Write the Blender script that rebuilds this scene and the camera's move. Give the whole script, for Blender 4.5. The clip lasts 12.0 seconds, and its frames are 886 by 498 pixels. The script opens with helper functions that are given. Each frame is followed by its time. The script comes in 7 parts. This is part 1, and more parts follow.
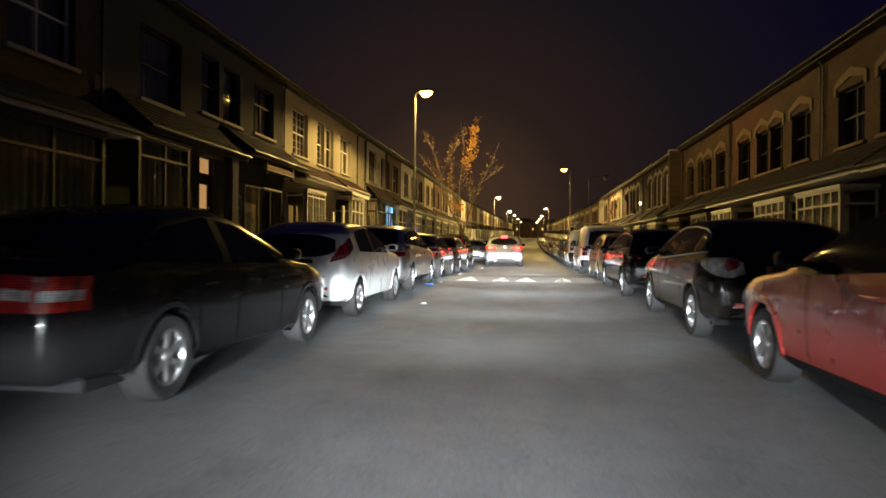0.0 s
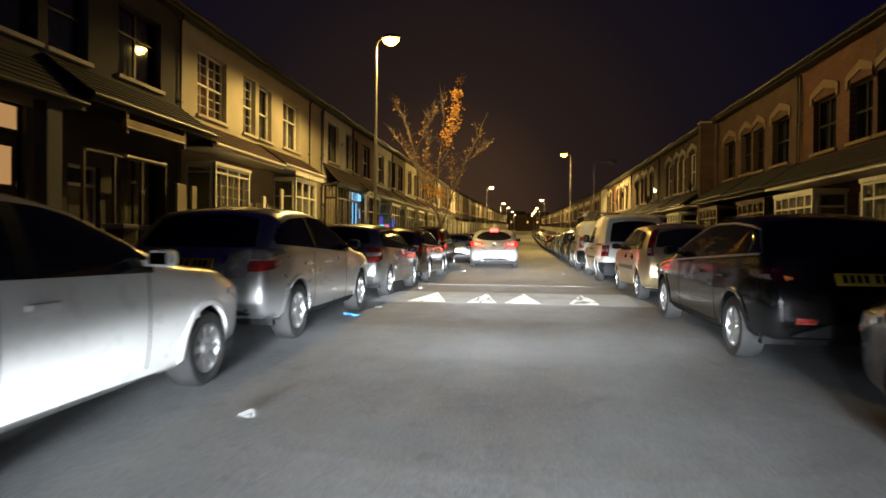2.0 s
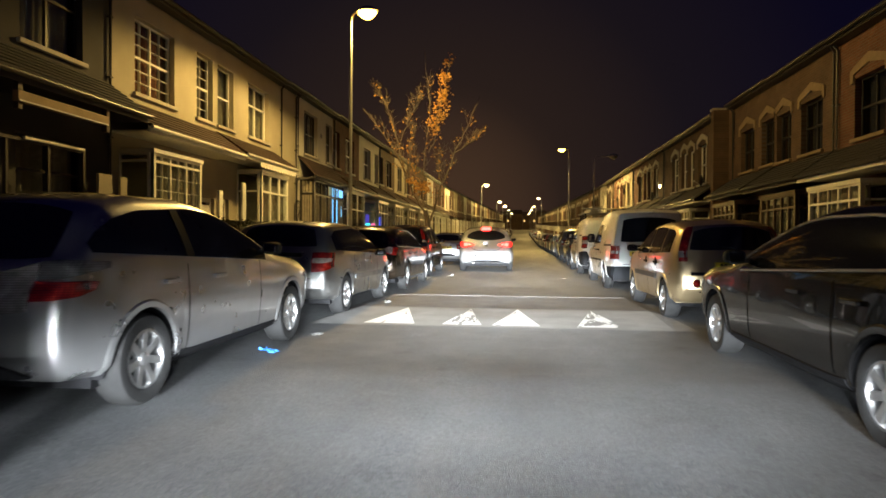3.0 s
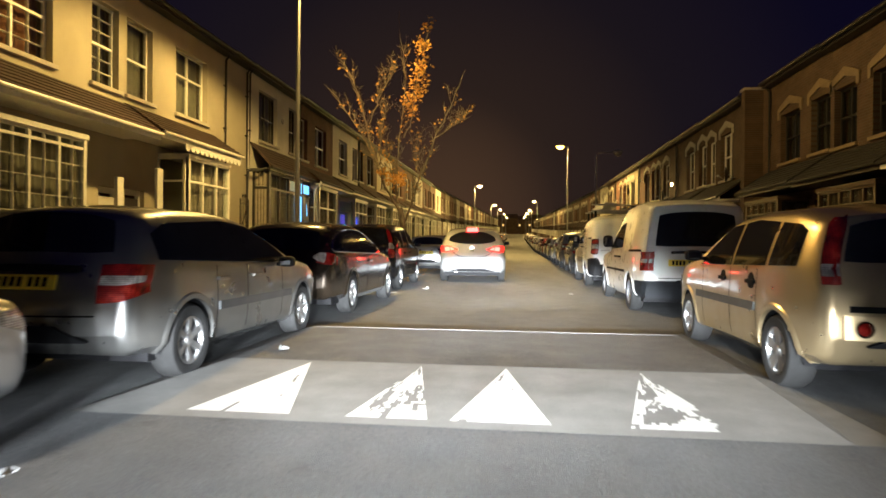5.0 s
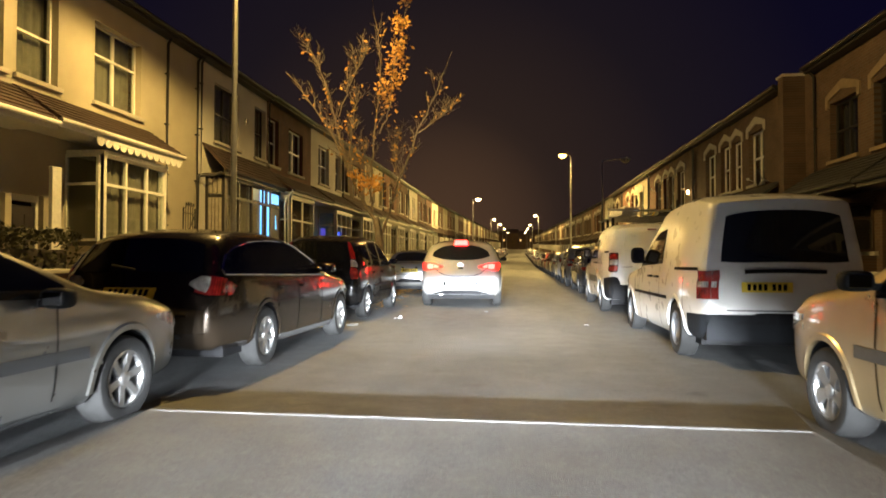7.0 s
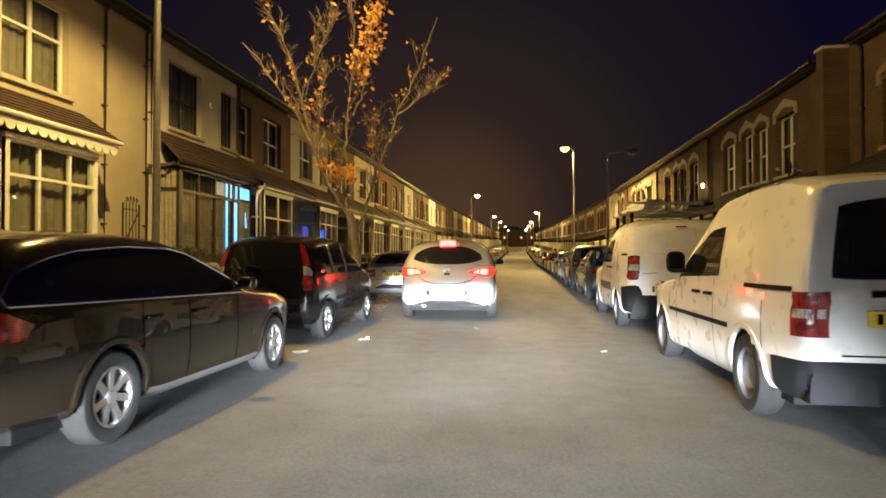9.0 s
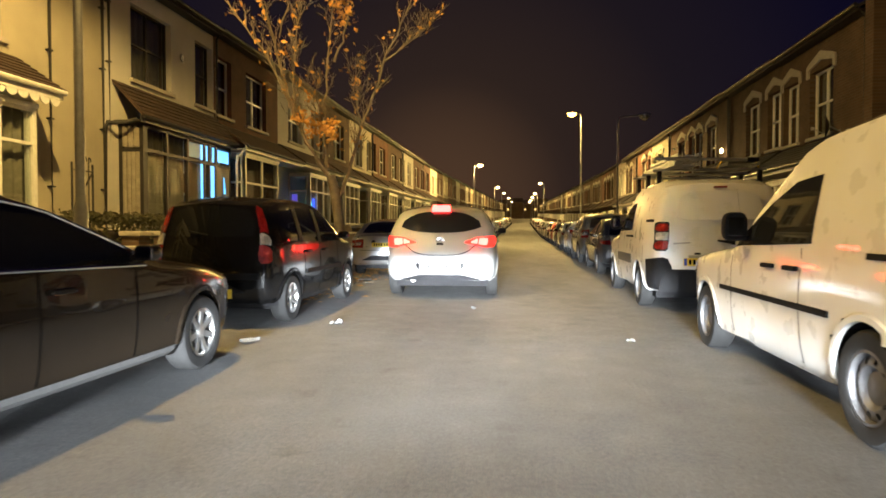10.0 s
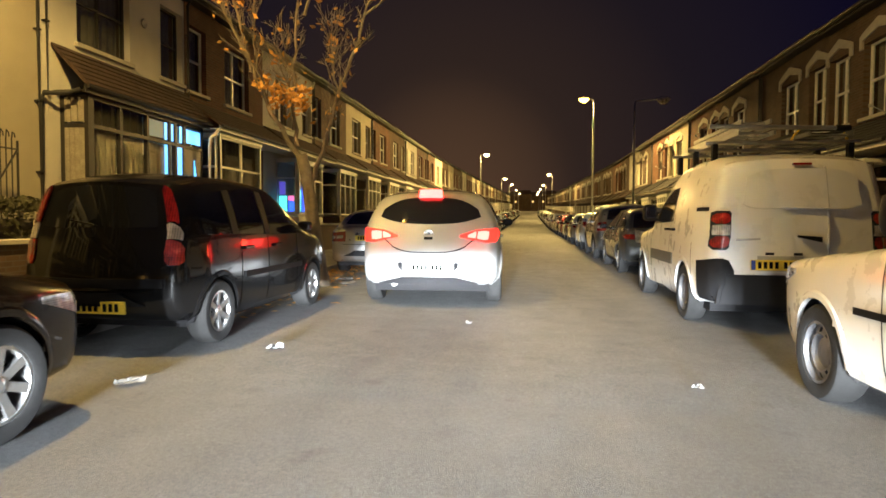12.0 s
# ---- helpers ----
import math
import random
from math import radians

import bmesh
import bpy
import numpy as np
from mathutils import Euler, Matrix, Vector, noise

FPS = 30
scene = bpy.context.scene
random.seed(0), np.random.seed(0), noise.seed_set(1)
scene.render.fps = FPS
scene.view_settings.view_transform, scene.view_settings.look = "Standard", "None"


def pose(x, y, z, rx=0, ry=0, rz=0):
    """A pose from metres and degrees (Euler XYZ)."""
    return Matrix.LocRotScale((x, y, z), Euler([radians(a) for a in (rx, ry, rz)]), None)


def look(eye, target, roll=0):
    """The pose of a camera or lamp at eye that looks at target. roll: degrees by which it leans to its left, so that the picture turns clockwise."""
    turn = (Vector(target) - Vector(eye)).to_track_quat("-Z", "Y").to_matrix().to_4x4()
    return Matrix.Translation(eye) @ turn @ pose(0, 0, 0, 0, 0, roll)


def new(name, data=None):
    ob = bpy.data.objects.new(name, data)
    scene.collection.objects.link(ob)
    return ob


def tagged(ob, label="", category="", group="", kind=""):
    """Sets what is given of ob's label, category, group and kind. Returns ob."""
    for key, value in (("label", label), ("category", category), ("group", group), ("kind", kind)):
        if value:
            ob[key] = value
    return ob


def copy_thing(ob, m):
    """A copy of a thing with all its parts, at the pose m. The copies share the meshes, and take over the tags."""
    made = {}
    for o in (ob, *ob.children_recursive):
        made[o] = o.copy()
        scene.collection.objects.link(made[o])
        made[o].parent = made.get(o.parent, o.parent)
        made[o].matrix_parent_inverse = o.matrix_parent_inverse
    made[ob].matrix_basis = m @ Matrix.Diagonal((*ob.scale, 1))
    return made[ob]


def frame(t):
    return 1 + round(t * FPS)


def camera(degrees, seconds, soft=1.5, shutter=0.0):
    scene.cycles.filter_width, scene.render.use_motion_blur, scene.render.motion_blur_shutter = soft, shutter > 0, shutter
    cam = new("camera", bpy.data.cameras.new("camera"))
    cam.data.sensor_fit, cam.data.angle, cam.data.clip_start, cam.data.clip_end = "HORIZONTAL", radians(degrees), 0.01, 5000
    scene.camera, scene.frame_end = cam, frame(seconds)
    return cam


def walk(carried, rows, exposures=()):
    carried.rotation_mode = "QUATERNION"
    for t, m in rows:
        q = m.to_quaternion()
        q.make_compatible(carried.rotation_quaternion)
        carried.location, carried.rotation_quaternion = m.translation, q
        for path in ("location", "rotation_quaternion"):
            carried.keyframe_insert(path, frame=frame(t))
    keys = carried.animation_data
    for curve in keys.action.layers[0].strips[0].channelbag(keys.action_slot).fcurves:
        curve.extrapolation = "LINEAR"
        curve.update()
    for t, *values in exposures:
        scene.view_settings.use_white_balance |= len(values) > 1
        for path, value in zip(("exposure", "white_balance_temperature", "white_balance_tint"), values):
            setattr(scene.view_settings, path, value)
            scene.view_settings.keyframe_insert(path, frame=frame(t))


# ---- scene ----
# A night street of terraced houses with parked cars on both sides.
from collections import OrderedDict
from functools import lru_cache
from mathutils import noise

cam = camera(72.0, 12.0, soft=1.6, shutter=0.5)
PATH = [
    (0, (0.961, 2.331, 0.893), (0.678, 4.311, 0.897), 0.5),
    (0.5, (0.885, 4.056, 0.921), (0.61, 6.038, 0.92), 0.6),
    (1, (0.891, 5.702, 0.939), (0.618, 7.684, 0.94), 0.7),
    (1.5, (0.833, 7.67, 0.959), (0.564, 9.652, 0.949), 0.7),
    (2, (0.856, 9.302, 1.048), (0.591, 11.284, 1.03), 0.5),
    (2.5, (0.894, 10.752, 1.088), (0.632, 12.735, 1.069), 0.5),
    (3, (0.897, 11.967, 1.099), (0.642, 13.951, 1.078), 0.3),
    (3.2, (0.868, 12.299, 1.085), (0.616, 14.283, 1.058), 0.8),
    (4.8, (0.906, 15.796, 1.076), (0.666, 17.781, 1.072), 0.5),
    (5, (0.927, 16.24, 1.097), (0.687, 18.226, 1.09), 0.5),
    (5.5, (0.926, 17.205, 1.033), (0.687, 19.191, 1.03), 0.5),
    (6, (0.944, 18.106, 1.07), (0.704, 20.091, 1.064), 0.5),
    (6.5, (0.935, 18.885, 1.071), (0.699, 20.872, 1.074), 0.6),
    (7, (0.989, 19.619, 1.127), (0.745, 21.604, 1.172), 0.1),
    (7.2, (0.979, 19.83, 1.136), (0.741, 21.814, 1.211), 0.5),
    (8.8, (1.11, 21.802, 1.278), (0.855, 23.785, 1.339), -0.2),
    (9, (1.049, 22.107, 1.272), (0.802, 24.091, 1.309), -0.1),
    (9.5, (1.026, 22.972, 1.274), (0.777, 24.956, 1.263), 0.0),
    (10, (1.023, 23.844, 1.199), (0.765, 25.826, 1.144), 0.0),
    (10.5, (0.995, 24.682, 1.2), (0.728, 26.662, 1.106), 0.4),
    (11, (0.993, 25.377, 1.184), (0.714, 27.355, 1.085), 0.4),
    (11.5, (0.989, 25.761, 1.19), (0.704, 27.738, 1.096), 0.3),
    (12, (0.983, 26.046, 1.188), (0.702, 28.024, 1.107), 0.3),
]
EXPOSURES = [(0.0, 0.05), (1.5, 0.0), (3.0, 0.1), (5.0, 0.25), (8.0, 0.4), (10.5, 0.45), (12.0, 0.5)]
walk(cam, [(t, look(eye, target, roll)) for t, eye, target, roll in PATH], EXPOSURES)

# ---------------------------------------------------------------- world and light
world = bpy.data.worlds.new("night_sky")
scene.world = world
world.use_nodes = True
wn = world.node_tree
wbg = wn.nodes["Background"]
wtc = wn.nodes.new("ShaderNodeTexCoord")
wdot = wn.nodes.new("ShaderNodeVectorMath")
wdot.operation, wdot.inputs[1].default_value = "DOT_PRODUCT", (-0.12, 0.985, 0.05)
wramp = wn.nodes.new("ShaderNodeValToRGB")
wn.links.new(wtc.outputs["Generated"], wdot.inputs[0])
wn.links.new(wdot.outputs["Value"], wramp.inputs[0])
wn.links.new(wramp.outputs[0], wbg.inputs[0])
# the town's glow over the far end of the street, navy night elsewhere
wramp.color_ramp.elements[0].position = 0.70
wramp.color_ramp.elements[0].color = (0.0014, 0.0011, 0.0105, 1)
wramp.color_ramp.elements[1].position = 1.0
wramp.color_ramp.elements[1].color = (0.065, 0.034, 0.018, 1)
for place, tone in ((0.82, (0.0030, 0.0023, 0.0092, 1)), (0.92, (0.0085, 0.0060, 0.0085, 1)), (0.975, (0.020, 0.0120, 0.0095, 1))):
    wramp.color_ramp.elements.new(place).color = tone
wbg.inputs[1].default_value = 1.0

def rise(y):
    """The height of the street: level at first, climbing further on."""
    return float(np.interp(y, [-60, 9, 13, 17, 30, 90, 140, 400, 3000], [-0.16, -0.15, -0.09, 0, 0, 0.62, 2.0, 10.0, 30.0]))


SODIUM = (1.0, 0.65, 0.19)


def lamp_light(name, place, power, colour, radius=0.12, hooded=False, tip=0.0):
    """The light of a street lantern; a hooded one is shut off towards the horizon and tipped towards the road."""
    data = bpy.data.lights.new(name, "SPOT" if hooded else "POINT")
    data.energy, data.color, data.shadow_soft_size = power, colour, radius
    if hooded:
        data.spot_size, data.spot_blend = radians(168), 0.22
    ob = new(name, data)
    ob.matrix_world = pose(*place, 0, -tip, 0)
    return ob


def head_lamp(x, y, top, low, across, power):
    """One fixed flat beam in place of the moving dipped headlamps of the car that carries the camera: from top to low
    degrees, across degrees to each side.
    """
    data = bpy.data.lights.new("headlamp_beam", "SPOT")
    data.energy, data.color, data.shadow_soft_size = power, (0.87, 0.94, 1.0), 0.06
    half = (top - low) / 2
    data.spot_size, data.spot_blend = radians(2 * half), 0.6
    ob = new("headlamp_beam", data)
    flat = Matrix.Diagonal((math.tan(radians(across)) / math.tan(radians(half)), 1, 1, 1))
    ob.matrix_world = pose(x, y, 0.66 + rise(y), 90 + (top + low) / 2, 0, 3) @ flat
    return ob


# added unseen lamps, fixed at eight places and all lit at once, for the filming car's moving headlamps: place, strength
# of the dipped beams, strength of their spread
HEADLAMP_STAND_INS = ((0.95, -2.5, 1.05, 720), (0.90, 1.6, 0.60, 540), (0.80, 5.0, 0.42, 520), (0.82, 8.6, 0.60, 800),
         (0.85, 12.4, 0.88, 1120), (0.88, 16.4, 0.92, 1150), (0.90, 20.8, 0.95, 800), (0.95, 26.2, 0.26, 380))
for beam_x, beam_y, k, spread in HEADLAMP_STAND_INS:
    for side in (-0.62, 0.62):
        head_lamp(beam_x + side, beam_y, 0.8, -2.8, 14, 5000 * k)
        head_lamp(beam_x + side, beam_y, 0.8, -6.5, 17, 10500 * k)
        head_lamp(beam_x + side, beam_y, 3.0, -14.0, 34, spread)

# ---------------------------------------------------------------- materials


class Nodes:
    """A small helper to wire one procedural material."""

    def __init__(self, name):
        self.mat = bpy.data.materials.new(name)
        self.mat.use_nodes = True
        self.tree = self.mat.node_tree
        self.bsdf = self.tree.nodes["Principled BSDF"]
        self.coord = self.tree.nodes.new("ShaderNodeTexCoord")

    def node(self, kind):
        return self.tree.nodes.new(kind)

    def link(self, a, b):
        self.tree.links.new(a, b)

    def noise(self, scale, detail=4.0, rough=0.55, space="Object", stretch=None):
        n = self.node("ShaderNodeTexNoise")
        n.inputs["Scale"].default_value = scale
        n.inputs["Detail"].default_value = detail
        n.inputs["Roughness"].default_value = rough
        src = self.coord.outputs[space]
        if stretch:
            m = self.node("ShaderNodeMapping")
            m.inputs["Scale"].default_value = stretch
            self.link(src, m.inputs[0])
            src = m.outputs[0]
        self.link(src, n.inputs["Vector"])
        return n.outputs["Fac"]

    def ramp(self, fac, stops):
        r = self.node("ShaderNodeValToRGB")
        els = r.color_ramp.elements
        els[0].position, els[0].color = stops[0][0], (*stops[0][1], 1)
        els[1].position, els[1].color = stops[-1][0], (*stops[-1][1], 1)
        for p, c in stops[1:-1]:
            els.new(p).color = (*c, 1)
        self.link(fac, r.inputs[0])
        return r.outputs[0]

    def mix(self, fac, a, b, blend="MIX"):
        m = self.node("ShaderNodeMix")
        m.data_type, m.blend_type = "RGBA", blend
        for sock, v in ((m.inputs[0], fac), (m.inputs[6], a), (m.inputs[7], b)):
            if isinstance(v, (int, float)):
                sock.default_value = v
            elif isinstance(v, tuple):
                sock.default_value = (*v, 1)
            else:
                self.link(v, sock)
        return m.outputs[2]

    def bump(self, height, strength, distance=0.01):
        b = self.node("ShaderNodeBump")
        b.inputs["Strength"].default_value = strength
        b.inputs["Distance"].default_value = distance
        self.link(height, b.inputs["Height"])
        self.link(b.outputs[0], self.bsdf.inputs["Normal"])

    def set(self, **kw):
        names = {"base": "Base Color", "rough": "Roughness", "metal": "Metallic", "coat": "Coat Weight",
                 "coat_rough": "Coat Roughness", "spec": "Specular IOR Level", "emit": "Emission Color", "power": "Emission Strength"}
        for k, v in kw.items():
            sock = self.bsdf.inputs[names[k]]
            if isinstance(v, tuple):
                sock.default_value = (*v, 1)
            elif isinstance(v, (int, float)):
                sock.default_value = v
            else:
                self.link(v, sock)
        return self.mat


def shade(c, k):
    return tuple(min(1.0, v * k) for v in c)


def rough_mat(name, colour, rough=0.85, scale=6.0, fine=120.0, amount=0.25, bump=0.3, dist=0.004, metal=0.0, spec=0.5):
    n = Nodes(name)
    big = n.ramp(n.noise(scale, 5), [(0.25, shade(colour, 1 - amount)), (0.75, shade(colour, 1 + amount * 0.6))])
    grain = n.ramp(n.noise(fine, 3), [(0.3, (0.82, 0.82, 0.82)), (0.7, (1.08, 1.08, 1.08))])
    base = n.mix(1.0, big, grain, "MULTIPLY")
    n.bump(n.noise(fine, 4), bump, dist)
    return n.set(base=base, rough=rough, metal=metal, spec=spec)


def paint_mat(name, colour, metal=0.35, rough=0.32, spec=0.5, coat=1.0):
    n = Nodes(name)
    dirt = n.ramp(n.noise(2.2, 6), [(0.35, (1.0, 1.0, 1.0)), (0.8, (0.93, 0.92, 0.90))])
    base = n.mix(1.0, colour, dirt, "MULTIPLY")
    r = n.ramp(n.noise(5.0, 5), [(0.3, (rough * 0.8,) * 3), (0.8, (rough * 1.35,) * 3)])
    return n.set(base=base, rough=r, metal=metal, spec=spec, coat=coat, coat_rough=0.025)


def plain(name, colour, rough=0.5, metal=0.0, coat=0.0, spec=0.5):
    n = Nodes(name)
    tone = n.ramp(n.noise(14.0, 4), [(0.3, shade(colour, 0.88)), (0.75, shade(colour, 1.08))])
    return n.set(base=tone, rough=rough, metal=metal, coat=coat, spec=spec)


def lens_mat(name, colour, pale, rough=0.12):
    """A ribbed plastic lens: fine upright and level prisms under a clear skin."""
    n = Nodes(name)
    a, b = n.node("ShaderNodeTexWave"), n.node("ShaderNodeTexWave")
    a.bands_direction, b.bands_direction = "Z", "X"
    for w, size in ((a, 22.0), (b, 16.0)):
        w.inputs["Scale"].default_value = size
        w.inputs["Distortion"].default_value = 0.6
        n.link(n.coord.outputs["Object"], w.inputs["Vector"])
    ribs = n.mix(0.5, a.outputs["Fac"], b.outputs["Fac"])
    blot = n.ramp(n.noise(9.0, 3), [(0.35, shade(colour, 0.45)), (0.6, colour), (0.78, pale)])
    base = n.mix(1.0, blot, n.ramp(ribs, [(0.2, (0.6, 0.6, 0.6)), (0.8, (1.25, 1.25, 1.25))]), "MULTIPLY")
    n.bump(ribs, 0.5, 0.004)
    return n.set(base=base, rough=rough, coat=1.0, coat_rough=0.03)


def glow(name, colour, power):
    n = Nodes(name)
    return n.set(base=shade(colour, 0.6), rough=0.4, emit=colour, power=power)


def glass_mat(name, tint, clear):
    """Glazing: a clear part and a mirror-like part weighed by Fresnel."""
    n = Nodes(name)
    t = n.node("ShaderNodeBsdfTransparent")
    t.inputs[0].default_value = (*tint, 1)
    g = n.node("ShaderNodeBsdfGlossy")
    g.inputs["Roughness"].default_value = 0.03
    d = n.node("ShaderNodeBsdfDiffuse")
    d.inputs[0].default_value = (0.012, 0.013, 0.015, 1)
    under = n.node("ShaderNodeMixShader")
    under.inputs[0].default_value = clear
    n.link(d.outputs[0], under.inputs[1])
    n.link(t.outputs[0], under.inputs[2])
    w = n.node("ShaderNodeLayerWeight")
    w.inputs[0].default_value = 0.5
    p = n.node("ShaderNodeMath")
    p.operation, p.inputs[1].default_value = "POWER", 4.0
    n.link(w.outputs["Facing"], p.inputs[0])
    f = n.node("ShaderNodeMapRange")
    f.inputs["To Min"].default_value, f.inputs["To Max"].default_value = 0.05, 0.9
    n.link(p.outputs[0], f.inputs["Value"])
    top = n.node("ShaderNodeMixShader")
    n.link(f.outputs[0], top.inputs[0])
    n.link(under.outputs[0], top.inputs[1])
    n.link(g.outputs[0], top.inputs[2])
    n.link(top.outputs[0], n.tree.nodes["Material Output"].inputs[0])
    return n.mat


def brick_mat(name, c1, c2, mortar):
    n = Nodes(name)
    sep = n.node("ShaderNodeSeparateXYZ")
    n.link(n.coord.outputs["Object"], sep.inputs[0])
    comb = n.node("ShaderNodeCombineXYZ")
    n.link(sep.outputs[1], comb.inputs[0])
    n.link(sep.outputs[2], comb.inputs[1])
    b = n.node("ShaderNodeTexBrick")
    n.link(comb.outputs[0], b.inputs["Vector"])
    b.inputs["Color1"].default_value = (*c1, 1)
    b.inputs["Color2"].default_value = (*c2, 1)
    b.inputs["Mortar"].default_value = (*mortar, 1)
    b.inputs["Scale"].default_value = 1.0
    b.inputs["Mortar Size"].default_value = 0.008
    b.inputs["Brick Width"].default_value = 0.225
    b.inputs["Row Height"].default_value = 0.075
    stain = n.ramp(n.noise(1.3, 6), [(0.3, (0.62, 0.60, 0.58)), (0.75, (1.1, 1.1, 1.08))])
    base = n.mix(1.0, b.outputs["Color"], stain, "MULTIPLY")
    n.bump(b.outputs["Fac"], -0.5, 0.006)
    return n.set(base=base, rough=0.9)


def asphalt_mat(name, tone):
    n = Nodes(name)
    big = n.ramp(n.noise(0.35, 6, 0.6, stretch=(2.2, 0.5, 1)), [(0.3, shade(tone, 0.72)), (0.7, shade(tone, 1.2))])
    stones = n.ramp(n.noise(160.0, 2), [(0.35, (0.55, 0.55, 0.55)), (0.68, (1.35, 1.33, 1.3))])
    blot = n.ramp(n.noise(2.6, 3), [(0.62, (1, 1, 1)), (0.74, (0.72, 0.71, 0.70))])
    speck = n.ramp(n.noise(34.0, 5, 0.7), [(0.36, (0.74, 0.74, 0.74)), (0.66, (1.22, 1.21, 1.2))])
    base = n.mix(1.0, n.mix(1.0, n.mix(1.0, big, stones, "MULTIPLY"), speck, "MULTIPLY"), blot, "MULTIPLY")
    n.bump(n.noise(110.0, 5, 0.65), 1.0, 0.014)
    r = n.ramp(n.noise(3.0, 4), [(0.3, (0.62,) * 3), (0.7, (0.85,) * 3)])
    return n.set(base=base, rough=r)


M = OrderedDict()
M["asphalt"] = asphalt_mat("asphalt", (0.142, 0.150, 0.158))
M["asphalt_table"] = asphalt_mat("asphalt_table", (0.105, 0.104, 0.102))
M["ramp"] = rough_mat("ramp_surface", (0.21, 0.205, 0.195), 0.8, 3.0, 140.0, 0.25)
M["joint"] = rough_mat("joint_filler", (0.15, 0.147, 0.14), 0.85, 3.0, 140.0, 0.3)
M["road_paint"] = rough_mat("worn_road_paint", (0.72, 0.72, 0.70), 0.6, 9.0, 90.0, 0.18)
M["slab"] = rough_mat("paving", (0.17, 0.16, 0.15), 0.9, 1.5, 90.0, 0.3)
M["kerb"] = rough_mat("kerb_stone", (0.23, 0.22, 0.205), 0.85, 4.0, 80.0, 0.25)
M["earth"] = rough_mat("garden_ground", (0.07, 0.06, 0.05), 0.95, 2.0, 40.0, 0.4)
M["render_cream"] = rough_mat("cream_render", (0.44, 0.40, 0.305), 0.9, 0.8, 70.0, 0.16, 0.4)
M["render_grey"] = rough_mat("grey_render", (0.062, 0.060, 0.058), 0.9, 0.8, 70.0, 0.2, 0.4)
M["render_white"] = rough_mat("white_render", (0.66, 0.64, 0.58), 0.9, 0.8, 70.0, 0.16, 0.35)
M["render_dark"] = rough_mat("dark_render", (0.15, 0.155, 0.165), 0.9, 0.8, 70.0, 0.2, 0.35)
M["brick_red"] = brick_mat("red_brick", (0.165, 0.066, 0.037), (0.125, 0.050, 0.030), (0.15, 0.128, 0.105))
M["brick_brown"] = brick_mat("brown_brick", (0.118, 0.070, 0.044), (0.088, 0.053, 0.035), (0.12, 0.10, 0.083))
M["slate"] = rough_mat("slate", (0.032, 0.031, 0.033), 0.75, 3.0, 60.0, 0.3)
M["tile"] = rough_mat("clay_tile", (0.062, 0.038, 0.029), 0.85, 3.0, 60.0, 0.35)
M["stone"] = rough_mat("painted_stone", (0.46, 0.43, 0.37), 0.8, 3.0, 80.0, 0.2)
M["upvc"] = plain("white_frame", (0.74, 0.73, 0.69), 0.4)
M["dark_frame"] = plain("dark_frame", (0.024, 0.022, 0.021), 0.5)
M["brown_frame"] = plain("brown_frame", (0.055, 0.032, 0.019), 0.5)
# shaded copy of the painted stone, for the dim near houses
M["stone_dim"] = rough_mat("dim_painted_stone", (0.25, 0.185, 0.115), 0.85, 3.0, 80.0, 0.25)
M["timber"] = rough_mat("weathered_timber", (0.36, 0.25, 0.13), 0.7, 3.0, 60.0, 0.3)
M["door_dark"] = plain("dark_door", (0.05, 0.045, 0.05), 0.4)
M["door_white"] = plain("white_door", (0.62, 0.60, 0.56), 0.4)
M["pipe"] = plain("black_pipe", (0.02, 0.02, 0.02), 0.45)
M["curtain"] = rough_mat("net_curtain", (0.30, 0.27, 0.22), 0.95, 5.0, 40.0, 0.25)
# near-black colour that stands for the darkness of unlit rooms
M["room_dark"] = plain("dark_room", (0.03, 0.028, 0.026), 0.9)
M["window_glass"] = glass_mat("window_glass", (0.92, 0.95, 0.94), 0.94)
M["pot"] = rough_mat("terracotta", (0.30, 0.13, 0.07), 0.85)
M["warm_lit"] = glow("lit_room_warm", (1.0, 0.66, 0.25), 1.2)
M["hall_lit"] = glow("hall_light_through_frosted_glass", (1.0, 0.53, 0.20), 0.42)
M["blue_lit"] = glow("lit_porch_blue", (0.12, 0.50, 1.0), 1.5)
M["blue_dim"] = glow("dim_porch_blue", (0.16, 0.42, 0.8), 0.05)
M["curtain_red"] = rough_mat("red_brown_curtain", (0.24, 0.10, 0.045), 0.95, 5.0, 40.0, 0.3)
M["blind_brown"] = rough_mat("brown_blind", (0.09, 0.075, 0.06), 0.9, 5.0, 40.0, 0.25)
M["cobalt_lit"] = glow("lit_window_cobalt", (0.03, 0.10, 1.0), 2.2)
M["cyan_lit"] = glow("lit_window_cyan", (0.08, 0.75, 0.9), 2.4)
M["violet_lit"] = glow("lit_window_violet", (0.16, 0.12, 0.8), 0.6)
M["magenta_lit"] = glow("lit_window_magenta", (1.0, 0.16, 0.4), 1.6)
M["steel"] = plain("galvanised_steel", (0.36, 0.36, 0.35), 0.45, 0.85)
M["lantern_glow"] = glow("lantern_bowl", (1.0, 0.50, 0.06), 30.0)
M["far_lantern"] = glow("far_lantern_bowl", (1.0, 0.66, 0.28), 26.0)
M["bark"] = rough_mat("bark", (0.17, 0.135, 0.095), 0.95, 8.0, 60.0, 0.35, 0.8, 0.01)
M["leaf"] = rough_mat("autumn_leaf", (0.56, 0.29, 0.06), 0.7, 3.0, 40.0, 0.45)
M["hedge"] = rough_mat("hedge_leaf", (0.06, 0.058, 0.026), 0.8, 4.0, 40.0, 0.5)
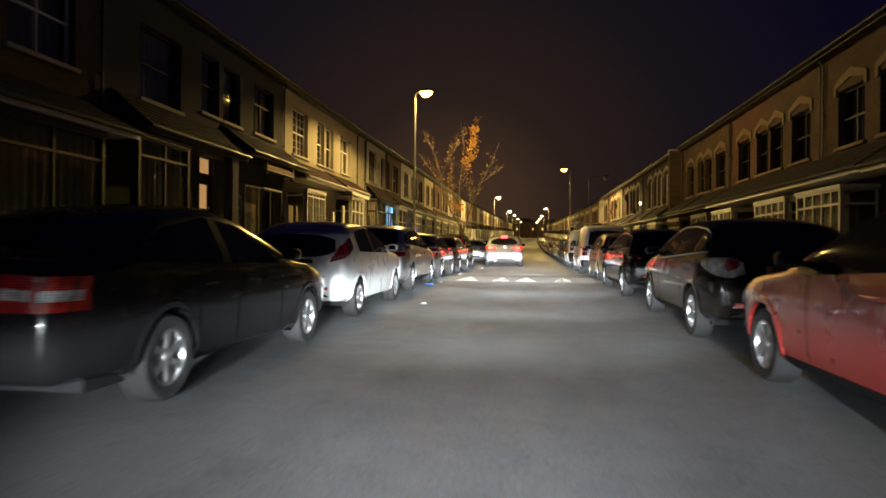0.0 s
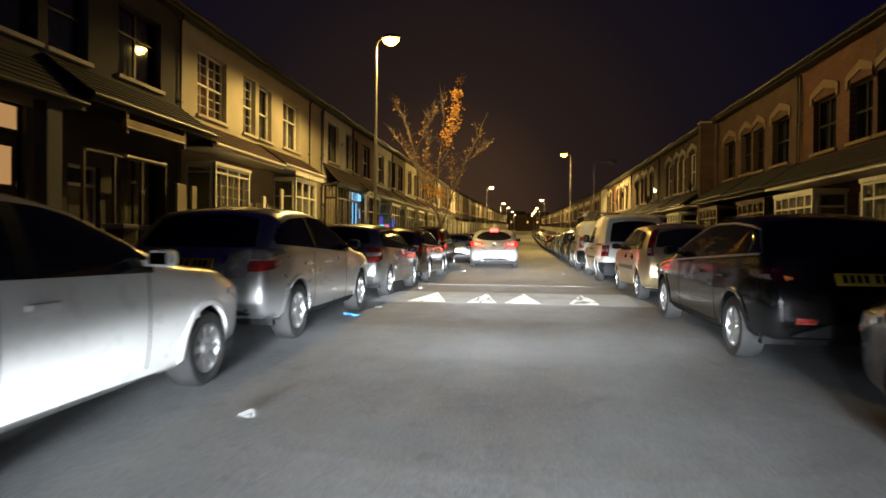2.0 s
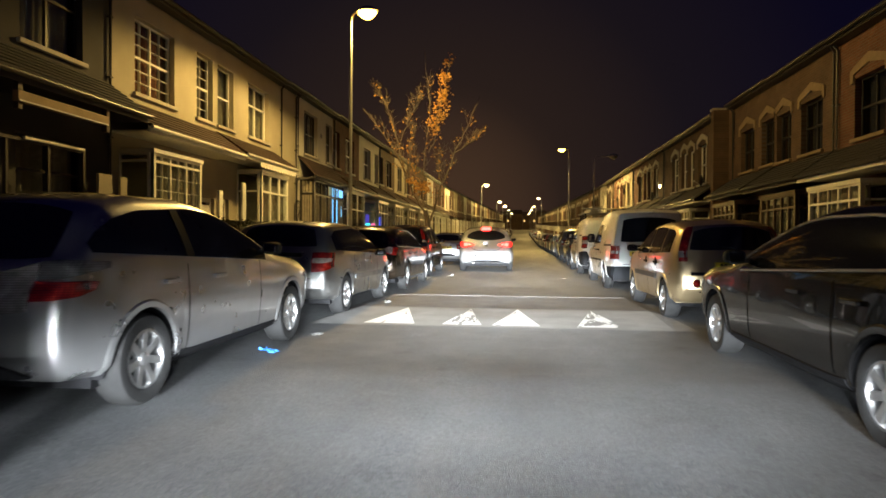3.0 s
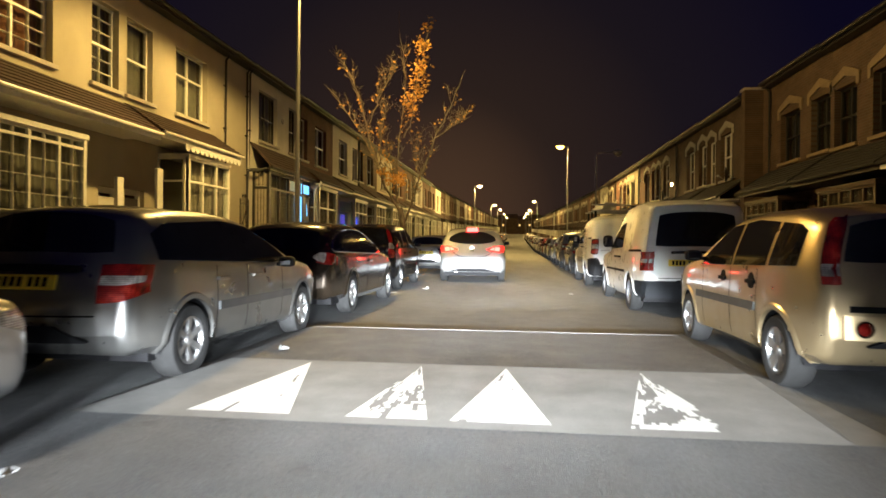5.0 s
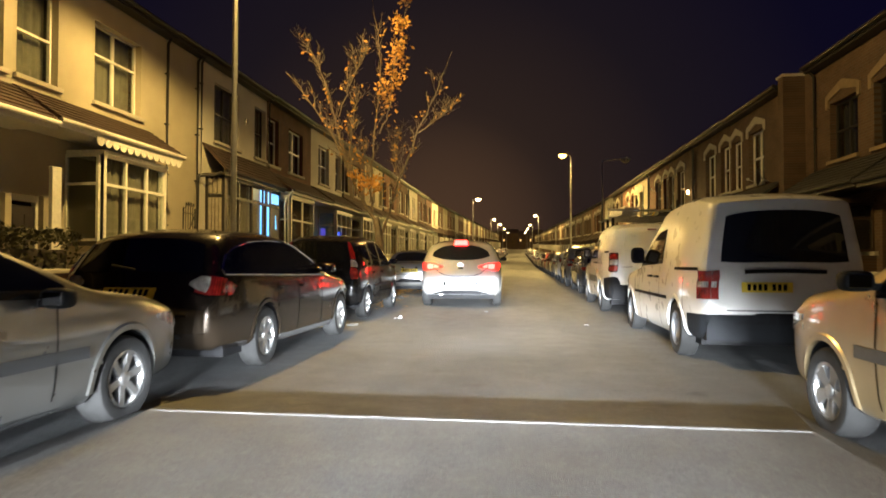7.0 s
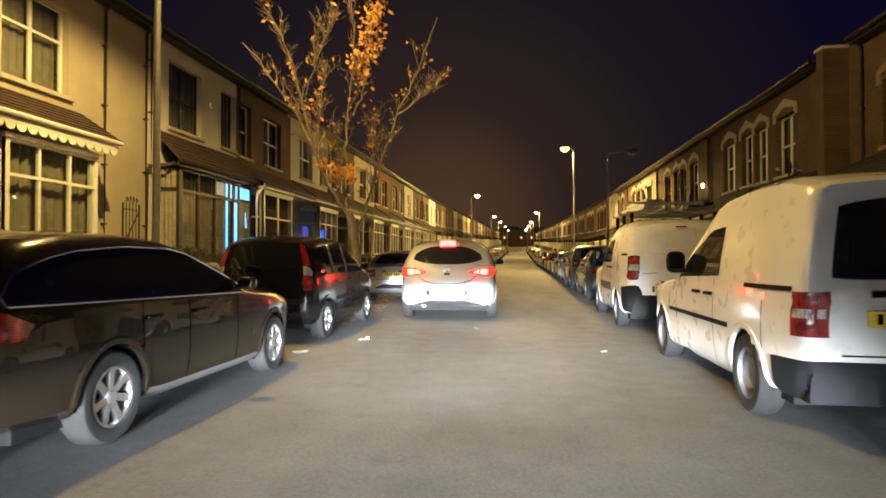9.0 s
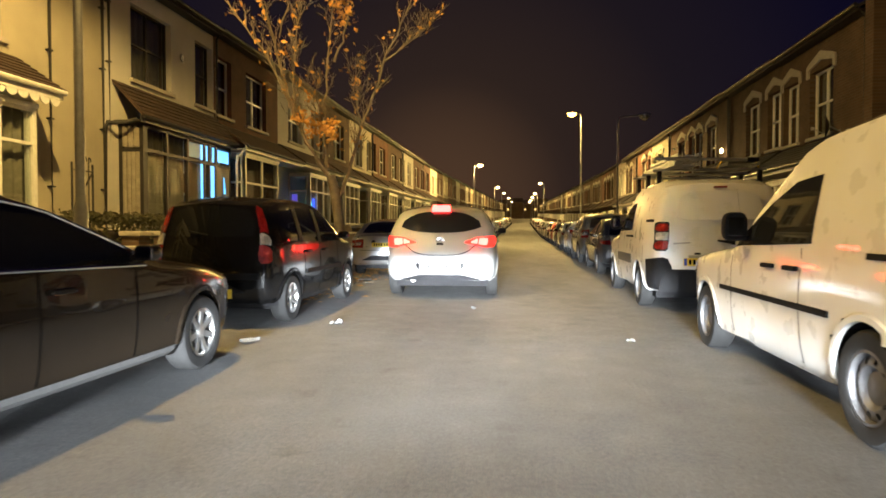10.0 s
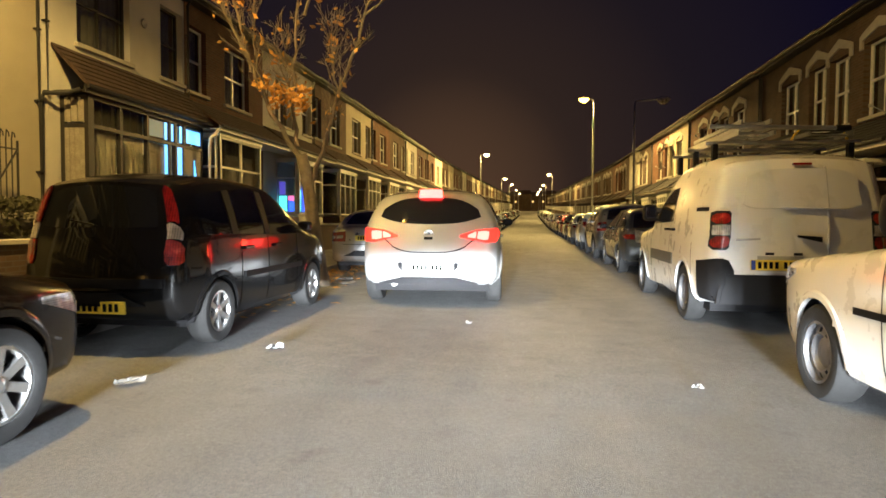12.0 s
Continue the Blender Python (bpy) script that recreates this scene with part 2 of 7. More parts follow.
# cars
M["white"] = paint_mat("white_paint", (0.66, 0.66, 0.645), 0.0, 0.3)
M["silver"] = paint_mat("silver_paint", (0.44, 0.44, 0.445), 0.85, 0.32)
M["soft_silver"] = paint_mat("soft_silver_paint", (0.30, 0.30, 0.30), 0.25, 0.5)
M["grey"] = paint_mat("grey_paint", (0.22, 0.22, 0.215), 0.82, 0.32)
M["dark_grey"] = paint_mat("dark_grey_paint", (0.05, 0.054, 0.06), 0.4, 0.34)
M["black"] = paint_mat("black_paint", (0.006, 0.0058, 0.006), 0.0, 0.2, 0.08, 0.42)
M["brown"] = paint_mat("dark_brown_paint", (0.009, 0.007, 0.006), 0.0, 0.2, 0.08, 0.45)
M["bronze"] = paint_mat("dark_bronze_paint", (0.020, 0.0145, 0.010), 0.4, 0.22, 0.08, 0.42)
M["red"] = paint_mat("red_paint", (0.30, 0.025, 0.02), 0.25, 0.3)
M["blue"] = paint_mat("dark_blue_paint", (0.025, 0.04, 0.10), 0.4, 0.3)
M["champagne"] = paint_mat("champagne_paint", (0.52, 0.405, 0.235), 0.75, 0.32)
M["car_glass"] = glass_mat("car_glass", (0.25, 0.27, 0.27), 0.25)
M["plastic"] = plain("black_plastic", (0.011, 0.011, 0.012), 0.65, spec=0.06)
M["grey_plastic"] = plain("grey_plastic", (0.09, 0.09, 0.09), 0.65, spec=0.25)
M["rubber"] = rough_mat("tyre_rubber", (0.018, 0.018, 0.018), 0.9, 8.0, 70.0, 0.3, spec=0.2)
M["alloy"] = plain("alloy", (0.46, 0.46, 0.46), 0.28, 0.9)
M["brass_trim"] = plain("dull_bright_trim", (0.34, 0.32, 0.28), 0.35, 0.8)
M["mirror_glass"] = plain("mirror_glass", (0.30, 0.31, 0.33), 0.08, 1.0)
M["chrome"] = plain("chrome", (0.8, 0.8, 0.8), 0.12, 1.0)
M["tail_red"] = lens_mat("red_lens", (0.24, 0.012, 0.008), (0.5, 0.05, 0.03))
M["tail_dark"] = lens_mat("dark_red_lens", (0.045, 0.006, 0.005), (0.12, 0.02, 0.014))
M["tail_clear"] = lens_mat("clear_lens", (0.40, 0.37, 0.35), (0.75, 0.73, 0.7))
M["amber_lens"] = plain("amber_lens", (0.7, 0.25, 0.03), 0.15, 0.0, 1.0)
M["plate_yellow"] = plain("yellow_plate", (0.75, 0.55, 0.05), 0.4)
M["plate_white"] = plain("white_plate", (0.75, 0.75, 0.72), 0.4)
M["ink"] = plain("dark_ink", (0.004, 0.004, 0.004), 0.8, spec=0.02)
M["plate_blue"] = plain("blue_band", (0.02, 0.06, 0.35), 0.4)
M["brake_lit"] = glow("brake_light", (1.0, 0.034, 0.03), 16.0)
M["tail_lit"] = glow("tail_light", (1.0, 0.022, 0.014), 2.6)
M["stop_lit"] = glow("stop_light", (1.0, 0.055, 0.045), 11.0)
M["tail_smoke"] = lens_mat("smoked_lens", (0.13, 0.125, 0.125), (0.3, 0.3, 0.3))
# the van's white with the shade of its recesses put into the colour
M["recess_shade"] = plain("shaded_white_panel", (0.34, 0.34, 0.335), 0.5)
M["litter"] = plain("paper_litter", (0.15, 0.15, 0.145), 0.8)
M["bumper_grey"] = plain("grey_bumper_plastic", (0.009, 0.010, 0.012), 0.7, spec=0.12)
M["steel_wheel"] = plain("steel_wheel", (0.10, 0.10, 0.105), 0.55, 0.3)
M["litter_blue"] = plain("blue_litter", (0.05, 0.25, 0.75), 0.5)
M["ladder"] = plain("ladder_aluminium", (0.34, 0.34, 0.335), 0.38, 0.9)
M["strap_yellow"] = plain("yellow_webbing", (0.60, 0.38, 0.03), 0.8)
M["iron"] = plain("painted_iron", (0.015, 0.015, 0.015), 0.45)

# ---------------------------------------------------------------- mesh helpers


def link_mesh(name, bm, mat, smooth=False):
    me = bpy.data.meshes.new(name)
    bm.normal_update()
    bm.to_mesh(me)
    bm.free()
    for m in (mat if isinstance(mat, (list, tuple)) else [mat]):
        me.materials.append(m)
    if smooth:
        me.polygons.foreach_set("use_smooth", [True] * len(me.polygons))
        me.set_sharp_from_angle(angle=radians(38))
    return me


def part(name, bm, mat, parent, label="", smooth=False):
    ob = new(name, link_mesh(name, bm, mat, smooth))
    ob.parent = parent
    if label:
        ob["label"] = label
    return ob


def share(name, mesh, parent, m=None):
    """One more object on a mesh that exists already."""
    ob = new(name, mesh)
    ob.parent = parent
    if m is not None:
        ob.matrix_basis = m
    return ob


def thing(name, label, category, m, group="", kind=""):
    ob = new(name)
    ob.empty_display_size = 0.2
    ob.matrix_basis = m
    return tagged(ob, label, category, group, kind)


def structure(name, bm, mat, label="", smooth=False):
    ob = new(name, link_mesh(name, bm, mat, smooth))
    return tagged(ob, label, "", "", "structure")


def box(bm, x0, x1, y0, y1, z0, z1, bevel=0.0, mi=0):
    vs = [bm.verts.new(p) for p in ((x0, y0, z0), (x1, y0, z0), (x1, y1, z0), (x0, y1, z0),
                                    (x0, y0, z1), (x1, y0, z1), (x1, y1, z1), (x0, y1, z1))]
    fs = []
    for q in ((3, 2, 1, 0), (4, 5, 6, 7), (0, 1, 5, 4), (1, 2, 6, 5), (2, 3, 7, 6), (3, 0, 4, 7)):
        f = bm.faces.new([vs[i] for i in q])
        f.material_index = mi
        fs.append(f)
    if bevel:
        edges = list({ed for f in fs for ed in f.edges})
        bmesh.ops.bevel(bm, geom=edges, offset=bevel, segments=2, affect="EDGES", profile=0.5)
    return fs


def slab(x0, x1, y0, y1, z0, z1, bevel=0.0):
    bm = bmesh.new()
    box(bm, x0, x1, y0, y1, z0, z1, bevel)
    return bm


def tube(bm, pts, radius, sides=8, cap=True):
    """A round bar along the points; radius is one number or one for each point."""
    pts = [Vector(p) for p in pts]
    rad = radius if isinstance(radius, (list, tuple)) else [radius] * len(pts)
    rings = []
    ref = None
    for i, p in enumerate(pts):
        d = (pts[min(i + 1, len(pts) - 1)] - pts[max(i - 1, 0)]).normalized()
        if ref is None:
            ref = Vector((0, 0, 1)) if abs(d.z) < 0.9 else Vector((1, 0, 0))
        a = d.cross(ref).normalized()
        b = d.cross(a).normalized()
        rings.append([bm.verts.new(p + rad[i] * (math.cos(2 * math.pi * k / sides) * a + math.sin(2 * math.pi * k / sides) * b))
                      for k in range(sides)])
    for r0, r1 in zip(rings, rings[1:]):
        for k in range(sides):
            bm.faces.new((r0[k], r0[(k + 1) % sides], r1[(k + 1) % sides], r1[k]))
    if cap:
        bm.faces.new(rings[0][::-1])
        bm.faces.new(rings[-1])


def lathe(bm, profile, axis="x", sides=24, mi=0):
    """Turns (radius, along) pairs about an axis."""
    rings = []
    for r, h in profile:
        ring = []
        for k in range(sides):
            a = 2 * math.pi * k / sides
            c, s = r * math.cos(a), r * math.sin(a)
            ring.append(bm.verts.new((h, c, s) if axis == "x" else (c, s, h)))
        rings.append(ring)
    for r0, r1 in zip(rings, rings[1:]):
        for k in range(sides):
            f = bm.faces.new((r0[k], r0[(k + 1) % sides], r1[(k + 1) % sides], r1[k]))
            f.material_index = mi
    return rings


def grid_faces(bm, rows, mi=0, flip=False):
    for r0, r1 in zip(rows, rows[1:]):
        for k in range(len(r0) - 1):
            q = (r0[k], r0[k + 1], r1[k + 1], r1[k])
            if len(set(q)) == 4:
                f = bm.faces.new(q[::-1] if flip else q)
                f.material_index = mi


def lerp(a, b, t):
    return a + (b - a) * t


def interp(x, xs, ys):
    return float(np.interp(x, xs, ys))


# ---------------------------------------------------------------- the ground


ROAD_L, ROAD_R = -3.55, 4.75
WALK_L, WALK_R = -6.1, 7.1
LEFT_X, RIGHT_X = -8.7, 9.5

STATIONS = [-60, -40, -20, -5, 5, 9, 11, 13, 15, 17, 20, 25, 30, 40, 50, 60, 70, 80, 90, 100, 115, 130, 140, 160, 180, 210, 240, 270, 300, 340, 400]


def ribbon(x0, x1, top, depth, stations=STATIONS, cuts=1):
    bm = bmesh.new()
    rows, low = [], []
    for y in stations:
        rows.append([bm.verts.new((lerp(x0, x1, i / cuts), y, rise(y) + top)) for i in range(cuts + 1)])
        low.append([bm.verts.new((x0, y, rise(y) + top - depth)), bm.verts.new((x1, y, rise(y) + top - depth))])
    grid_faces(bm, rows)
    for i in range(len(stations) - 1):
        bm.faces.new((rows[i][0], rows[i + 1][0], low[i + 1][0], low[i][0]))
        bm.faces.new((rows[i][-1], low[i][1], low[i + 1][1], rows[i + 1][-1]))
    bmesh.ops.recalc_face_normals(bm, faces=bm.faces)
    return bm


bm = bmesh.new()
ys = [-900, -60, 9, 13, 17, 30, 90, 140, 400, 3000]
rows = [[bm.verts.new((x, y, rise(y) - 0.32)) for x in (-2500, -30, 0, 30, 2500)] for y in ys]
grid_faces(bm, rows)
structure("ground", bm, M["earth"], "dark ground under and round the street")
structure("road", ribbon(ROAD_L, ROAD_R, 0.0, 0.25, cuts=6), M["asphalt"], "worn grey asphalt road with patches and stains")
structure("pavement_left", ribbon(WALK_L, ROAD_L - 0.14, 0.11, 0.3), M["slab"], "grey paved footway beside the kerb")
structure("pavement_right", ribbon(ROAD_R + 0.14, WALK_R, 0.11, 0.3), M["slab"], "grey paved footway beside the kerb")
structure("kerb_left", ribbon(ROAD_L - 0.14, ROAD_L, 0.115, 0.3), M["kerb"], "grey kerb stones")
structure("kerb_right", ribbon(ROAD_R, ROAD_R + 0.14, 0.115, 0.3), M["kerb"], "grey kerb stones")
structure("garden_ground_left", ribbon(-11.0, WALK_L, 0.12, 0.3), M["slab"], "paved front yards before the houses")
structure("garden_ground_right", ribbon(WALK_R, 12.0, 0.12, 0.3), M["slab"], "paved front yards before the houses")


# the speed table: two ramps and a flat top
def table_mesh():
    bm = bmesh.new()
    prof = [(19.9, 0.004), (21.5, 0.075), (23.7, 0.08), (24.7, 0.004)]
    xs = [-1.95, -1.62, 0.6, 2.82, 3.1]
    rows = []
    for y, z in prof:
        rows.append([bm.verts.new((x, y, (0.004 if i in (0, 4) else z))) for i, x in enumerate(xs)])
    for k in range(3):
        for i in range(4):
            f = bm.faces.new((rows[k][i], rows[k][i + 1], rows[k + 1][i + 1], rows[k + 1][i]))
            f.material_index = 1 if k == 0 else 0
    return bm


speed_table = structure("speed_table", table_mesh(), [M["asphalt_table"], M["ramp"]], "raised asphalt speed table with a pale ramp")


def ramp_z(y):
    return lerp(0.004, 0.075, (y - 19.9) / 1.6)


def triangle_mark(xa, xb, wear, seed):
    """One worn white triangle on the ramp, made of ragged strips that taper to its tip."""
    rnd = random.Random(seed)
    bm = bmesh.new()
    n = 34
    mid = lerp(xa, xb, 0.52)
    for i in range(n):
        t0, t1 = i / n, (i + 1) / n
        y0, y1 = lerp(20.02, 21.42, t0), lerp(20.02, 21.42, t1)
        cells = 24
        for c in range(cells):
            spot = Vector((c * 0.16 + seed * 9.0, i * 0.11, 0.5))
            if 0.5 + 0.62 * noise.fractal(spot, 0.8, 2.0, 4) + rnd.uniform(-0.08, 0.08) < wear * 1.35:
                continue
            u0, u1 = c / cells, (c + 1) / cells
            quad = []
            for u, t, y in ((u0, t0, y0), (u1, t0, y0), (u1, t1, y1), (u0, t1, y1)):
                left, right = lerp(xa, mid, t), lerp(xb, mid, t)
                quad.append(bm.verts.new((lerp(left, right, u), y, ramp_z(y) + 0.004)))
            bm.faces.new(quad)
    return bm


for k, (xa, xb, wear) in enumerate(((-1.22, -0.52, 0.03), (-0.15, 0.38, 0.28), (0.52, 1.15, 0.05), (1.62, 2.24, 0.34))):
    part("ramp_triangle", triangle_mark(xa, xb, wear, k), M["road_paint"], speed_table, "worn white painted triangle")
part("joint_line", slab(-1.6, 2.8, 23.67, 23.71, 0.076, 0.083), M["joint"], speed_table, "pale joint across the table")

# ---------------------------------------------------------------- cars


class Shell:
    """The outer form of a car. Its side outline is an upper and a lower chain of (y, z); y = 0 is the rear axle, +y the front."""

    def __init__(self, upper, lower, width, belt, roof_in, fillet=0.09, rear_bulge=0.10, front_bulge=0.16, wheel_r=0.31, wheelbase=2.5, arch=0.37):
        self.up_y, self.up_z = [p[0] for p in upper], [p[1] for p in upper]
        self.lo_y, self.lo_z = [p[0] for p in lower], [p[1] for p in lower]
        self.hw, self.belt, self.roof_in, self.fillet = width / 2, belt, roof_in, fillet
        self.rb, self.fb = rear_bulge, front_bulge
        self.y0, self.y1 = self.up_y[0], self.up_y[-1]
        self.top = max(self.up_z)
        self.r, self.wb, self.arch = wheel_r, wheelbase, arch
        k = self.up_z.index(self.top)
        self.rear = [(z, y) for y, z in zip(self.up_y[:k + 1], self.up_z[:k + 1])]
        loop = [(y, z) for y, z in upper] + [(y, z) for y, z in reversed(lower)]
        self.seg_a = np.array(loop)
        self.seg_b = np.roll(self.seg_a, -1, axis=0)

    def edge(self, y, z):
        """Distance to the outline."""
        p = np.array((y, z))
        d = self.seg_b - self.seg_a
        t = np.clip(((p - self.seg_a) * d).sum(1) / np.maximum((d * d).sum(1), 1e-9), 0, 1)
        return float(np.sqrt(((self.seg_a + d * t[:, None] - p) ** 2).sum(1)).min())

    def half(self, y, z):
        """Half the width at a place of the side."""
        if z > self.belt:
            w = self.hw * 0.975 - self.roof_in * ((z - self.belt) / (self.top - self.belt)) ** 1.25
        else:
            u = (self.belt - z) / self.belt
            w = self.hw * (0.975 + 0.025 * math.sin(math.pi * min(1, u * 1.35))) - 0.05 * max(0, u - 0.62) / 0.38
            w -= 0.010 * math.exp(-((z - self.belt + 0.13) / 0.03) ** 2)
        L = self.y1 - self.y0
        a, b = (y - self.y0) / L, (self.y1 - y) / L
        w -= 0.10 * max(0, 1 - a / 0.16) ** 2 + 0.16 * max(0, 1 - b / 0.2) ** 2
        r = self.fillet
        d = self.edge(y, z)
        if d < r:
            w -= r * (1 - math.sqrt(max(0, 1 - (1 - d / r) ** 2)))
        return w

    def zt(self, y):
        return interp(y, self.up_y, self.up_z)

    def zb(self, y):
        return interp(y, self.lo_y, self.lo_z)

    def rear_y(self, z):
        return interp(z, [p[0] for p in self.rear], [p[1] for p in self.rear])

    def front_y(self, z):
        k = self.up_z.index(self.top)
        return interp(-z, [-v for v in self.up_z[k:]], self.up_y[k:])

    def bulge(self, y):
        L = self.y1 - self.y0
        a, b = (y - self.y0) / L, (self.y1 - y) / L
        return self.rb * max(0, 1 - a / 0.3) ** 1.5, self.fb * max(0, 1 - b / 0.3) ** 1.5

    def strip(self, u, y, z, out=0.0):
        """A place on the top, rear or front: u from -1 to 1 across."""
        w = self.half(y, z)
        r, f = self.bulge(y)
        k = 1 - u * u
        crown = 0.035 * k if z > self.belt * 0.8 else 0.0
        return Vector((u * w, y - (r * k) + f * k, z + crown))

    def body(self):
        bm = bmesh.new()
        n = 46
        cols = [lerp(self.y0, self.y1, 0.5 - 0.5 * math.cos(math.pi * i / n) * (0.55 + 0.45 * abs(math.cos(math.pi * i / n)))) for i in range(n + 1)]
        levels = [0, 0.06, 0.13, 0.2, 0.27, 0.34, 0.41, 0.48, 0.55, 0.62, 0.69, 0.76, 0.83, 0.89, 0.94, 0.975, 1.0]
        grid = []
        for y in cols:
            lo, hi = self.zb(y), self.zt(y)
            col = []
            for t in levels:
                yy, zz = y, lerp(lo, hi, t)
                for ax in (0.0, self.wb):
                    dy, dz = yy - ax, zz - self.r
                    d = math.hypot(dy, dz)
                    if abs(d - self.arch) < 0.05 and d > 0.05:
                        yy, zz = ax + dy * self.arch / d, self.r + dz * self.arch / d
                col.append((yy, zz))
            grid.append(col)
        sides = []
        for sgn in (1, -1):
            vs = [[bm.verts.new((sgn * self.half(y, z), y, z)) for y, z in col] for col in grid]
            sides.append(vs)
            for i in range(n):
                for j in range(len(levels) - 1):
                    cy = sum(grid[a][b][0] for a in (i, i + 1) for b in (j, j + 1)) / 4
                    cz = sum(grid[a][b][1] for a in (i, i + 1) for b in (j, j + 1)) / 4
                    if any(math.hypot(cy - ax, cz - self.r) < self.arch - 0.004 for ax in (0.0, self.wb)):
                        continue
                    q = (vs[i][j], vs[i + 1][j], vs[i + 1][j + 1], vs[i][j + 1])
                    bm.faces.new(q if sgn > 0 else q[::-1])
        # roof, tail and nose: from the right edge across to the left
        right, left = sides
        chain = [(0, j) for j in range(len(levels))] + [(i, len(levels) - 1) for i in range(1, n + 1)]
        chain += [(n, j) for j in range(len(levels) - 2, -1, -1)]
        rows = []
        cuts = 10
        for i, j in chain:
            y, z = grid[i][j]
            row = [left[i][j]]
            for c in range(1, cuts):
                row.append(bm.verts.new(self.strip(-1 + 2 * c / cuts, y, z)))
            row.append(right[i][j])
            rows.append(row)
        grid_faces(bm, rows)
        for i in range(n):
            bm.faces.new((left[i][0], left[i + 1][0], right[i + 1][0], right[i][0]))
        loose = [v for v in bm.verts if not v.link_faces]
        bmesh.ops.delete(bm, geom=loose, context="VERTS")
        bmesh.ops.recalc_face_normals(bm, faces=bm.faces)
        return bm

    def side_patch(self, sgn, ya, yb, low, high, out=0.006, n=12, rows_n=6, thick=True):
        """A panel on the side between the curves low(y) and high(y)."""
        bm = bmesh.new()
        rows, back = [], []
        for i in range(n + 1):
            y = lerp(ya, yb, i / n)
            lo, hi = low(y), high(y)
            pts = [(y, lerp(lo, hi, j / rows_n)) for j in range(rows_n + 1)]
            rows.append([bm.verts.new((sgn * (self.half(a, b) + out), a, b)) for a, b in pts])
            back.append([bm.verts.new((sgn * (self.half(a, b) - 0.012), a, b)) for a, b in pts])
        grid_faces(bm, rows, flip=sgn < 0)
        if thick:
            for r, b in ((rows[0], back[0]), (rows[-1], back[-1]), ([x[0] for x in rows], [x[0] for x in back]), ([x[-1] for x in rows], [x[-1] for x in back])):
                grid_faces(bm, [r, b])
        loose = [v for v in bm.verts if not v.link_faces]
        bmesh.ops.delete(bm, geom=loose, context="VERTS")
        bmesh.ops.remove_doubles(bm, verts=bm.verts, dist=0.0008)
        return bm

    def end_patch(self, ua, ub, za, zb, rear=True, out=0.008, n=10, m=8, shape=None):
        """A panel on the tail or the nose; shape(t, u) moves its height. The panel has a rim."""
        bm = bmesh.new()
        rows, back = [], []
        for j in range(m + 1):
            row, brow = [], []
            for i in range(n + 1):
                s = i / n
                u = lerp(ua, ub, s)
                lo, hi = (za, zb) if shape is None else shape(s)
                z = lerp(lo, hi, j / m)
                y = self.rear_y(z) if rear else self.front_y(z)
                p = self.strip(u, y, z)
                dz = 0.02
                y2 = self.rear_y(z + dz) if rear else self.front_y(z + dz)
                t = Vector((0, y2 - y, dz)).normalized()
                nrm = Vector((0, -t.z, t.y)) if rear else Vector((0, t.z, -t.y))
                if nrm.z < 0 and abs(nrm.y) < 0.99:
                    nrm.z = abs(nrm.z)
                row.append(bm.verts.new(p + nrm * out))
                brow.append(bm.verts.new(p - nrm * 0.015))
            rows.append(row)
            back.append(brow)
        grid_faces(bm, rows, flip=not rear)
        for r, b in ((rows[0], back[0]), (rows[-1], back[-1]), ([x[0] for x in rows], [x[0] for x in back]), ([x[-1] for x in rows], [x[-1] for x in back])):
            grid_faces(bm, [r, b])
        loose = [v for v in bm.verts if not v.link_faces]
        bmesh.ops.delete(bm, geom=loose, context="VERTS")
        return bm


def merge(a, b):
    """Adds bmesh b to a."""
    me = bpy.data.meshes.new("tmp")
    b.to_mesh(me)
    b.free()
    a.from_mesh(me)
    bpy.data.meshes.remove(me)
    return a


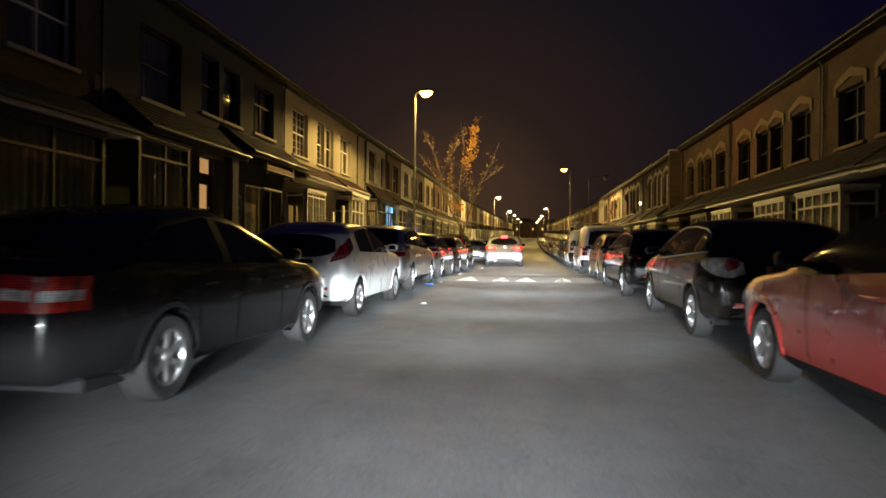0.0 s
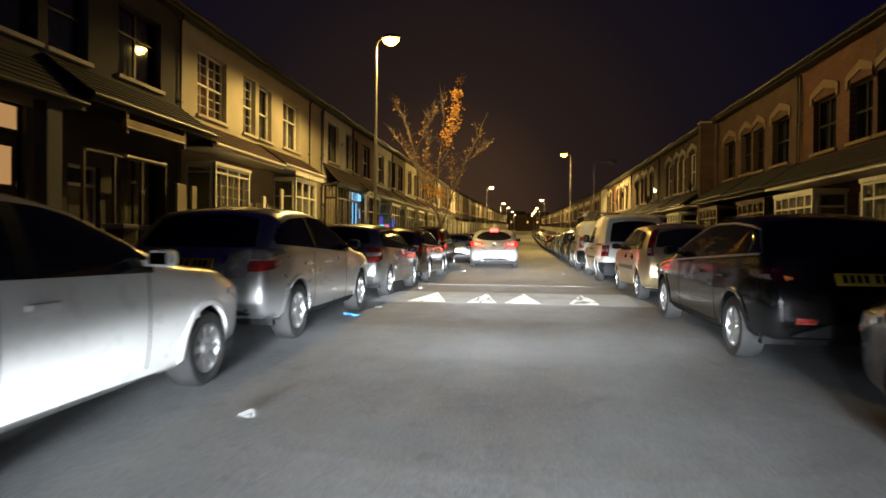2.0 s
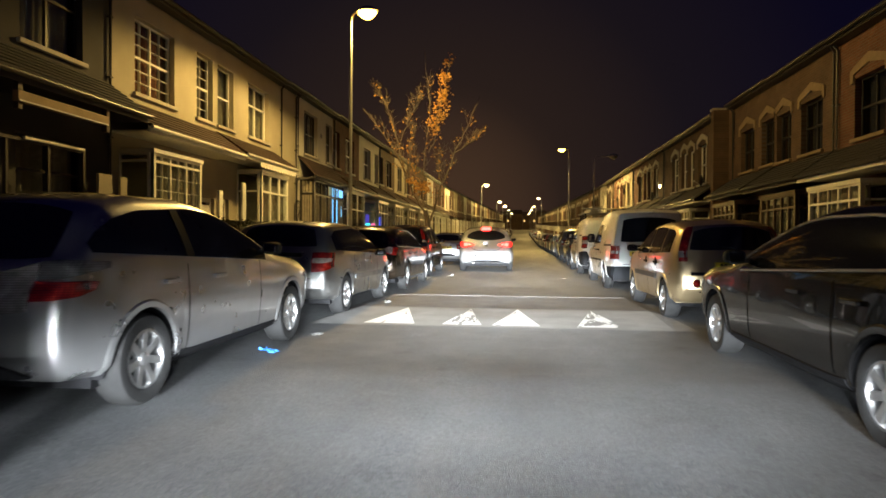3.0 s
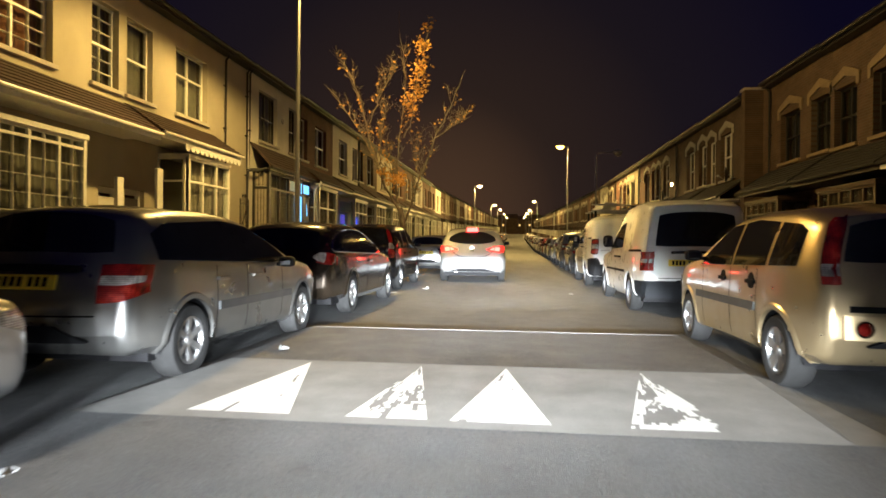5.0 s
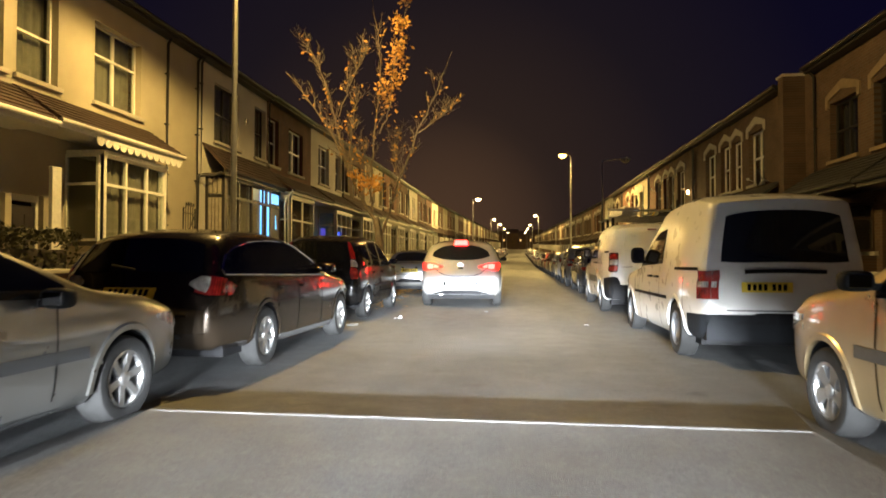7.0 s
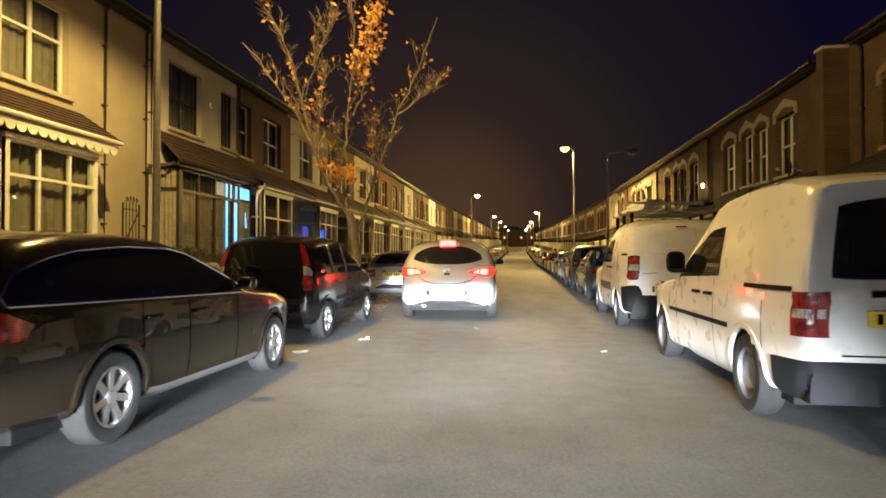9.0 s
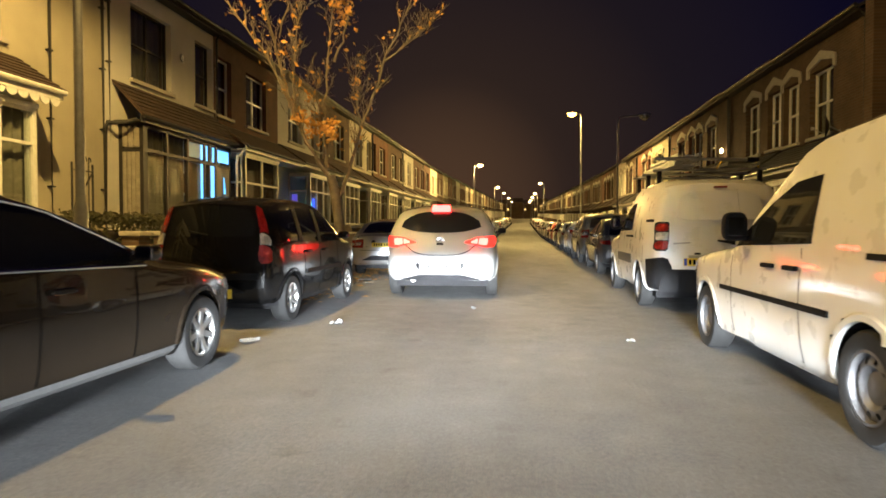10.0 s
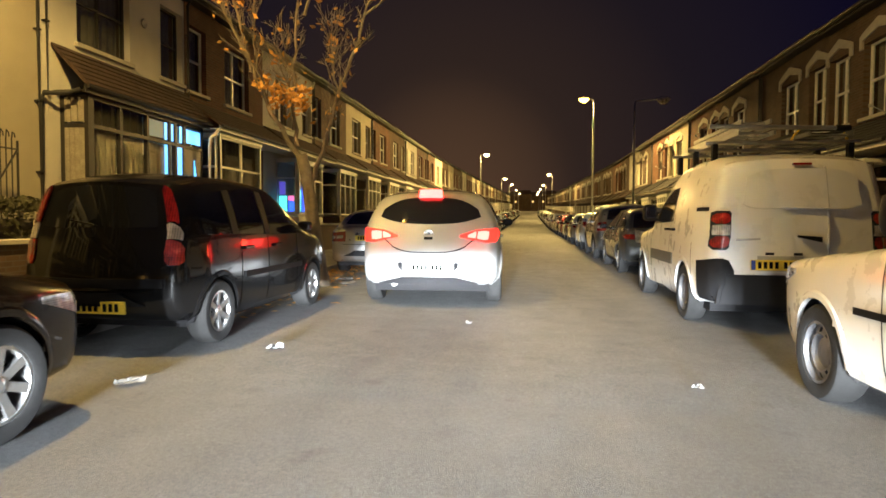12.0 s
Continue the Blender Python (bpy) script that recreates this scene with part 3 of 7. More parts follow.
@lru_cache(maxsize=None)
def wheel_meshes(r, spokes, steel, rim_mat="alloy"):
    w = 0.10
    bm = bmesh.new()
    rr = r * 0.66
    lathe(bm, [(rr, -w), (rr + 0.02, -w - 0.008), (r * 0.93, -w - 0.004), (r, -w * 0.72), (r + 0.002, 0), (r, w * 0.72), (r * 0.93, w + 0.004),
               (rr + 0.02, w + 0.008), (rr, w), (rr * 0.96, w * 0.8), (rr * 0.96, -w)], sides=32)
    bmesh.ops.recalc_face_normals(bm, faces=bm.faces)
    tyre = link_mesh("tyre", bm, M["rubber"], True)
    bm = bmesh.new()
    lathe(bm, [(rr * 0.985, w * 0.95), (rr * 0.90, w * 0.98), (rr * 0.86, w * 0.7), (rr * 0.86, -w * 0.8)], sides=32)
    if steel:
        # pressed disc with slots near its edge
        disc = [(rr * 0.87, w * 0.55), (rr * 0.80, w * 0.62), (rr * 0.64, w * 0.74), (rr * 0.58, w * 0.75), (rr * 0.45, w * 0.45), (rr * 0.25, w * 0.55), (0.001, w * 0.6)]
        rings = lathe(bm, disc, sides=30)
        slots = [f for v in rings[1] for f in v.link_faces if all(u in rings[1] or u in rings[2] for u in f.verts)]
        slots = sorted(set(slots), key=lambda f: math.atan2(f.calc_center_median().z, f.calc_center_median().y))
        bmesh.ops.delete(bm, geom=[f for k, f in enumerate(slots) if k % 3 == 0], context="FACES_ONLY")
    else:
        for k in range(spokes):
            a = 2 * math.pi * k / spokes
            for da in (-0.5, 0.5):
                spread = da * (0.34 if spokes <= 5 else 0.0)
                rot = Matrix.Rotation(a, 4, "X")
                p = []
                for rad, wid, h in ((rr * 0.14, 0.030, 0.74), (rr * 0.55, 0.024, 0.86), (rr * 0.90, 0.030, 0.93)):
                    off = spread * rad
                    for s in (-1, 1):
                        p.append([rot @ Vector((w * h, off + s * wid, rad)), rot @ Vector((w * h - 0.035, off + s * wid * 1.1, rad))])
                f = [[bm.verts.new(q) for q in pr] for pr in p]
                for i in (0, 2):
                    a0, a1, b0, b1 = f[i], f[i + 1], f[i + 2], f[i + 3]
                    bm.faces.new((a0[0], a1[0], b1[0], b0[0]))
                    bm.faces.new((a0[1], a0[0], b0[0], b0[1]))
                    bm.faces.new((a1[0], a1[1], b1[1], b1[0]))
                if spokes > 5:
                    break
        lathe(bm, [(rr * 0.24, w * 0.55), (rr * 0.22, w * 0.84), (rr * 0.12, w * 0.92), (0.001, w * 0.92)], sides=20)
    bmesh.ops.recalc_face_normals(bm, faces=bm.faces)
    rim = link_mesh("rim", bm, M[rim_mat], False)
    bm = bmesh.new()
    lathe(bm, [(0.001, 0.02), (rr * 0.6, 0.02), (rr * 0.6, -0.01), (rr * 0.84, -0.02), (rr * 0.84, -0.05), (0.001, -0.05)], sides=20)
    bmesh.ops.recalc_face_normals(bm, faces=bm.faces)
    hub = link_mesh("wheel", bm, M["plastic"], False)
    return hub, tyre, rim


def number_plate(car, sh, z, mat="plate_yellow", w=0.52, h=0.11, x=0.0, bars=True, band=False):
    y = sh.strip(x / sh.hw, sh.rear_y(z), z).y - 0.022
    tilt = math.atan2(sh.rear_y(z + h / 2) - sh.rear_y(z - h / 2), h)
    plate = part("number_plate", slab(-w / 2, w / 2, -0.006, 0.012, -h / 2, h / 2, 0.004), M[mat], car, "yellow number plate" if mat == "plate_yellow" else "white number plate")
    plate.matrix_basis = pose(x, y, z, -math.degrees(tilt))
    if bars:
        if band:
            part("country_band", slab(-w * 0.49, -w * 0.41, -0.0085, -0.005, -h * 0.46, h * 0.46), M["plate_blue"], plate, "blue country band")
        for k in range(7):
            a = -w * (0.33 if band else 0.36) + k * w * 0.108 + (0.03 if k > 3 else 0)
            share("plate_bar", plate_bar_mesh(round(h, 3)), plate, pose(a, 0, 0))


@lru_cache(maxsize=None)
def plate_bar_mesh(h):
    return link_mesh("plate_bar", slab(-0.017, 0.017, -0.0095, -0.005, -h * 0.32, h * 0.32), M["ink"])


def lens_mesh(sh, sgn, u0, wrap, prof, out=0.014):
    """A lens that runs from the tail (s = -1 at u0) over the corner (s = 0) along the side (s = 1 at wrap). prof: (s, low, high)."""
    ss = [p[0] for p in prof]
    bm = bmesh.new()
    rows, n, m = [], 20, 7
    for i in range(n + 1):
        t = lerp(ss[0], ss[-1], i / n)
        lo, hi = interp(t, ss, [p[1] for p in prof]), interp(t, ss, [p[2] for p in prof])
        row, back = [], []
        for j in range(m + 1):
            z = lerp(lo, hi, j / m)
            y = sh.rear_y(z)
            if t < 0:
                p = sh.strip(lerp(1, u0, -t) * sgn, y, z)
                k = -t
                row.append(p + Vector((sgn * out * (1 - k) * 0.7, -out, 0)))
                back.append(p + Vector((0, 0.02, 0)))
            else:
                yy = y + wrap * t * (0.35 + 0.65 * t)
                w = sh.half(yy, z)
                row.append(Vector((sgn * (w + out * (0.7 if t < 0.05 else 0.85)), yy - out * max(0, 1 - t * 6), z)))
                back.append(Vector((sgn * (w - 0.02), yy, z)))
        rows.append([bm.verts.new(back[0])] + [bm.verts.new(p) for p in row] + [bm.verts.new(back[-1])])
    grid_faces(bm, rows, flip=sgn < 0)
    for r in (rows[0], rows[-1]):
        bm.faces.new(r)
    bmesh.ops.recalc_face_normals(bm, faces=bm.faces)
    return bm


LENS_NAMES = {"tail_dark": ("tail_light", "dark red tail light lens"), "tail_red": ("tail_light", "red tail light lens"), "tail_clear": ("clear_lens", "clear lens section"), "tail_smoke": ("smoked_lens", "grey smoked lens section"),
              "tail_lit": ("tail_light", "lit red tail light"), "stop_lit": ("brake_light", "bright lit brake light"), "plastic": ("light_housing", "black light housing"), "amber_lens": ("indicator", "amber indicator lens")}


def build_car(spec, m, label, category, name):
    """One car with its parts. spec: a dict of sizes, outlines and colours."""
    s = spec
    car = thing(name, label, category, m, s.get("group", "parked cars"))
    sh = Shell(s["upper"], s["lower"], s["width"], s["belt"], s["roof_in"], s.get("fillet", 0.09), s.get("rear_bulge", 0.10), 0.16, s["r"], s["wb"], s["r"] + 0.055)
    paint = M[s["paint"]]
    part("body", sh.body(), paint, car, smooth=True)
    # wheel wells and sill liner
    for ax in (0.0, s["wb"]):
        ra = s["r"] + 0.05
        for sgn in (1, -1):
            bm = bmesh.new()
            rows = []
            for k in range(17):
                a = math.pi * k / 16 * 1.12 - 0.06 * math.pi
                yy, zz = ax + ra * math.cos(a), s["r"] + ra * math.sin(a)
                w = sh.half(yy, max(zz, 0.2)) - 0.004
                rows.append([bm.verts.new((sgn * w, yy, zz)), bm.verts.new((sgn * (w - 0.3), yy, zz)), bm.verts.new((sgn * (w - 0.3), ax, s["r"]))])
            grid_faces(bm, rows, flip=sgn < 0)
            part("wheel_well", bm, M["plastic"], car, "black wheel arch liner")
        # arch lips
        for sgn in (() if s.get("simple") else (1, -1)):
            bm = bmesh.new()
            rows = []
            for k in range(21):
                a = math.pi * k / 20 * 1.06 - 0.03 * math.pi
                row = []
                for rad, out in ((ra - 0.012, -0.02), (ra - 0.008, 0.010), (ra + 0.03, 0.012), (ra + 0.045, 0.001)):
                    yy, zz = ax + rad * math.cos(a), s["r"] + rad * math.sin(a)
                    row.append(bm.verts.new((sgn * (sh.half(yy, max(zz, 0.2)) + out), yy, zz)))
                rows.append(row)
            grid_faces(bm, rows, flip=sgn < 0)
            part("arch_lip", bm, M[s.get("arch_paint", s["paint"])], car, smooth=True)
    # wheels
    hub, tyre, rim = wheel_meshes(s["r"], s.get("spokes", 5), s.get("steel", False), s.get("rim", "alloy"))
    for ax in (0.0, s["wb"]):
        for sgn in (1, -1):
            x = sgn * (s["width"] / 2 - 0.115)
            w = share("wheel", hub, car, pose(x, ax, s["r"], 17 * ax, 0, 0 if sgn > 0 else 180))
            share("tyre", tyre, w)
            share("rim", rim, w)
    simple = s.get("simple", False)
    # underside
    part("underbody", slab(-sh.hw * 0.82, sh.hw * 0.82, sh.y0 + 0.35, sh.y1 - 0.4, 0.19, 0.30), M["plastic"], car, "black underbody")
    # side glass
    for sgn in (1, -1):
        for ya, yb in s["side_glass"]:
            def low(y):
                return s["belt"] + s.get("belt_slope", 0.0) * (s["wb"] * 0.5 - y)

            def high(y):
                a = s["glass_top"]
                return max(low(y) + 0.005, min(interp(y, [p[0] for p in a], [p[1] for p in a]), sh.zt(y) - 0.05))
            g = part("side_window", sh.side_patch(sgn, ya, yb, low, high, 0.008, max(12, int((yb - ya) * 11))), M["car_glass"], car, "dark side glass", True)
            if s.get("trim"):
                bm = bmesh.new()
                n = 26
                lo_l = [Vector((sgn * (sh.half(y, low(y)) + 0.012), y, low(y))) for y in [lerp(ya, yb, i / n) for i in range(n + 1)]]
                hi_l = [Vector((sgn * (sh.half(y, high(y)) + 0.012), y, high(y))) for y in [lerp(ya, yb, i / n) for i in range(n + 1)]]
                tube(bm, hi_l, 0.011, 5)
                tube(bm, lo_l, 0.011, 5)
                if high(ya) - low(ya) > 0.02:
                    tube(bm, [lo_l[0], hi_l[0]], 0.011, 5)
                part("window_trim", bm, M[s["trim"]], car, "bright metal window trim")
        # dark pillars between the windows
        if not s.get("pale_pillars") and not simple:
            for (_, ya), (yb, _) in zip(s["side_glass"], s["side_glass"][1:]):
                part("window_pillar", sh.side_patch(sgn, ya - 0.025, yb + 0.025, low, high, 0.017, 4, 8), M["plastic"], car, "black window pillar", True)
        # door gaps, handles and rubbing strips
        for y in (() if simple else s.get("gaps", ())):
            bm = bmesh.new()
            zs = [lerp(0.30, s["belt"] - 0.01, i / 8) for i in range(9)]
            rows = [[bm.verts.new((sgn * (sh.half(y + dy, z) + 0.0025), y + dy + 0.03 * math.sin((z - 0.3) * 2), z)) for dy in (-0.006, 0.006)] for z in zs]
            grid_faces(bm, rows, flip=sgn > 0)
            part("door_gap", bm, M["ink"], car)
        for y in (() if simple else s.get("handles", ())):
            z = s["belt"] - s.get("handle_drop", 0.13)
            x = sh.half(y, z)
            if s.get("round_handles"):
                bm = bmesh.new()
                lathe(bm, [(0.001, 0.012), (0.075, 0.010), (0.085, 0.0)], sides=16)
                dish = part("handle_recess", bm, M["plastic"], car)
                dish.matrix_basis = pose(sgn * x, y, z, 0, 0, 0 if sgn > 0 else 180)
                bm = slab(-0.01, 0.03, -0.10, 0.10, -0.018, 0.018, 0.008)
            else:
                bm = slab(0.002, 0.04, -0.10, 0.10, -0.016, 0.018, 0.008)
            hd = part("door_handle", bm, M[s.get("handle_mat", s["paint"])], car)
            hd.matrix_basis = pose(sgn * x, y, z, 0, 0, 0 if sgn > 0 else 180)
        if s.get("strip") and not simple:
            z0, z1, ya, yb, mat = s["strip"]
            part("rubbing_strip", sh.side_patch(sgn, ya, yb, lambda y: z0, lambda y: z1, 0.014, 16, 2), M[mat], car, "dark rubbing strip")
        for z0, z1, ya, yb, mat in s.get("side_marks", ()):
            part("side_rail", sh.side_patch(sgn, ya, yb, lambda y: z0, lambda y: z1, 0.010, 12, 2), M[mat], car, "black side rail")
        if s.get("sill") and not simple:
            part("sill", sh.side_patch(sgn, 0.42, s["wb"] - 0.42, lambda y: sh.zb(y) + 0.005, lambda y: sh.zb(y) + 0.09, 0.010, 10, 2), M[s["sill"]], car)
        # mirror
        my = s["mirror_y"]
        mz = s["belt"] + s.get("mirror_up", 0.07)
        mx = sh.half(my, s["belt"])
        mk = s.get("mirror_size", 1.0)
        cx, cz, rx, ry, rz = (0.120, 0.012, 0.090, 0.066, 0.060) if mk == 1 else (0.105, 0.08, 0.10, 0.085, 0.125)
        bm = bmesh.new()
        bmesh.ops.create_uvsphere(bm, u_segments=18, v_segments=12, radius=1.0)
        for v in bm.verts:
            q = [math.copysign(abs(a) ** 0.62, a) for a in v.co]
            v.co = Vector((cx + rx * q[0], max(ry * q[1], -0.052), cz + rz * q[2]))
        box(bm, -0.03, 0.06, -0.02, 0.03, -0.04, 0.0)
        mir = part("wing_mirror", bm, M[s.get("mirror_mat", s["paint"])], car, smooth=True)
        mir.matrix_basis = Matrix.Translation((sgn * mx, my, mz)) @ (Matrix.Identity(4) if sgn > 0 else Matrix.Scale(-1, 4, (1, 0, 0)))
        if not simple:
            part("mirror_glass", slab(cx - rx * 0.66, cx + rx * 0.66, -0.056, -0.051, cz - rz * 0.62, cz + rz * 0.62, 0.002), M[s.get("mirror_face", "mirror_glass")], mir)
        # tail lights: a tail piece and a piece that wraps round the side
        for u0, wrap, prof, mat, out in s.get("lenses", ()):
            nm, lb = LENS_NAMES[mat]
            part(nm, lens_mesh(sh, sgn, u0, wrap, prof, out), M[mat], car, lb, True)
        z0, z1, u0, wrap = s["tail"]
        if not s.get("no_tail"):
            bm = sh.end_patch(u0 * sgn, 1.0 * sgn, z0, z1, True, 0.014, 8, 8)
            if sgn < 0:
                bmesh.ops.reverse_faces(bm, faces=bm.faces)
            bm2 = bmesh.new()
            rows = []
            steps = [wrap * (q / 8) ** 2 for q in range(9)]
            for j in range(11):
                row = []
                for q, d in enumerate(steps):
                    z = lerp(z0, z1, j / 10)
                    yy = sh.rear_y(z)
                    row.append(bm2.verts.new((sgn * (sh.half(yy + d, z) + (0.002 if q == 0 else 0.012)), yy + d - (0.014 if q == 0 else 0.0), z)))
                rows.append(row)
            grid_faces(bm2, rows, flip=sgn < 0)
            light = part("tail_light", merge(bm, bm2), M["tail_red"], car, "red tail light lens", True)
            if s.get("tail_inset") and not simple:
                a, b = s["tail_inset"]
                zz0, zz1 = lerp(z0, z1, a), lerp(z0, z1, b)
                rows = []
                bm3 = bmesh.new()
                for j in range(7):
                    z = lerp(zz0, zz1, j / 6)
                    yy = sh.rear_y(z)
                    rows.append([bm3.verts.new((sgn * (sh.half(yy + d, z) + 0.017), yy + d, z)) for d in [wrap * 0.8 * (q / 6) ** 2 for q in range(7)]])
                grid_faces(bm3, rows, flip=sgn < 0)
                bm4 = sh.end_patch(lerp(u0, 1, 0.3) * sgn, 1.0 * sgn, zz0, zz1, True, 0.019, 6, 4)
                part("reversing_lens", merge(bm3, bm4), M["tail_clear"], light, "clear lens section")
        # head light
        if simple:
            continue
        bm = sh.end_patch(0.55 * sgn, 0.97 * sgn, s["nose_z"], s["nose_z"] + 0.14, False, 0.01, 6, 4)
        head = part("head_light", bm, M["tail_clear"], car, "clear headlight lens", True)
        nz = s["nose_z"]
        wrapped = sh.side_patch(sgn, sh.y1 - 0.46, sh.y1 - 0.10, lambda y: nz + 0.10 - 0.10 * (y - sh.y1 + 0.46) / 0.36, lambda y: nz + 0.14, 0.010, 10, 4)
        part("head_light_side", wrapped, M["tail_clear"], head, "clear lens round the corner", True)
        if s.get("round_reflector"):
            ur, zr, rr = s["round_reflector"]
            p = sh.strip(ur * sgn, sh.rear_y(zr), zr)
            bm = bmesh.new()
            lathe(bm, [(rr * 1.35, 0.0), (rr * 1.3, 0.016), (rr, 0.016)], sides=20)
            ring = part("reflector_ring", bm, M["chrome"], car, "pale reflector surround")
            ring.matrix_basis = pose(p.x, p.y - s.get("reflector_out", 0.03), p.z, 0, 0, -90)
            bm = bmesh.new()
            lathe(bm, [(rr, 0.010), (rr * 0.7, 0.022), (0.001, 0.026)], sides=20)
            part("round_reflector", bm, M["tail_red"], ring, "round red reflector")
        # reflector in the bumper
        if s.get("reflector"):
            bm = sh.end_patch(0.62 * sgn, 0.86 * sgn, s["reflector"], s["reflector"] + 0.05, True, 0.014, 5, 2)
            part("bumper_reflector", bm, M["tail_red"], car, "red bumper reflector")
    # tailgate glass and windscreen
    z0, z1, u = s["rear_glass"]
    def rear_shape(t):
        k = (2 * t - 1) ** 2
        rise_lo, drop_hi = s.get("glass_round", (0.03, 0.035))
        p, q = s.get("glass_power", (2.0, 2.0))
        return z0 + rise_lo * k ** p, z1 - drop_hi * k ** q
    part("rear_window", sh.end_patch(-u, u, z0, z1, True, 0.006, 14, 8, rear_shape), M["car_glass"], car, "dark rear glass", True)
    zc, zr = s["screen"]
    part("windscreen", sh.end_patch(-0.9, 0.9, zc, zr, False, 0.006, 12, 8), M["car_glass"], car, "windscreen glass", True)
    # lower bumper panel, plate recess, wiper
    if s.get("bumper"):
        a, b, mat = s["bumper"]
        part("bumper", sh.end_patch(-0.97, 0.97, a, b, True, 0.03, 14, 4), M[mat], car, "rear bumper panel", True)
    if s.get("bumper_wrap"):
        wa, wb2, ww, mat = s["bumper_wrap"]
        for sgn in (1, -1):
            part("bumper_corner", lens_mesh(sh, sgn, 0.93, ww, [(-1, wa, wb2), (0, wa, wb2), (1, wa, wb2 - 0.01)], 0.028), M[mat], car, "dark bumper corner", True)
    if not simple:
        va, vb, vu = s.get("valance", (s["upper"][0][1] - 0.2, s["upper"][0][1] - 0.08, 0.7))
        part("rear_valance", sh.end_patch(-vu, vu, va, vb, True, 0.03, 14, 3, lambda t: (va, lerp(va + 0.01, vb, min(1, 4.5 * min(t, 1 - t))))), M["plastic"], car, "black lower valance")
    zp, mat = s["plate"]
    number_plate(car, sh, zp, mat, x=s.get("plate_x", 0.0), bars=not simple, band=s.get("plate_band", False))
    if s.get("gate_bar"):
        za, ub, mat = s["gate_bar"]
        part("tailgate_bar", sh.end_patch(-ub, ub, za, za + 0.045, True, 0.02, 8, 2), M[mat], car)
    if simple:
        return car, sh
    # tailgate seam
    rise_out = s.get("gate_curve", 0.0)

    def seam(t):
        z = s["gate_z"] + rise_out * abs(2 * t - 1) ** 3.5
        return z, z + 0.012
    bm = sh.end_patch(-0.80, 0.80, s["gate_z"], s["gate_z"] + 0.012, True, 0.009, 20, 1, seam)
    part("tailgate_gap", bm, M["ink"], car)
    if s.get("emblem"):
        bm = bmesh.new()
        lathe(bm, [(0.075, 0.0), (0.07, 0.014), (0.055, 0.014), (0.05, 0.004), (0.030, 0.003), (0.026, 0.010), (0.001, 0.012)], sides=20)
        em = part("emblem", bm, M["chrome"], car, "round chrome emblem")
        z = s["emblem"]
        em.matrix_basis = pose(0, sh.strip(0, sh.rear_y(z), z).y - 0.006, z, 0, 0, -90)
    if s.get("brake_bar"):
        z = s["brake_bar"]
        part("high_brake_light", sh.end_patch(-0.26, 0.26, z, z + 0.05, True, 0.075, 8, 2), M[s.get("brake_mat", "tail_red")], car, s.get("brake_label", "red high brake light"))
    if s.get("spoiler"):
        z = s["spoiler"]
        part("roof_spoiler", sh.end_patch(-0.86, 0.86, z - 0.05, z, True, 0.06, 12, 3), M[s["paint"]], car, smooth=True)
    # wiper
    if s.get("no_wiper"):
        return car, sh
    bm = bmesh.new()
    zw = s["rear_glass"][0] + 0.02
    p0 = sh.strip(0, sh.rear_y(zw), zw) + Vector((0, -0.03, 0))
    p1 = sh.strip(-0.4, sh.rear_y(zw + 0.05), zw + 0.05) + Vector((0, -0.02, 0.0))
    tube(bm, [p0, p1], 0.009, 5)
    part("rear_wiper", bm, M["plastic"], car)
    return car, sh


def outline(ro, fo, wb, tail_top, roof_y, h, screen_y, cowl_y, cowl_z, nose_z, tail_mid=0.62, glass_low=None, roof_end=None):
    """The usual chains of a car's side outline. tail_top: (y, z) where the roof ends; glass_low: (y, z) where the tailgate glass begins."""
    y0, y1 = -ro, wb + fo
    gl = glass_low or (y0 + 0.1, 0.95)
    up = [(y0, tail_mid), (y0 + 0.012, tail_mid + 0.14), (gl[0] - 0.02, gl[1] - 0.06), gl, (tail_top[0] - 0.02, tail_top[1] - 0.03), tail_top,
          (roof_y * 0.4 + tail_top[0] * 0.6, h - 0.012), (roof_y, h), (screen_y - 0.25, h - 0.03), (screen_y, h - 0.09), (lerp(screen_y, cowl_y, 0.5), lerp(h - 0.09, cowl_z, 0.48)),
          (cowl_y, cowl_z), (lerp(cowl_y, y1, 0.55), cowl_z - 0.09), (y1 - 0.12, nose_z + 0.08), (y1 - 0.03, nose_z - 0.02), (y1, nose_z - 0.16)]
    lo = [(y0, tail_mid - 0.16), (y0 + 0.03, 0.36), (y0 + 0.10, 0.29), (-0.1, 0.25), (0.6, 0.20), (wb - 0.5, 0.20), (wb + 0.35, 0.22), (y1 - 0.06, 0.24), (y1, nose_z - 0.32)]
    return up, lo


SPEC = {}
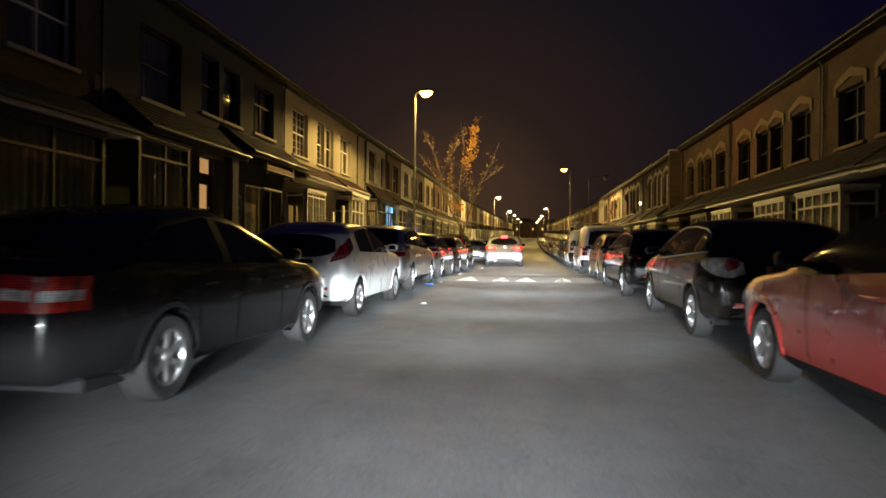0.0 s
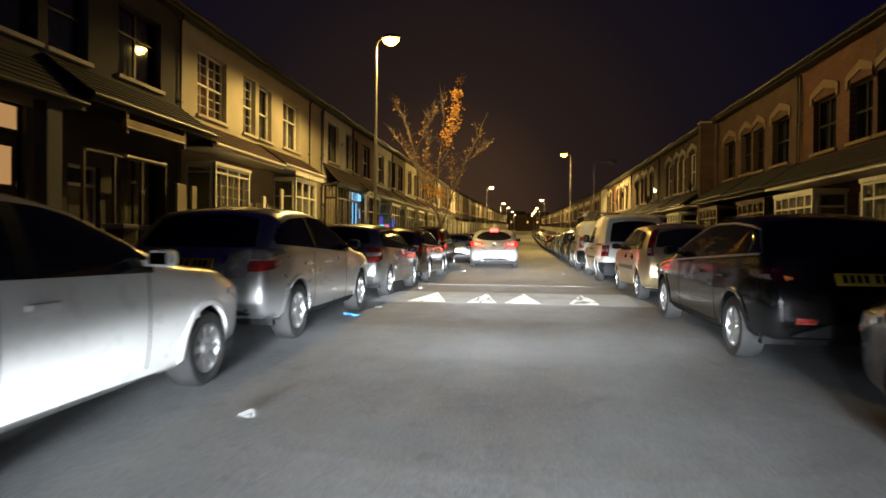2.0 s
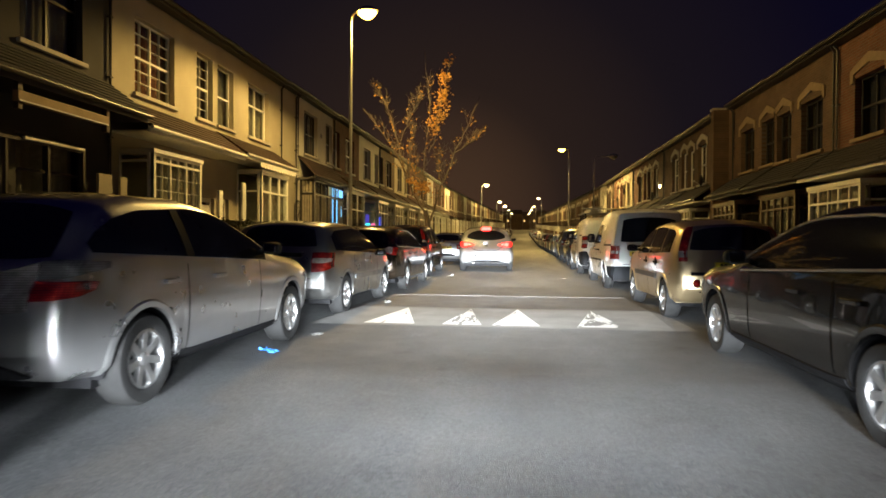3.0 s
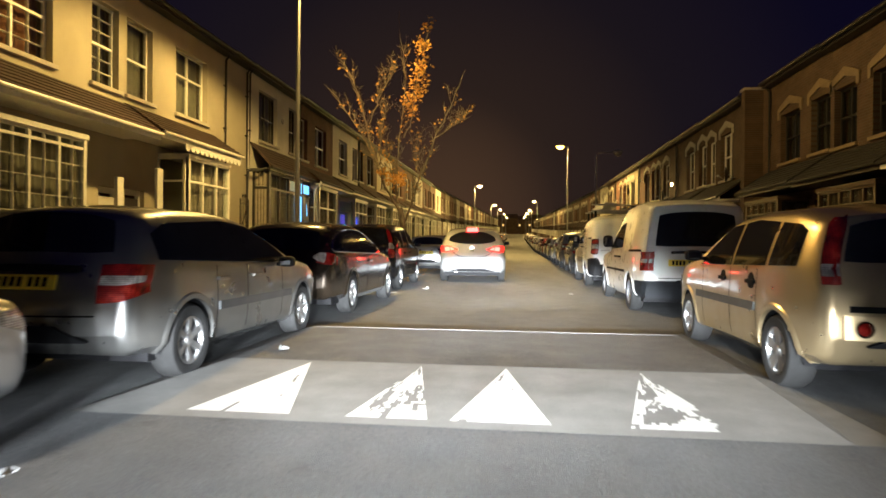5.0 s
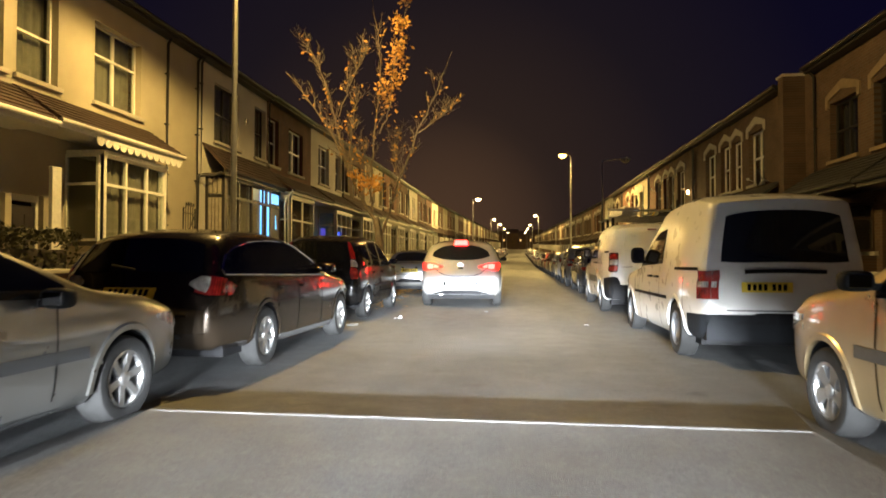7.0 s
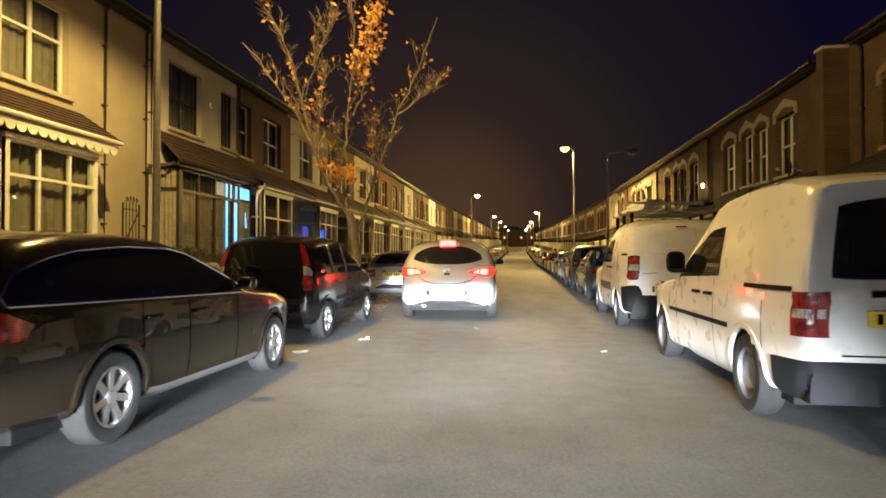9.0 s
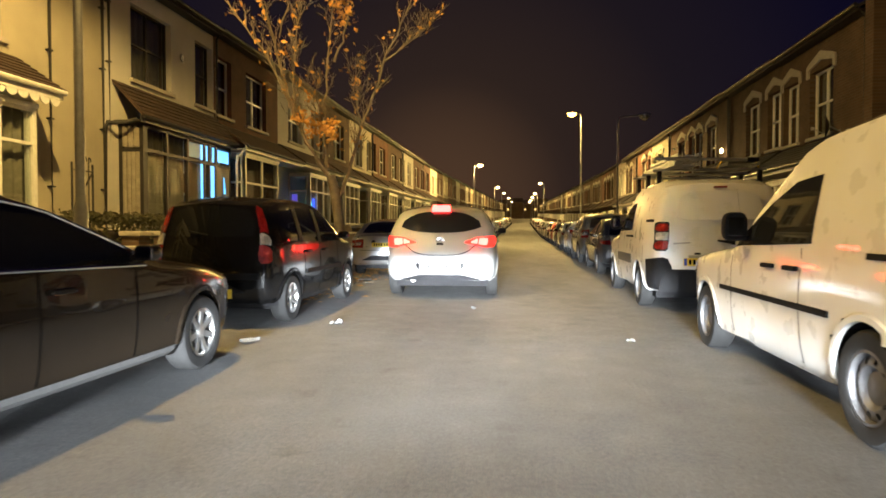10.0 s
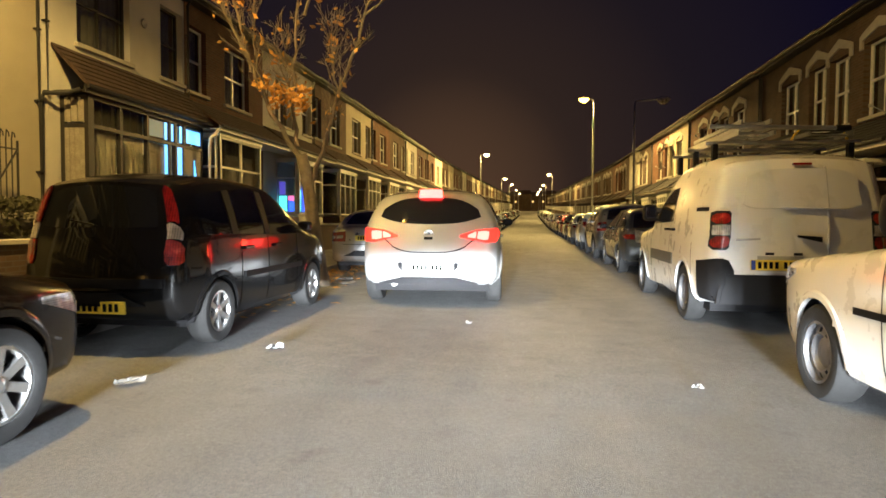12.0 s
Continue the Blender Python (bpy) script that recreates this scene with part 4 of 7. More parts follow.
# white supermini
up, lo = outline(0.66, 0.80, 2.49, (-0.36, 1.29), 0.75, 1.47, 1.25, 2.02, 1.02, 0.72, 0.62, (-0.57, 0.91))
SPEC["supermini"] = dict(upper=up, lower=lo, width=1.74, belt=0.98, roof_in=0.20, r=0.305, wb=2.49, paint="white", spokes=8, side_glass=[(0.05, 0.74), (0.80, 1.80)],
    glass_top=[(-0.2, 1.15), (0.15, 1.34), (0.8, 1.40), (1.3, 1.36), (1.85, 1.02)], belt_slope=0.03, gaps=(0.55, 1.72), handles=(0.85,), mirror_y=1.72,
    tail=(0.84, 1.16, 0.90, 0.15), no_tail=True, lenses=[(0.86, 0.24, [(-1, 0.86, 0.90), (0, 0.90, 1.10), (0.6, 0.97, 1.22), (0.8, 1.02, 1.24), (1, 1.06, 1.12)], "tail_red", 0.014),
           (0.90, 0.20, [(-1, 0.905, 0.918), (0, 0.935, 0.962), (0.7, 0.99, 1.012)], "tail_smoke", 0.019)],
    valance=(0.36, 0.53, 0.80), glass_round=(0.11, 0.05), rear_glass=(0.91, 1.25, 0.93), screen=(1.05, 1.37), plate=(0.745, "plate_yellow"), nose_z=0.62,
    gate_z=0.655, reflector=0.46, gate_bar=(0.83, 0.5, "plastic"), emblem=None, spoiler=None, mirror_mat="white")
# silver hatchback
up, lo = outline(0.72, 0.90, 2.63, (-0.25, 1.37), 0.8, 1.46, 1.30, 2.25, 0.98, 0.70, 0.62, (-0.60, 1.00))
SPEC["hatchback"] = dict(mirror_mat="plastic", upper=up, lower=lo, width=1.76, belt=0.96, roof_in=0.22, r=0.315, wb=2.63, paint="silver", spokes=7, side_glass=[(-0.44, 0.55), (0.60, 1.95)],
    glass_top=[(-0.46, 1.13), (-0.2, 1.27), (0.1, 1.34), (0.8, 1.38), (1.4, 1.34), (2.0, 0.99)], belt_slope=0.055, gaps=(0.50, 1.80), handles=(0.30, 1.0), mirror_y=1.85,
    tail=(0.74, 0.90, 0.80, 0.26), no_tail=True, lenses=[(0.56, 0.3, [(-1, 0.70, 0.92), (-0.3, 0.72, 0.99)], "tail_clear", 0.012), (0.56, 0.27, [(-0.28, 0.895, 1.0), (0, 0.90, 1.02), (1, 0.96, 1.0)], "tail_smoke", 0.014),
           (0.56, 0.21, [(-0.28, 0.77, 0.885), (0, 0.78, 0.89), (0.7, 0.80, 0.89), (1, 0.83, 0.88)], "tail_red", 0.016)], valance=(0.34, 0.46, 0.85), rear_glass=(1.0, 1.34, 0.92), screen=(1.02, 1.36), plate=(0.86, "plate_yellow"), nose_z=0.60, gate_z=0.72, sill="plastic")
# grey compact people carrier
up, lo = outline(0.74, 0.86, 2.62, (-0.46, 1.40), 0.7, 1.47, 1.38, 2.30, 1.00, 0.74, 0.62, (-0.66, 0.98))
SPEC["people_carrier"] = dict(mirror_mat="plastic", upper=up, lower=lo, width=1.77, belt=0.97, roof_in=0.21, r=0.32, wb=2.62, paint="grey", spokes=6, mirror_up=-0.02, side_glass=[(-0.40, 2.02)],
    glass_top=[(-0.6, 1.14), (-0.2, 1.33), (0.8, 1.39), (1.4, 1.34), (2.1, 0.99)], belt_slope=0.03, gaps=(0.40, 1.02, 1.92), handles=(0.52, 1.25), mirror_y=1.82,
    tail=(0.78, 1.02, 0.80, 0.22), no_tail=True, lenses=[(0.82, 0.19, [(-1, 0.70, 0.98), (0, 0.71, 1.0), (1, 0.78, 0.99)], "tail_red", 0.014),
           (0.84, 0.17, [(-1, 0.83, 0.90), (0, 0.835, 0.91), (0.8, 0.86, 0.905)], "tail_clear", 0.019)], gate_bar=(0.905, 0.6, "plastic"), rear_glass=(1.05, 1.36, 0.9), screen=(1.02, 1.38), plate=(0.86, "plate_yellow"), nose_z=0.62, gate_z=0.60,
    strip=(0.54, 0.62, 0.45, 2.2, "dark_grey"))
# dark estate
up, lo = outline(1.06, 0.77, 2.80, (-0.66, 1.38), 0.5, 1.47, 1.20, 2.15, 1.0, 0.74, 0.62, (-0.93, 0.98))
SPEC["estate"] = dict(upper=up, lower=lo, width=1.80, belt=0.97, roof_in=0.22, r=0.325, wb=2.80, paint="bronze", spokes=7, sill="grey_plastic", side_glass=[(-0.84, 1.98)],
    glass_top=[(-0.84, 1.09), (-0.80, 1.15), (-0.70, 1.22), (-0.50, 1.29), (-0.2, 1.345), (0.3, 1.385), (0.9, 1.38), (1.3, 1.32), (1.65, 1.19), (2.02, 0.98)], belt_slope=0.02, gaps=(0.30, 0.95, 1.85), handles=(0.45, 1.15), mirror_y=1.85,
    tail=(0.95, 1.32, 0.982, 0.02), no_tail=True, lenses=[(0.996, 0.012, [(-1, 1.0, 1.28), (0, 0.99, 1.31), (1, 0.99, 1.27)], "tail_dark", 0.006), (0.86, 0.27, [(-1, 0.84, 0.93), (0, 0.82, 1.0), (0.5, 0.81, 0.97), (1, 0.81, 0.90)], "tail_red", 0.015),
           (0.76, 0.2, [(-1, 0.90, 0.93), (-0.5, 0.86, 0.99), (0.0, 0.84, 0.99)], "tail_clear", 0.017)], rear_glass=(1.0, 1.33, 0.88), screen=(1.02, 1.36), plate=(0.84, "plate_yellow"), nose_z=0.62, gate_z=0.62,
    trim="chrome")
# black tall hatchback
up, lo = outline(0.62, 0.80, 2.55, (-0.44, 1.54), 0.7, 1.64, 1.50, 2.30, 1.08, 0.80, 0.64, (-0.54, 1.08))
SPEC["tall_hatchback"] = dict(upper=up, lower=lo, width=1.72, belt=1.04, roof_in=0.18, r=0.31, wb=2.55, paint="black", spokes=6, side_glass=[(-0.25, 0.28), (0.36, 1.05), (1.12, 1.98)],
    glass_top=[(-0.5, 1.30), (-0.2, 1.46), (0.8, 1.54), (1.4, 1.50), (2.05, 1.06)], belt_slope=0.02, gaps=(0.42, 1.08, 1.95), handles=(0.60, 1.35), mirror_y=1.98,
    tail=(0.84, 1.48, 0.955, 0.045), no_tail=True, lenses=[(0.962, 0.07, [(-1, 0.84, 1.02), (0, 0.80, 1.03), (0.6, 0.80, 1.0), (1, 0.83, 0.94)], "tail_red", 0.014),
           (0.97, 0.045, [(-1, 1.03, 1.16), (0, 1.035, 1.18), (0.7, 1.03, 1.14), (1, 1.02, 1.08)], "tail_clear", 0.014), (0.978, 0.025, [(-1, 1.18, 1.47), (0, 1.19, 1.52), (0.6, 1.19, 1.48), (1, 1.17, 1.30)], "tail_red", 0.014)], rear_glass=(1.10, 1.48, 0.86), screen=(1.10, 1.54), plate=(0.43, "plate_yellow"), plate_x=0.09, nose_z=0.66, gate_z=0.56,
    strip=(0.60, 0.66, 0.5, 2.1, "plastic"), bumper=(0.60, 0.68, "plastic"))
# silver upright hatchback with tall lights
up, lo = outline(0.62, 0.82, 2.49, (-0.46, 1.42), 0.7, 1.53, 1.42, 2.22, 1.06, 0.78, 0.66, (-0.56, 1.02))
SPEC["upright_hatchback"] = dict(upper=up, lower=lo, width=1.72, belt=1.00, roof_in=0.19, r=0.305, wb=2.49, paint="champagne", spokes=5, side_glass=[(-0.28, 0.16), (0.24, 0.98), (1.05, 1.92)],
    glass_top=[(-0.4, 1.26), (-0.15, 1.38), (0.7, 1.45), (1.35, 1.40), (1.98, 1.02)], belt_slope=0.02, gaps=(0.36, 1.02, 1.88), handles=(0.52, 1.25), round_handles=True, pale_pillars=True, mirror_y=1.90,
    tail=(0.90, 1.42, 0.972, 0.035), tail_inset=(0.12, 0.3), rear_glass=(1.04, 1.38, 0.93), screen=(1.08, 1.44), plate=(0.84, "plate_yellow"), nose_z=0.66, gate_z=0.72,
    strip=(0.60, 0.68, 0.40, 2.1, "grey_plastic"), bumper=(0.50, 0.68, "champagne"), round_reflector=(0.80, 0.585, 0.045), reflector_out=0.045, gate_bar=(0.70, 0.9, "plastic"), reflector=None, handle_mat="plastic", mirror_mat="plastic")
# silver saloon
up = [(-1.0, 0.62), (-0.985, 0.80), (-0.95, 0.96), (-0.90, 0.99), (-0.52, 1.03), (-0.10, 1.28), (0.2, 1.37), (0.8, 1.43), (1.05, 1.42), (1.35, 1.35), (1.75, 1.18), (2.2, 0.98), (2.9, 0.90), (3.38, 0.78), (3.50, 0.66), (3.54, 0.54)]
SPEC["saloon"] = dict(upper=up, lower=[(-1.0, 0.46), (-0.97, 0.36), (-0.9, 0.29), (-0.1, 0.25), (0.6, 0.2), (2.1, 0.2), (3.0, 0.22), (3.48, 0.24), (3.54, 0.40)], width=1.76, belt=0.95, roof_in=0.24, r=0.31, wb=2.62,
    paint="silver", spokes=5, side_glass=[(0.0, 0.75), (0.82, 1.80)], glass_top=[(-0.3, 1.05), (0.1, 1.24), (0.7, 1.34), (1.2, 1.30), (1.9, 0.97)], belt_slope=0.02, gaps=(0.35, 0.95, 1.85), handles=(0.5, 1.2),
    mirror_y=1.85, tail=(0.72, 0.92, 0.70, 0.25), tail_inset=(0.3, 0.6), rear_glass=(1.05, 1.33, 0.85), screen=(1.02, 1.35), plate=(0.80, "plate_yellow"), nose_z=0.58, gate_z=0.66)
# white panel vans
up, lo = outline(0.93, 0.80, 2.68, (-0.84, 1.74), 0.1, 1.83, 0.95, 1.98, 1.03, 0.80, 0.64, (-0.90, 1.12))
SPEC["panel_van"] = dict(upper=up, lower=lo, width=1.79, belt=1.05, roof_in=0.14, r=0.315, wb=2.68, paint="white", steel=True, rim="steel_wheel", side_glass=[(0.63, 1.86)],
    glass_top=[(0.6, 1.52), (0.95, 1.50), (1.3, 1.36), (1.9, 1.05)], belt_slope=0.03, gaps=(0.72, 1.95, -0.38), handles=(1.22, 0.86), handle_drop=0.155, handle_mat="plastic", mirror_y=1.68, mirror_mat="plastic", mirror_size=1.45, side_marks=[(1.0, 1.035, -0.76, 0.02, "plastic")],
    tail=(0.70, 1.0, 0.90, 0.13), tail_inset=(0.42, 0.62), rear_glass=(1.06, 1.60, 0.88), screen=(1.16, 1.68), plate=(0.83, "plate_yellow"), nose_z=0.70, gate_z=0.58,
    strip=(0.635, 0.675, 0.37, 2.22, "plastic"), bumper=(0.27, 0.545, "bumper_grey"), bumper_wrap=(0.27, 0.545, 0.36, "bumper_grey"), gate_bar=(0.945, 0.55, "plastic"), plate_x=-0.2, fillet=0.07, rear_bulge=0.05)
up, lo = outline(0.92, 0.82, 2.73, (-0.82, 1.72), 0.1, 1.82, 0.95, 2.0, 1.06, 0.82, 0.64, (-0.90, 1.14))
SPEC["roof_rack_van"] = dict(upper=up, lower=lo, width=1.81, belt=1.10, roof_in=0.15, r=0.32, wb=2.73, paint="white", steel=True, rim="steel_wheel", side_glass=[(0.63, 1.86)],
    glass_top=[(0.6, 1.54), (0.95, 1.52), (1.3, 1.38), (1.9, 1.08)], belt_slope=0.03, gaps=(0.72, 1.95, -0.38), handles=(0.86, 0.56), handle_drop=0.08, handle_mat="plastic", mirror_y=1.68, mirror_mat="plastic", mirror_size=1.45, side_marks=[(1.235, 1.275, -0.72, -0.42, "plastic")],
    tail=(0.84, 1.24, 0.945, 0.07), no_tail=True, lenses=[(0.93, 0.10, [(-1, 0.87, 1.21), (-0.6, 0.845, 1.235), (0.5, 0.84, 1.24), (1, 0.88, 1.22)], "plastic", 0.012),
           (0.938, 0.09, [(-1, 0.90, 0.94), (-0.6, 0.872, 0.975), (0, 0.862, 0.985), (0.5, 0.868, 0.98), (0.85, 0.90, 0.94)], "tail_red", 0.020), (0.938, 0.09, [(-1, 1.14, 1.17), (-0.6, 1.115, 1.205), (0, 1.105, 1.215), (0.5, 1.11, 1.21), (0.85, 1.14, 1.18)], "tail_red", 0.020),
           (0.94, 0.09, [(-1, 0.99, 1.09), (0, 0.99, 1.10), (0.8, 0.995, 1.09)], "tail_clear", 0.017)], rear_glass=(1.30, 1.31, 0.05), screen=(1.18, 1.68), plate=(0.70, "plate_yellow"), nose_z=0.70, gate_z=0.56,
    strip=(0.60, 0.74, 0.55, 1.9, "grey_plastic"), bumper=(0.30, 0.60, "plastic"), fillet=0.09, rear_bulge=0.06, no_wiper=True, plate_x=-0.25, plate_band=True)
# dark off-roader
up, lo = outline(0.80, 0.86, 2.62, (-0.60, 1.56), 0.6, 1.66, 1.35, 2.15, 1.14, 0.90, 0.70, (-0.74, 1.14))
SPEC["off_roader"] = dict(upper=up, lower=lo, width=1.82, belt=1.10, roof_in=0.20, r=0.345, wb=2.62, paint="dark_grey", spokes=5, side_glass=[(-0.50, 0.1), (0.18, 0.95), (1.02, 1.85)],
    glass_top=[(-0.6, 1.35), (-0.2, 1.50), (0.8, 1.56), (1.3, 1.52), (1.9, 1.12)], belt_slope=0.02, gaps=(0.40, 0.98, 1.85), handles=(0.58, 1.25), mirror_y=1.85,
    tail=(0.86, 1.12, 0.84, 0.20), tail_inset=(0.3, 0.6), rear_glass=(1.16, 1.50, 0.84), screen=(1.16, 1.55), plate=(0.90, "plate_yellow"), nose_z=0.74, gate_z=0.66, bumper=(0.50, 0.64, "plastic"), arch_paint="plastic")
# the car that halts ahead
up, lo = outline(0.80, 0.93, 2.69, (-0.42, 1.42), 0.8, 1.51, 1.30, 2.32, 1.02, 0.74, 0.60, (-0.66, 1.02))
SPEC["lead_car"] = dict(mirror_face="plastic", gate_curve=0.16, upper=up, lower=lo, width=1.84, belt=1.00, roof_in=0.26, r=0.325, wb=2.69, paint="soft_silver", spokes=5, side_glass=[(-0.25, 0.2), (0.28, 0.98), (1.05, 2.0)],
    glass_top=[(-0.45, 1.10), (-0.1, 1.30), (0.8, 1.41), (1.4, 1.36), (2.08, 1.01)], belt_slope=0.03, gaps=(0.42, 1.02, 1.9), handles=(0.55, 1.25), mirror_y=1.92,
    tail=(0.84, 1.02, 0.58, 0.22), no_tail=True, lenses=[(0.56, 0.24, [(-1, 0.875, 0.90), (-0.4, 0.85, 0.975), (0, 0.83, 1.0), (0.5, 0.84, 1.01), (1, 0.90, 0.97)], "tail_lit", 0.012),
           (0.62, 0.1, [(-0.8, 0.88, 0.91), (-0.5, 0.875, 0.955), (-0.45, 0.875, 0.955)], "stop_lit", 0.018), (0.62, 0.1, [(-0.38, 0.87, 0.96), (-0.1, 0.86, 0.975), (0.1, 0.87, 0.97)], "stop_lit", 0.018)],
    mirror_mat="plastic", valance=(0.31, 0.39, 0.80), glass_round=(0.13, 0.13), glass_power=(1.3, 2.4), rear_glass=(1.03, 1.37, 0.965), screen=(1.04, 1.40), plate=(0.52, "plate_white"), nose_z=0.62, gate_z=0.70, reflector=None,
    emblem=0.93, spoiler=None, brake_bar=1.365, brake_mat="brake_lit", brake_label="bright red lit high brake light", group="moving traffic", rear_bulge=0.14, fillet=0.12)


def grown(spec, k):
    """The same car, higher and wider by k."""
    s = dict(spec)
    for key in ("upper", "lower", "glass_top"):
        s[key] = [(a, z * k) for a, z in s[key]]
    for key in ("width", "belt", "roof_in", "r", "nose_z", "gate_z", "reflector", "emblem", "spoiler", "brake_bar", "fillet"):
        if s.get(key):
            s[key] = s[key] * k
    for key in ("tail", "rear_glass", "screen", "strip", "bumper"):
        if s.get(key):
            s[key] = (s[key][0] * k, s[key][1] * k, *s[key][2:])
    if s.get("lenses"):
        s["lenses"] = [(u, w, [(a, lo * k, hi * k) for a, lo, hi in prof], mat, out) for u, w, prof, mat, out in s["lenses"]]
    if s.get("side_marks"):
        s["side_marks"] = [(a * k, b * k, *rest) for a, b, *rest in s["side_marks"]]
    if s.get("bumper_wrap"):
        s["bumper_wrap"] = (s["bumper_wrap"][0] * k, s["bumper_wrap"][1] * k, *s["bumper_wrap"][2:])
    if s.get("valance"):
        s["valance"] = (s["valance"][0] * k, s["valance"][1] * k, s["valance"][2])
    if s.get("round_reflector"):
        s["round_reflector"] = (s["round_reflector"][0], s["round_reflector"][1] * k, s["round_reflector"][2])
    for key in ("plate", "gate_bar"):
        if s.get(key):
            s[key] = (s[key][0] * k, *s[key][1:])
    return s


def stretched(spec, ahead, behind=1.0):
    """The same car, longer: lengths ahead of and behind the rear axle are scaled apart."""
    def f(v):
        return v * (ahead if v > 0 else behind)

    s = dict(spec)
    for key in ("upper", "lower", "glass_top"):
        s[key] = [(f(a), z) for a, z in s[key]]
    s["side_glass"] = [(f(a), f(b)) for a, b in s["side_glass"]]
    for key in ("gaps", "handles"):
        s[key] = tuple(f(a) for a in s.get(key, ()))
    s["wb"], s["mirror_y"] = f(s["wb"]), f(s["mirror_y"])
    if s.get("strip"):
        z0, z1, a, b, mat = s["strip"]
        s["strip"] = (z0, z1, f(a), f(b), mat)
    s["side_marks"] = [(z0, z1, f(a), f(b), mat) for z0, z1, a, b, mat in s.get("side_marks", ())]
    return s


def car_at(kind, x, y, label, category="car", name="car", turn=0.0, grow=1.0, length=(1.0, 1.0), **over):
    """A car with its street-side wheels about x; y is its rear axle."""
    spec = stretched(grown(dict(SPEC[kind], **over), grow), *length)
    return build_car(spec, pose(x, y, rise(y), math.degrees(math.atan2(rise(y + 2.5) - rise(y), 2.5)), 0, turn), label, category, name)


# parked cars, left side: body centre x is the wheel line less half the width
car_at("saloon", -2.30, 6.2, "black saloon parked at the kerb", paint="black", spokes=6, grow=0.96)
car_at("supermini", -2.40, 11.27, "white three-door hatchback parked at the kerb", grow=0.96)
car_at("hatchback", -2.52, 15.87, "silver hatchback with a plastic tail panel, parked")
car_at("people_carrier", -2.58, 21.02, "grey compact people carrier with alloy wheels, parked", grow=0.955)
car_at("estate", -2.64, 26.06, "dark bronze estate car with chrome window trim, parked")
car_at("tall_hatchback", -2.86, 31.65, "black tall hatchback with upright red tail lights, parked")
car_at("saloon", -2.45, 39.6, "silver saloon parked behind the street tree", turn=3, paint="silver")
# parked cars, right side
car_at("hatchback", 3.68, 5.0, "dark red hatchback parked at the kerb", paint="red", spokes=5, grow=0.96)
car_at("hatchback", 3.76, 10.15, "dark brown hatchback with round lamps in clear lenses", paint="brown", spokes=6, grow=0.98, side_glass=[(-0.46, 1.98)], glass_top=[(-0.46, 1.15), (-0.42, 1.23), (-0.32, 1.29), (-0.1, 1.34), (0.4, 1.38), (0.9, 1.38), (1.4, 1.33), (2.0, 0.99)], trim="brass_trim",
       lenses=[(0.70, 0.26, [(-1, 0.80, 0.93), (-0.4, 0.77, 0.99), (0, 0.78, 1.0), (0.6, 0.83, 0.99), (1, 0.90, 0.95)], "tail_clear", 0.014)], round_reflector=(0.86, 0.90, 0.065), reflector_out=0.02, reflector=0.44)
car_at("hatchback", 3.70, 15.6, "black hatchback with a bright window line, parked", paint="black", grow=0.95, length=(1.08, 1.0), turn=0.6, side_glass=[(-0.46, 1.98)], glass_top=[(-0.46, 1.15), (-0.42, 1.23), (-0.32, 1.29), (-0.1, 1.34), (0.4, 1.38), (0.9, 1.38), (1.4, 1.33), (2.0, 0.99)], trim="brass_trim", reflector=0.45,
       lenses=[(0.72, 0.28, [(-1, 0.82, 0.86), (0, 0.80, 0.94), (1, 0.87, 0.92)], "tail_dark", 0.014), (0.86, 0.1, [(-0.9, 0.84, 0.86), (-0.3, 0.83, 0.88)], "amber_lens", 0.018), (0.90, 0.14, [(0.3, 0.84, 0.89), (0.9, 0.86, 0.88)], "tail_clear", 0.018)])
car_at("upright_hatchback", 3.80, 21.44, "champagne upright hatchback with tall tail lights, parked", grow=0.945)
car_at("panel_van", 3.85, 27.5, "white panel van with black side strips, parked", "van", "panel_van", grow=1.045, length=(1.12, 0.95))
rack_van, rack_shell = car_at("roof_rack_van", 3.80, 33.85, "white panel van with ladders on its roof rack", "van", "panel_van", grow=1.065)
car_at("hatchback", 3.85, 40.4, "dark grey hatchback parked at the kerb", paint="dark_grey")
car_at("off_roader", 3.85, 45.6, "grey off-roader parked at the kerb", paint="grey")
car_at("supermini", 3.85, 51.0, "white hatchback parked at the kerb")
lead, lead_shell = car_at("lead_car", -0.42, 35.1, "silver hatchback halted in the road with brake lights lit", turn=2.5, name="car", grow=1.08)


def lead_car_details(car, sh, k):
    """Bumper vents, exhaust and tailgate grip of the car ahead."""
    for sgn in (1, -1):
        vent = sh.end_patch(0.46 * sgn, 0.54 * sgn, 0.46 * k, 0.58 * k, True, 0.012, 4, 3, lambda t: (lerp(0.46, 0.52, t) * k, 0.58 * k))
        part("bumper_vent", vent, M["plastic"], car, "dark slanted bumper vent")
    part("tailgate_grip", sh.end_patch(-0.075, 0.075, 0.835 * k, 0.862 * k, True, 0.016, 6, 2), M["plastic"], car, "dark grip under the emblem")
    bm = bmesh.new()
    p = sh.strip(-0.55, sh.rear_y(0.36), 0.36)
    tube(bm, [(p.x, p.y - 0.02, 0.335), (p.x, p.y + 0.25, 0.335)], 0.035, 12)
    part("exhaust", bm, M["steel"], car, "dull steel exhaust end", True)
    # the light that the brake lamps throw backwards
    for lx, lz, power in ((-0.68, 0.92 * k, 2.5), (0.68, 0.92 * k, 2.5)):
        spot = pose(-0.42, 35.1, rise(35.1), 0, 0, 2.5) @ Vector((lx, sh.rear_y(lz) - 0.3, lz))
        lamp_light("brake_lamp_light", spot, power, (1.0, 0.05, 0.02), 0.05)


lead_car_details(lead, lead_shell, 1.08)


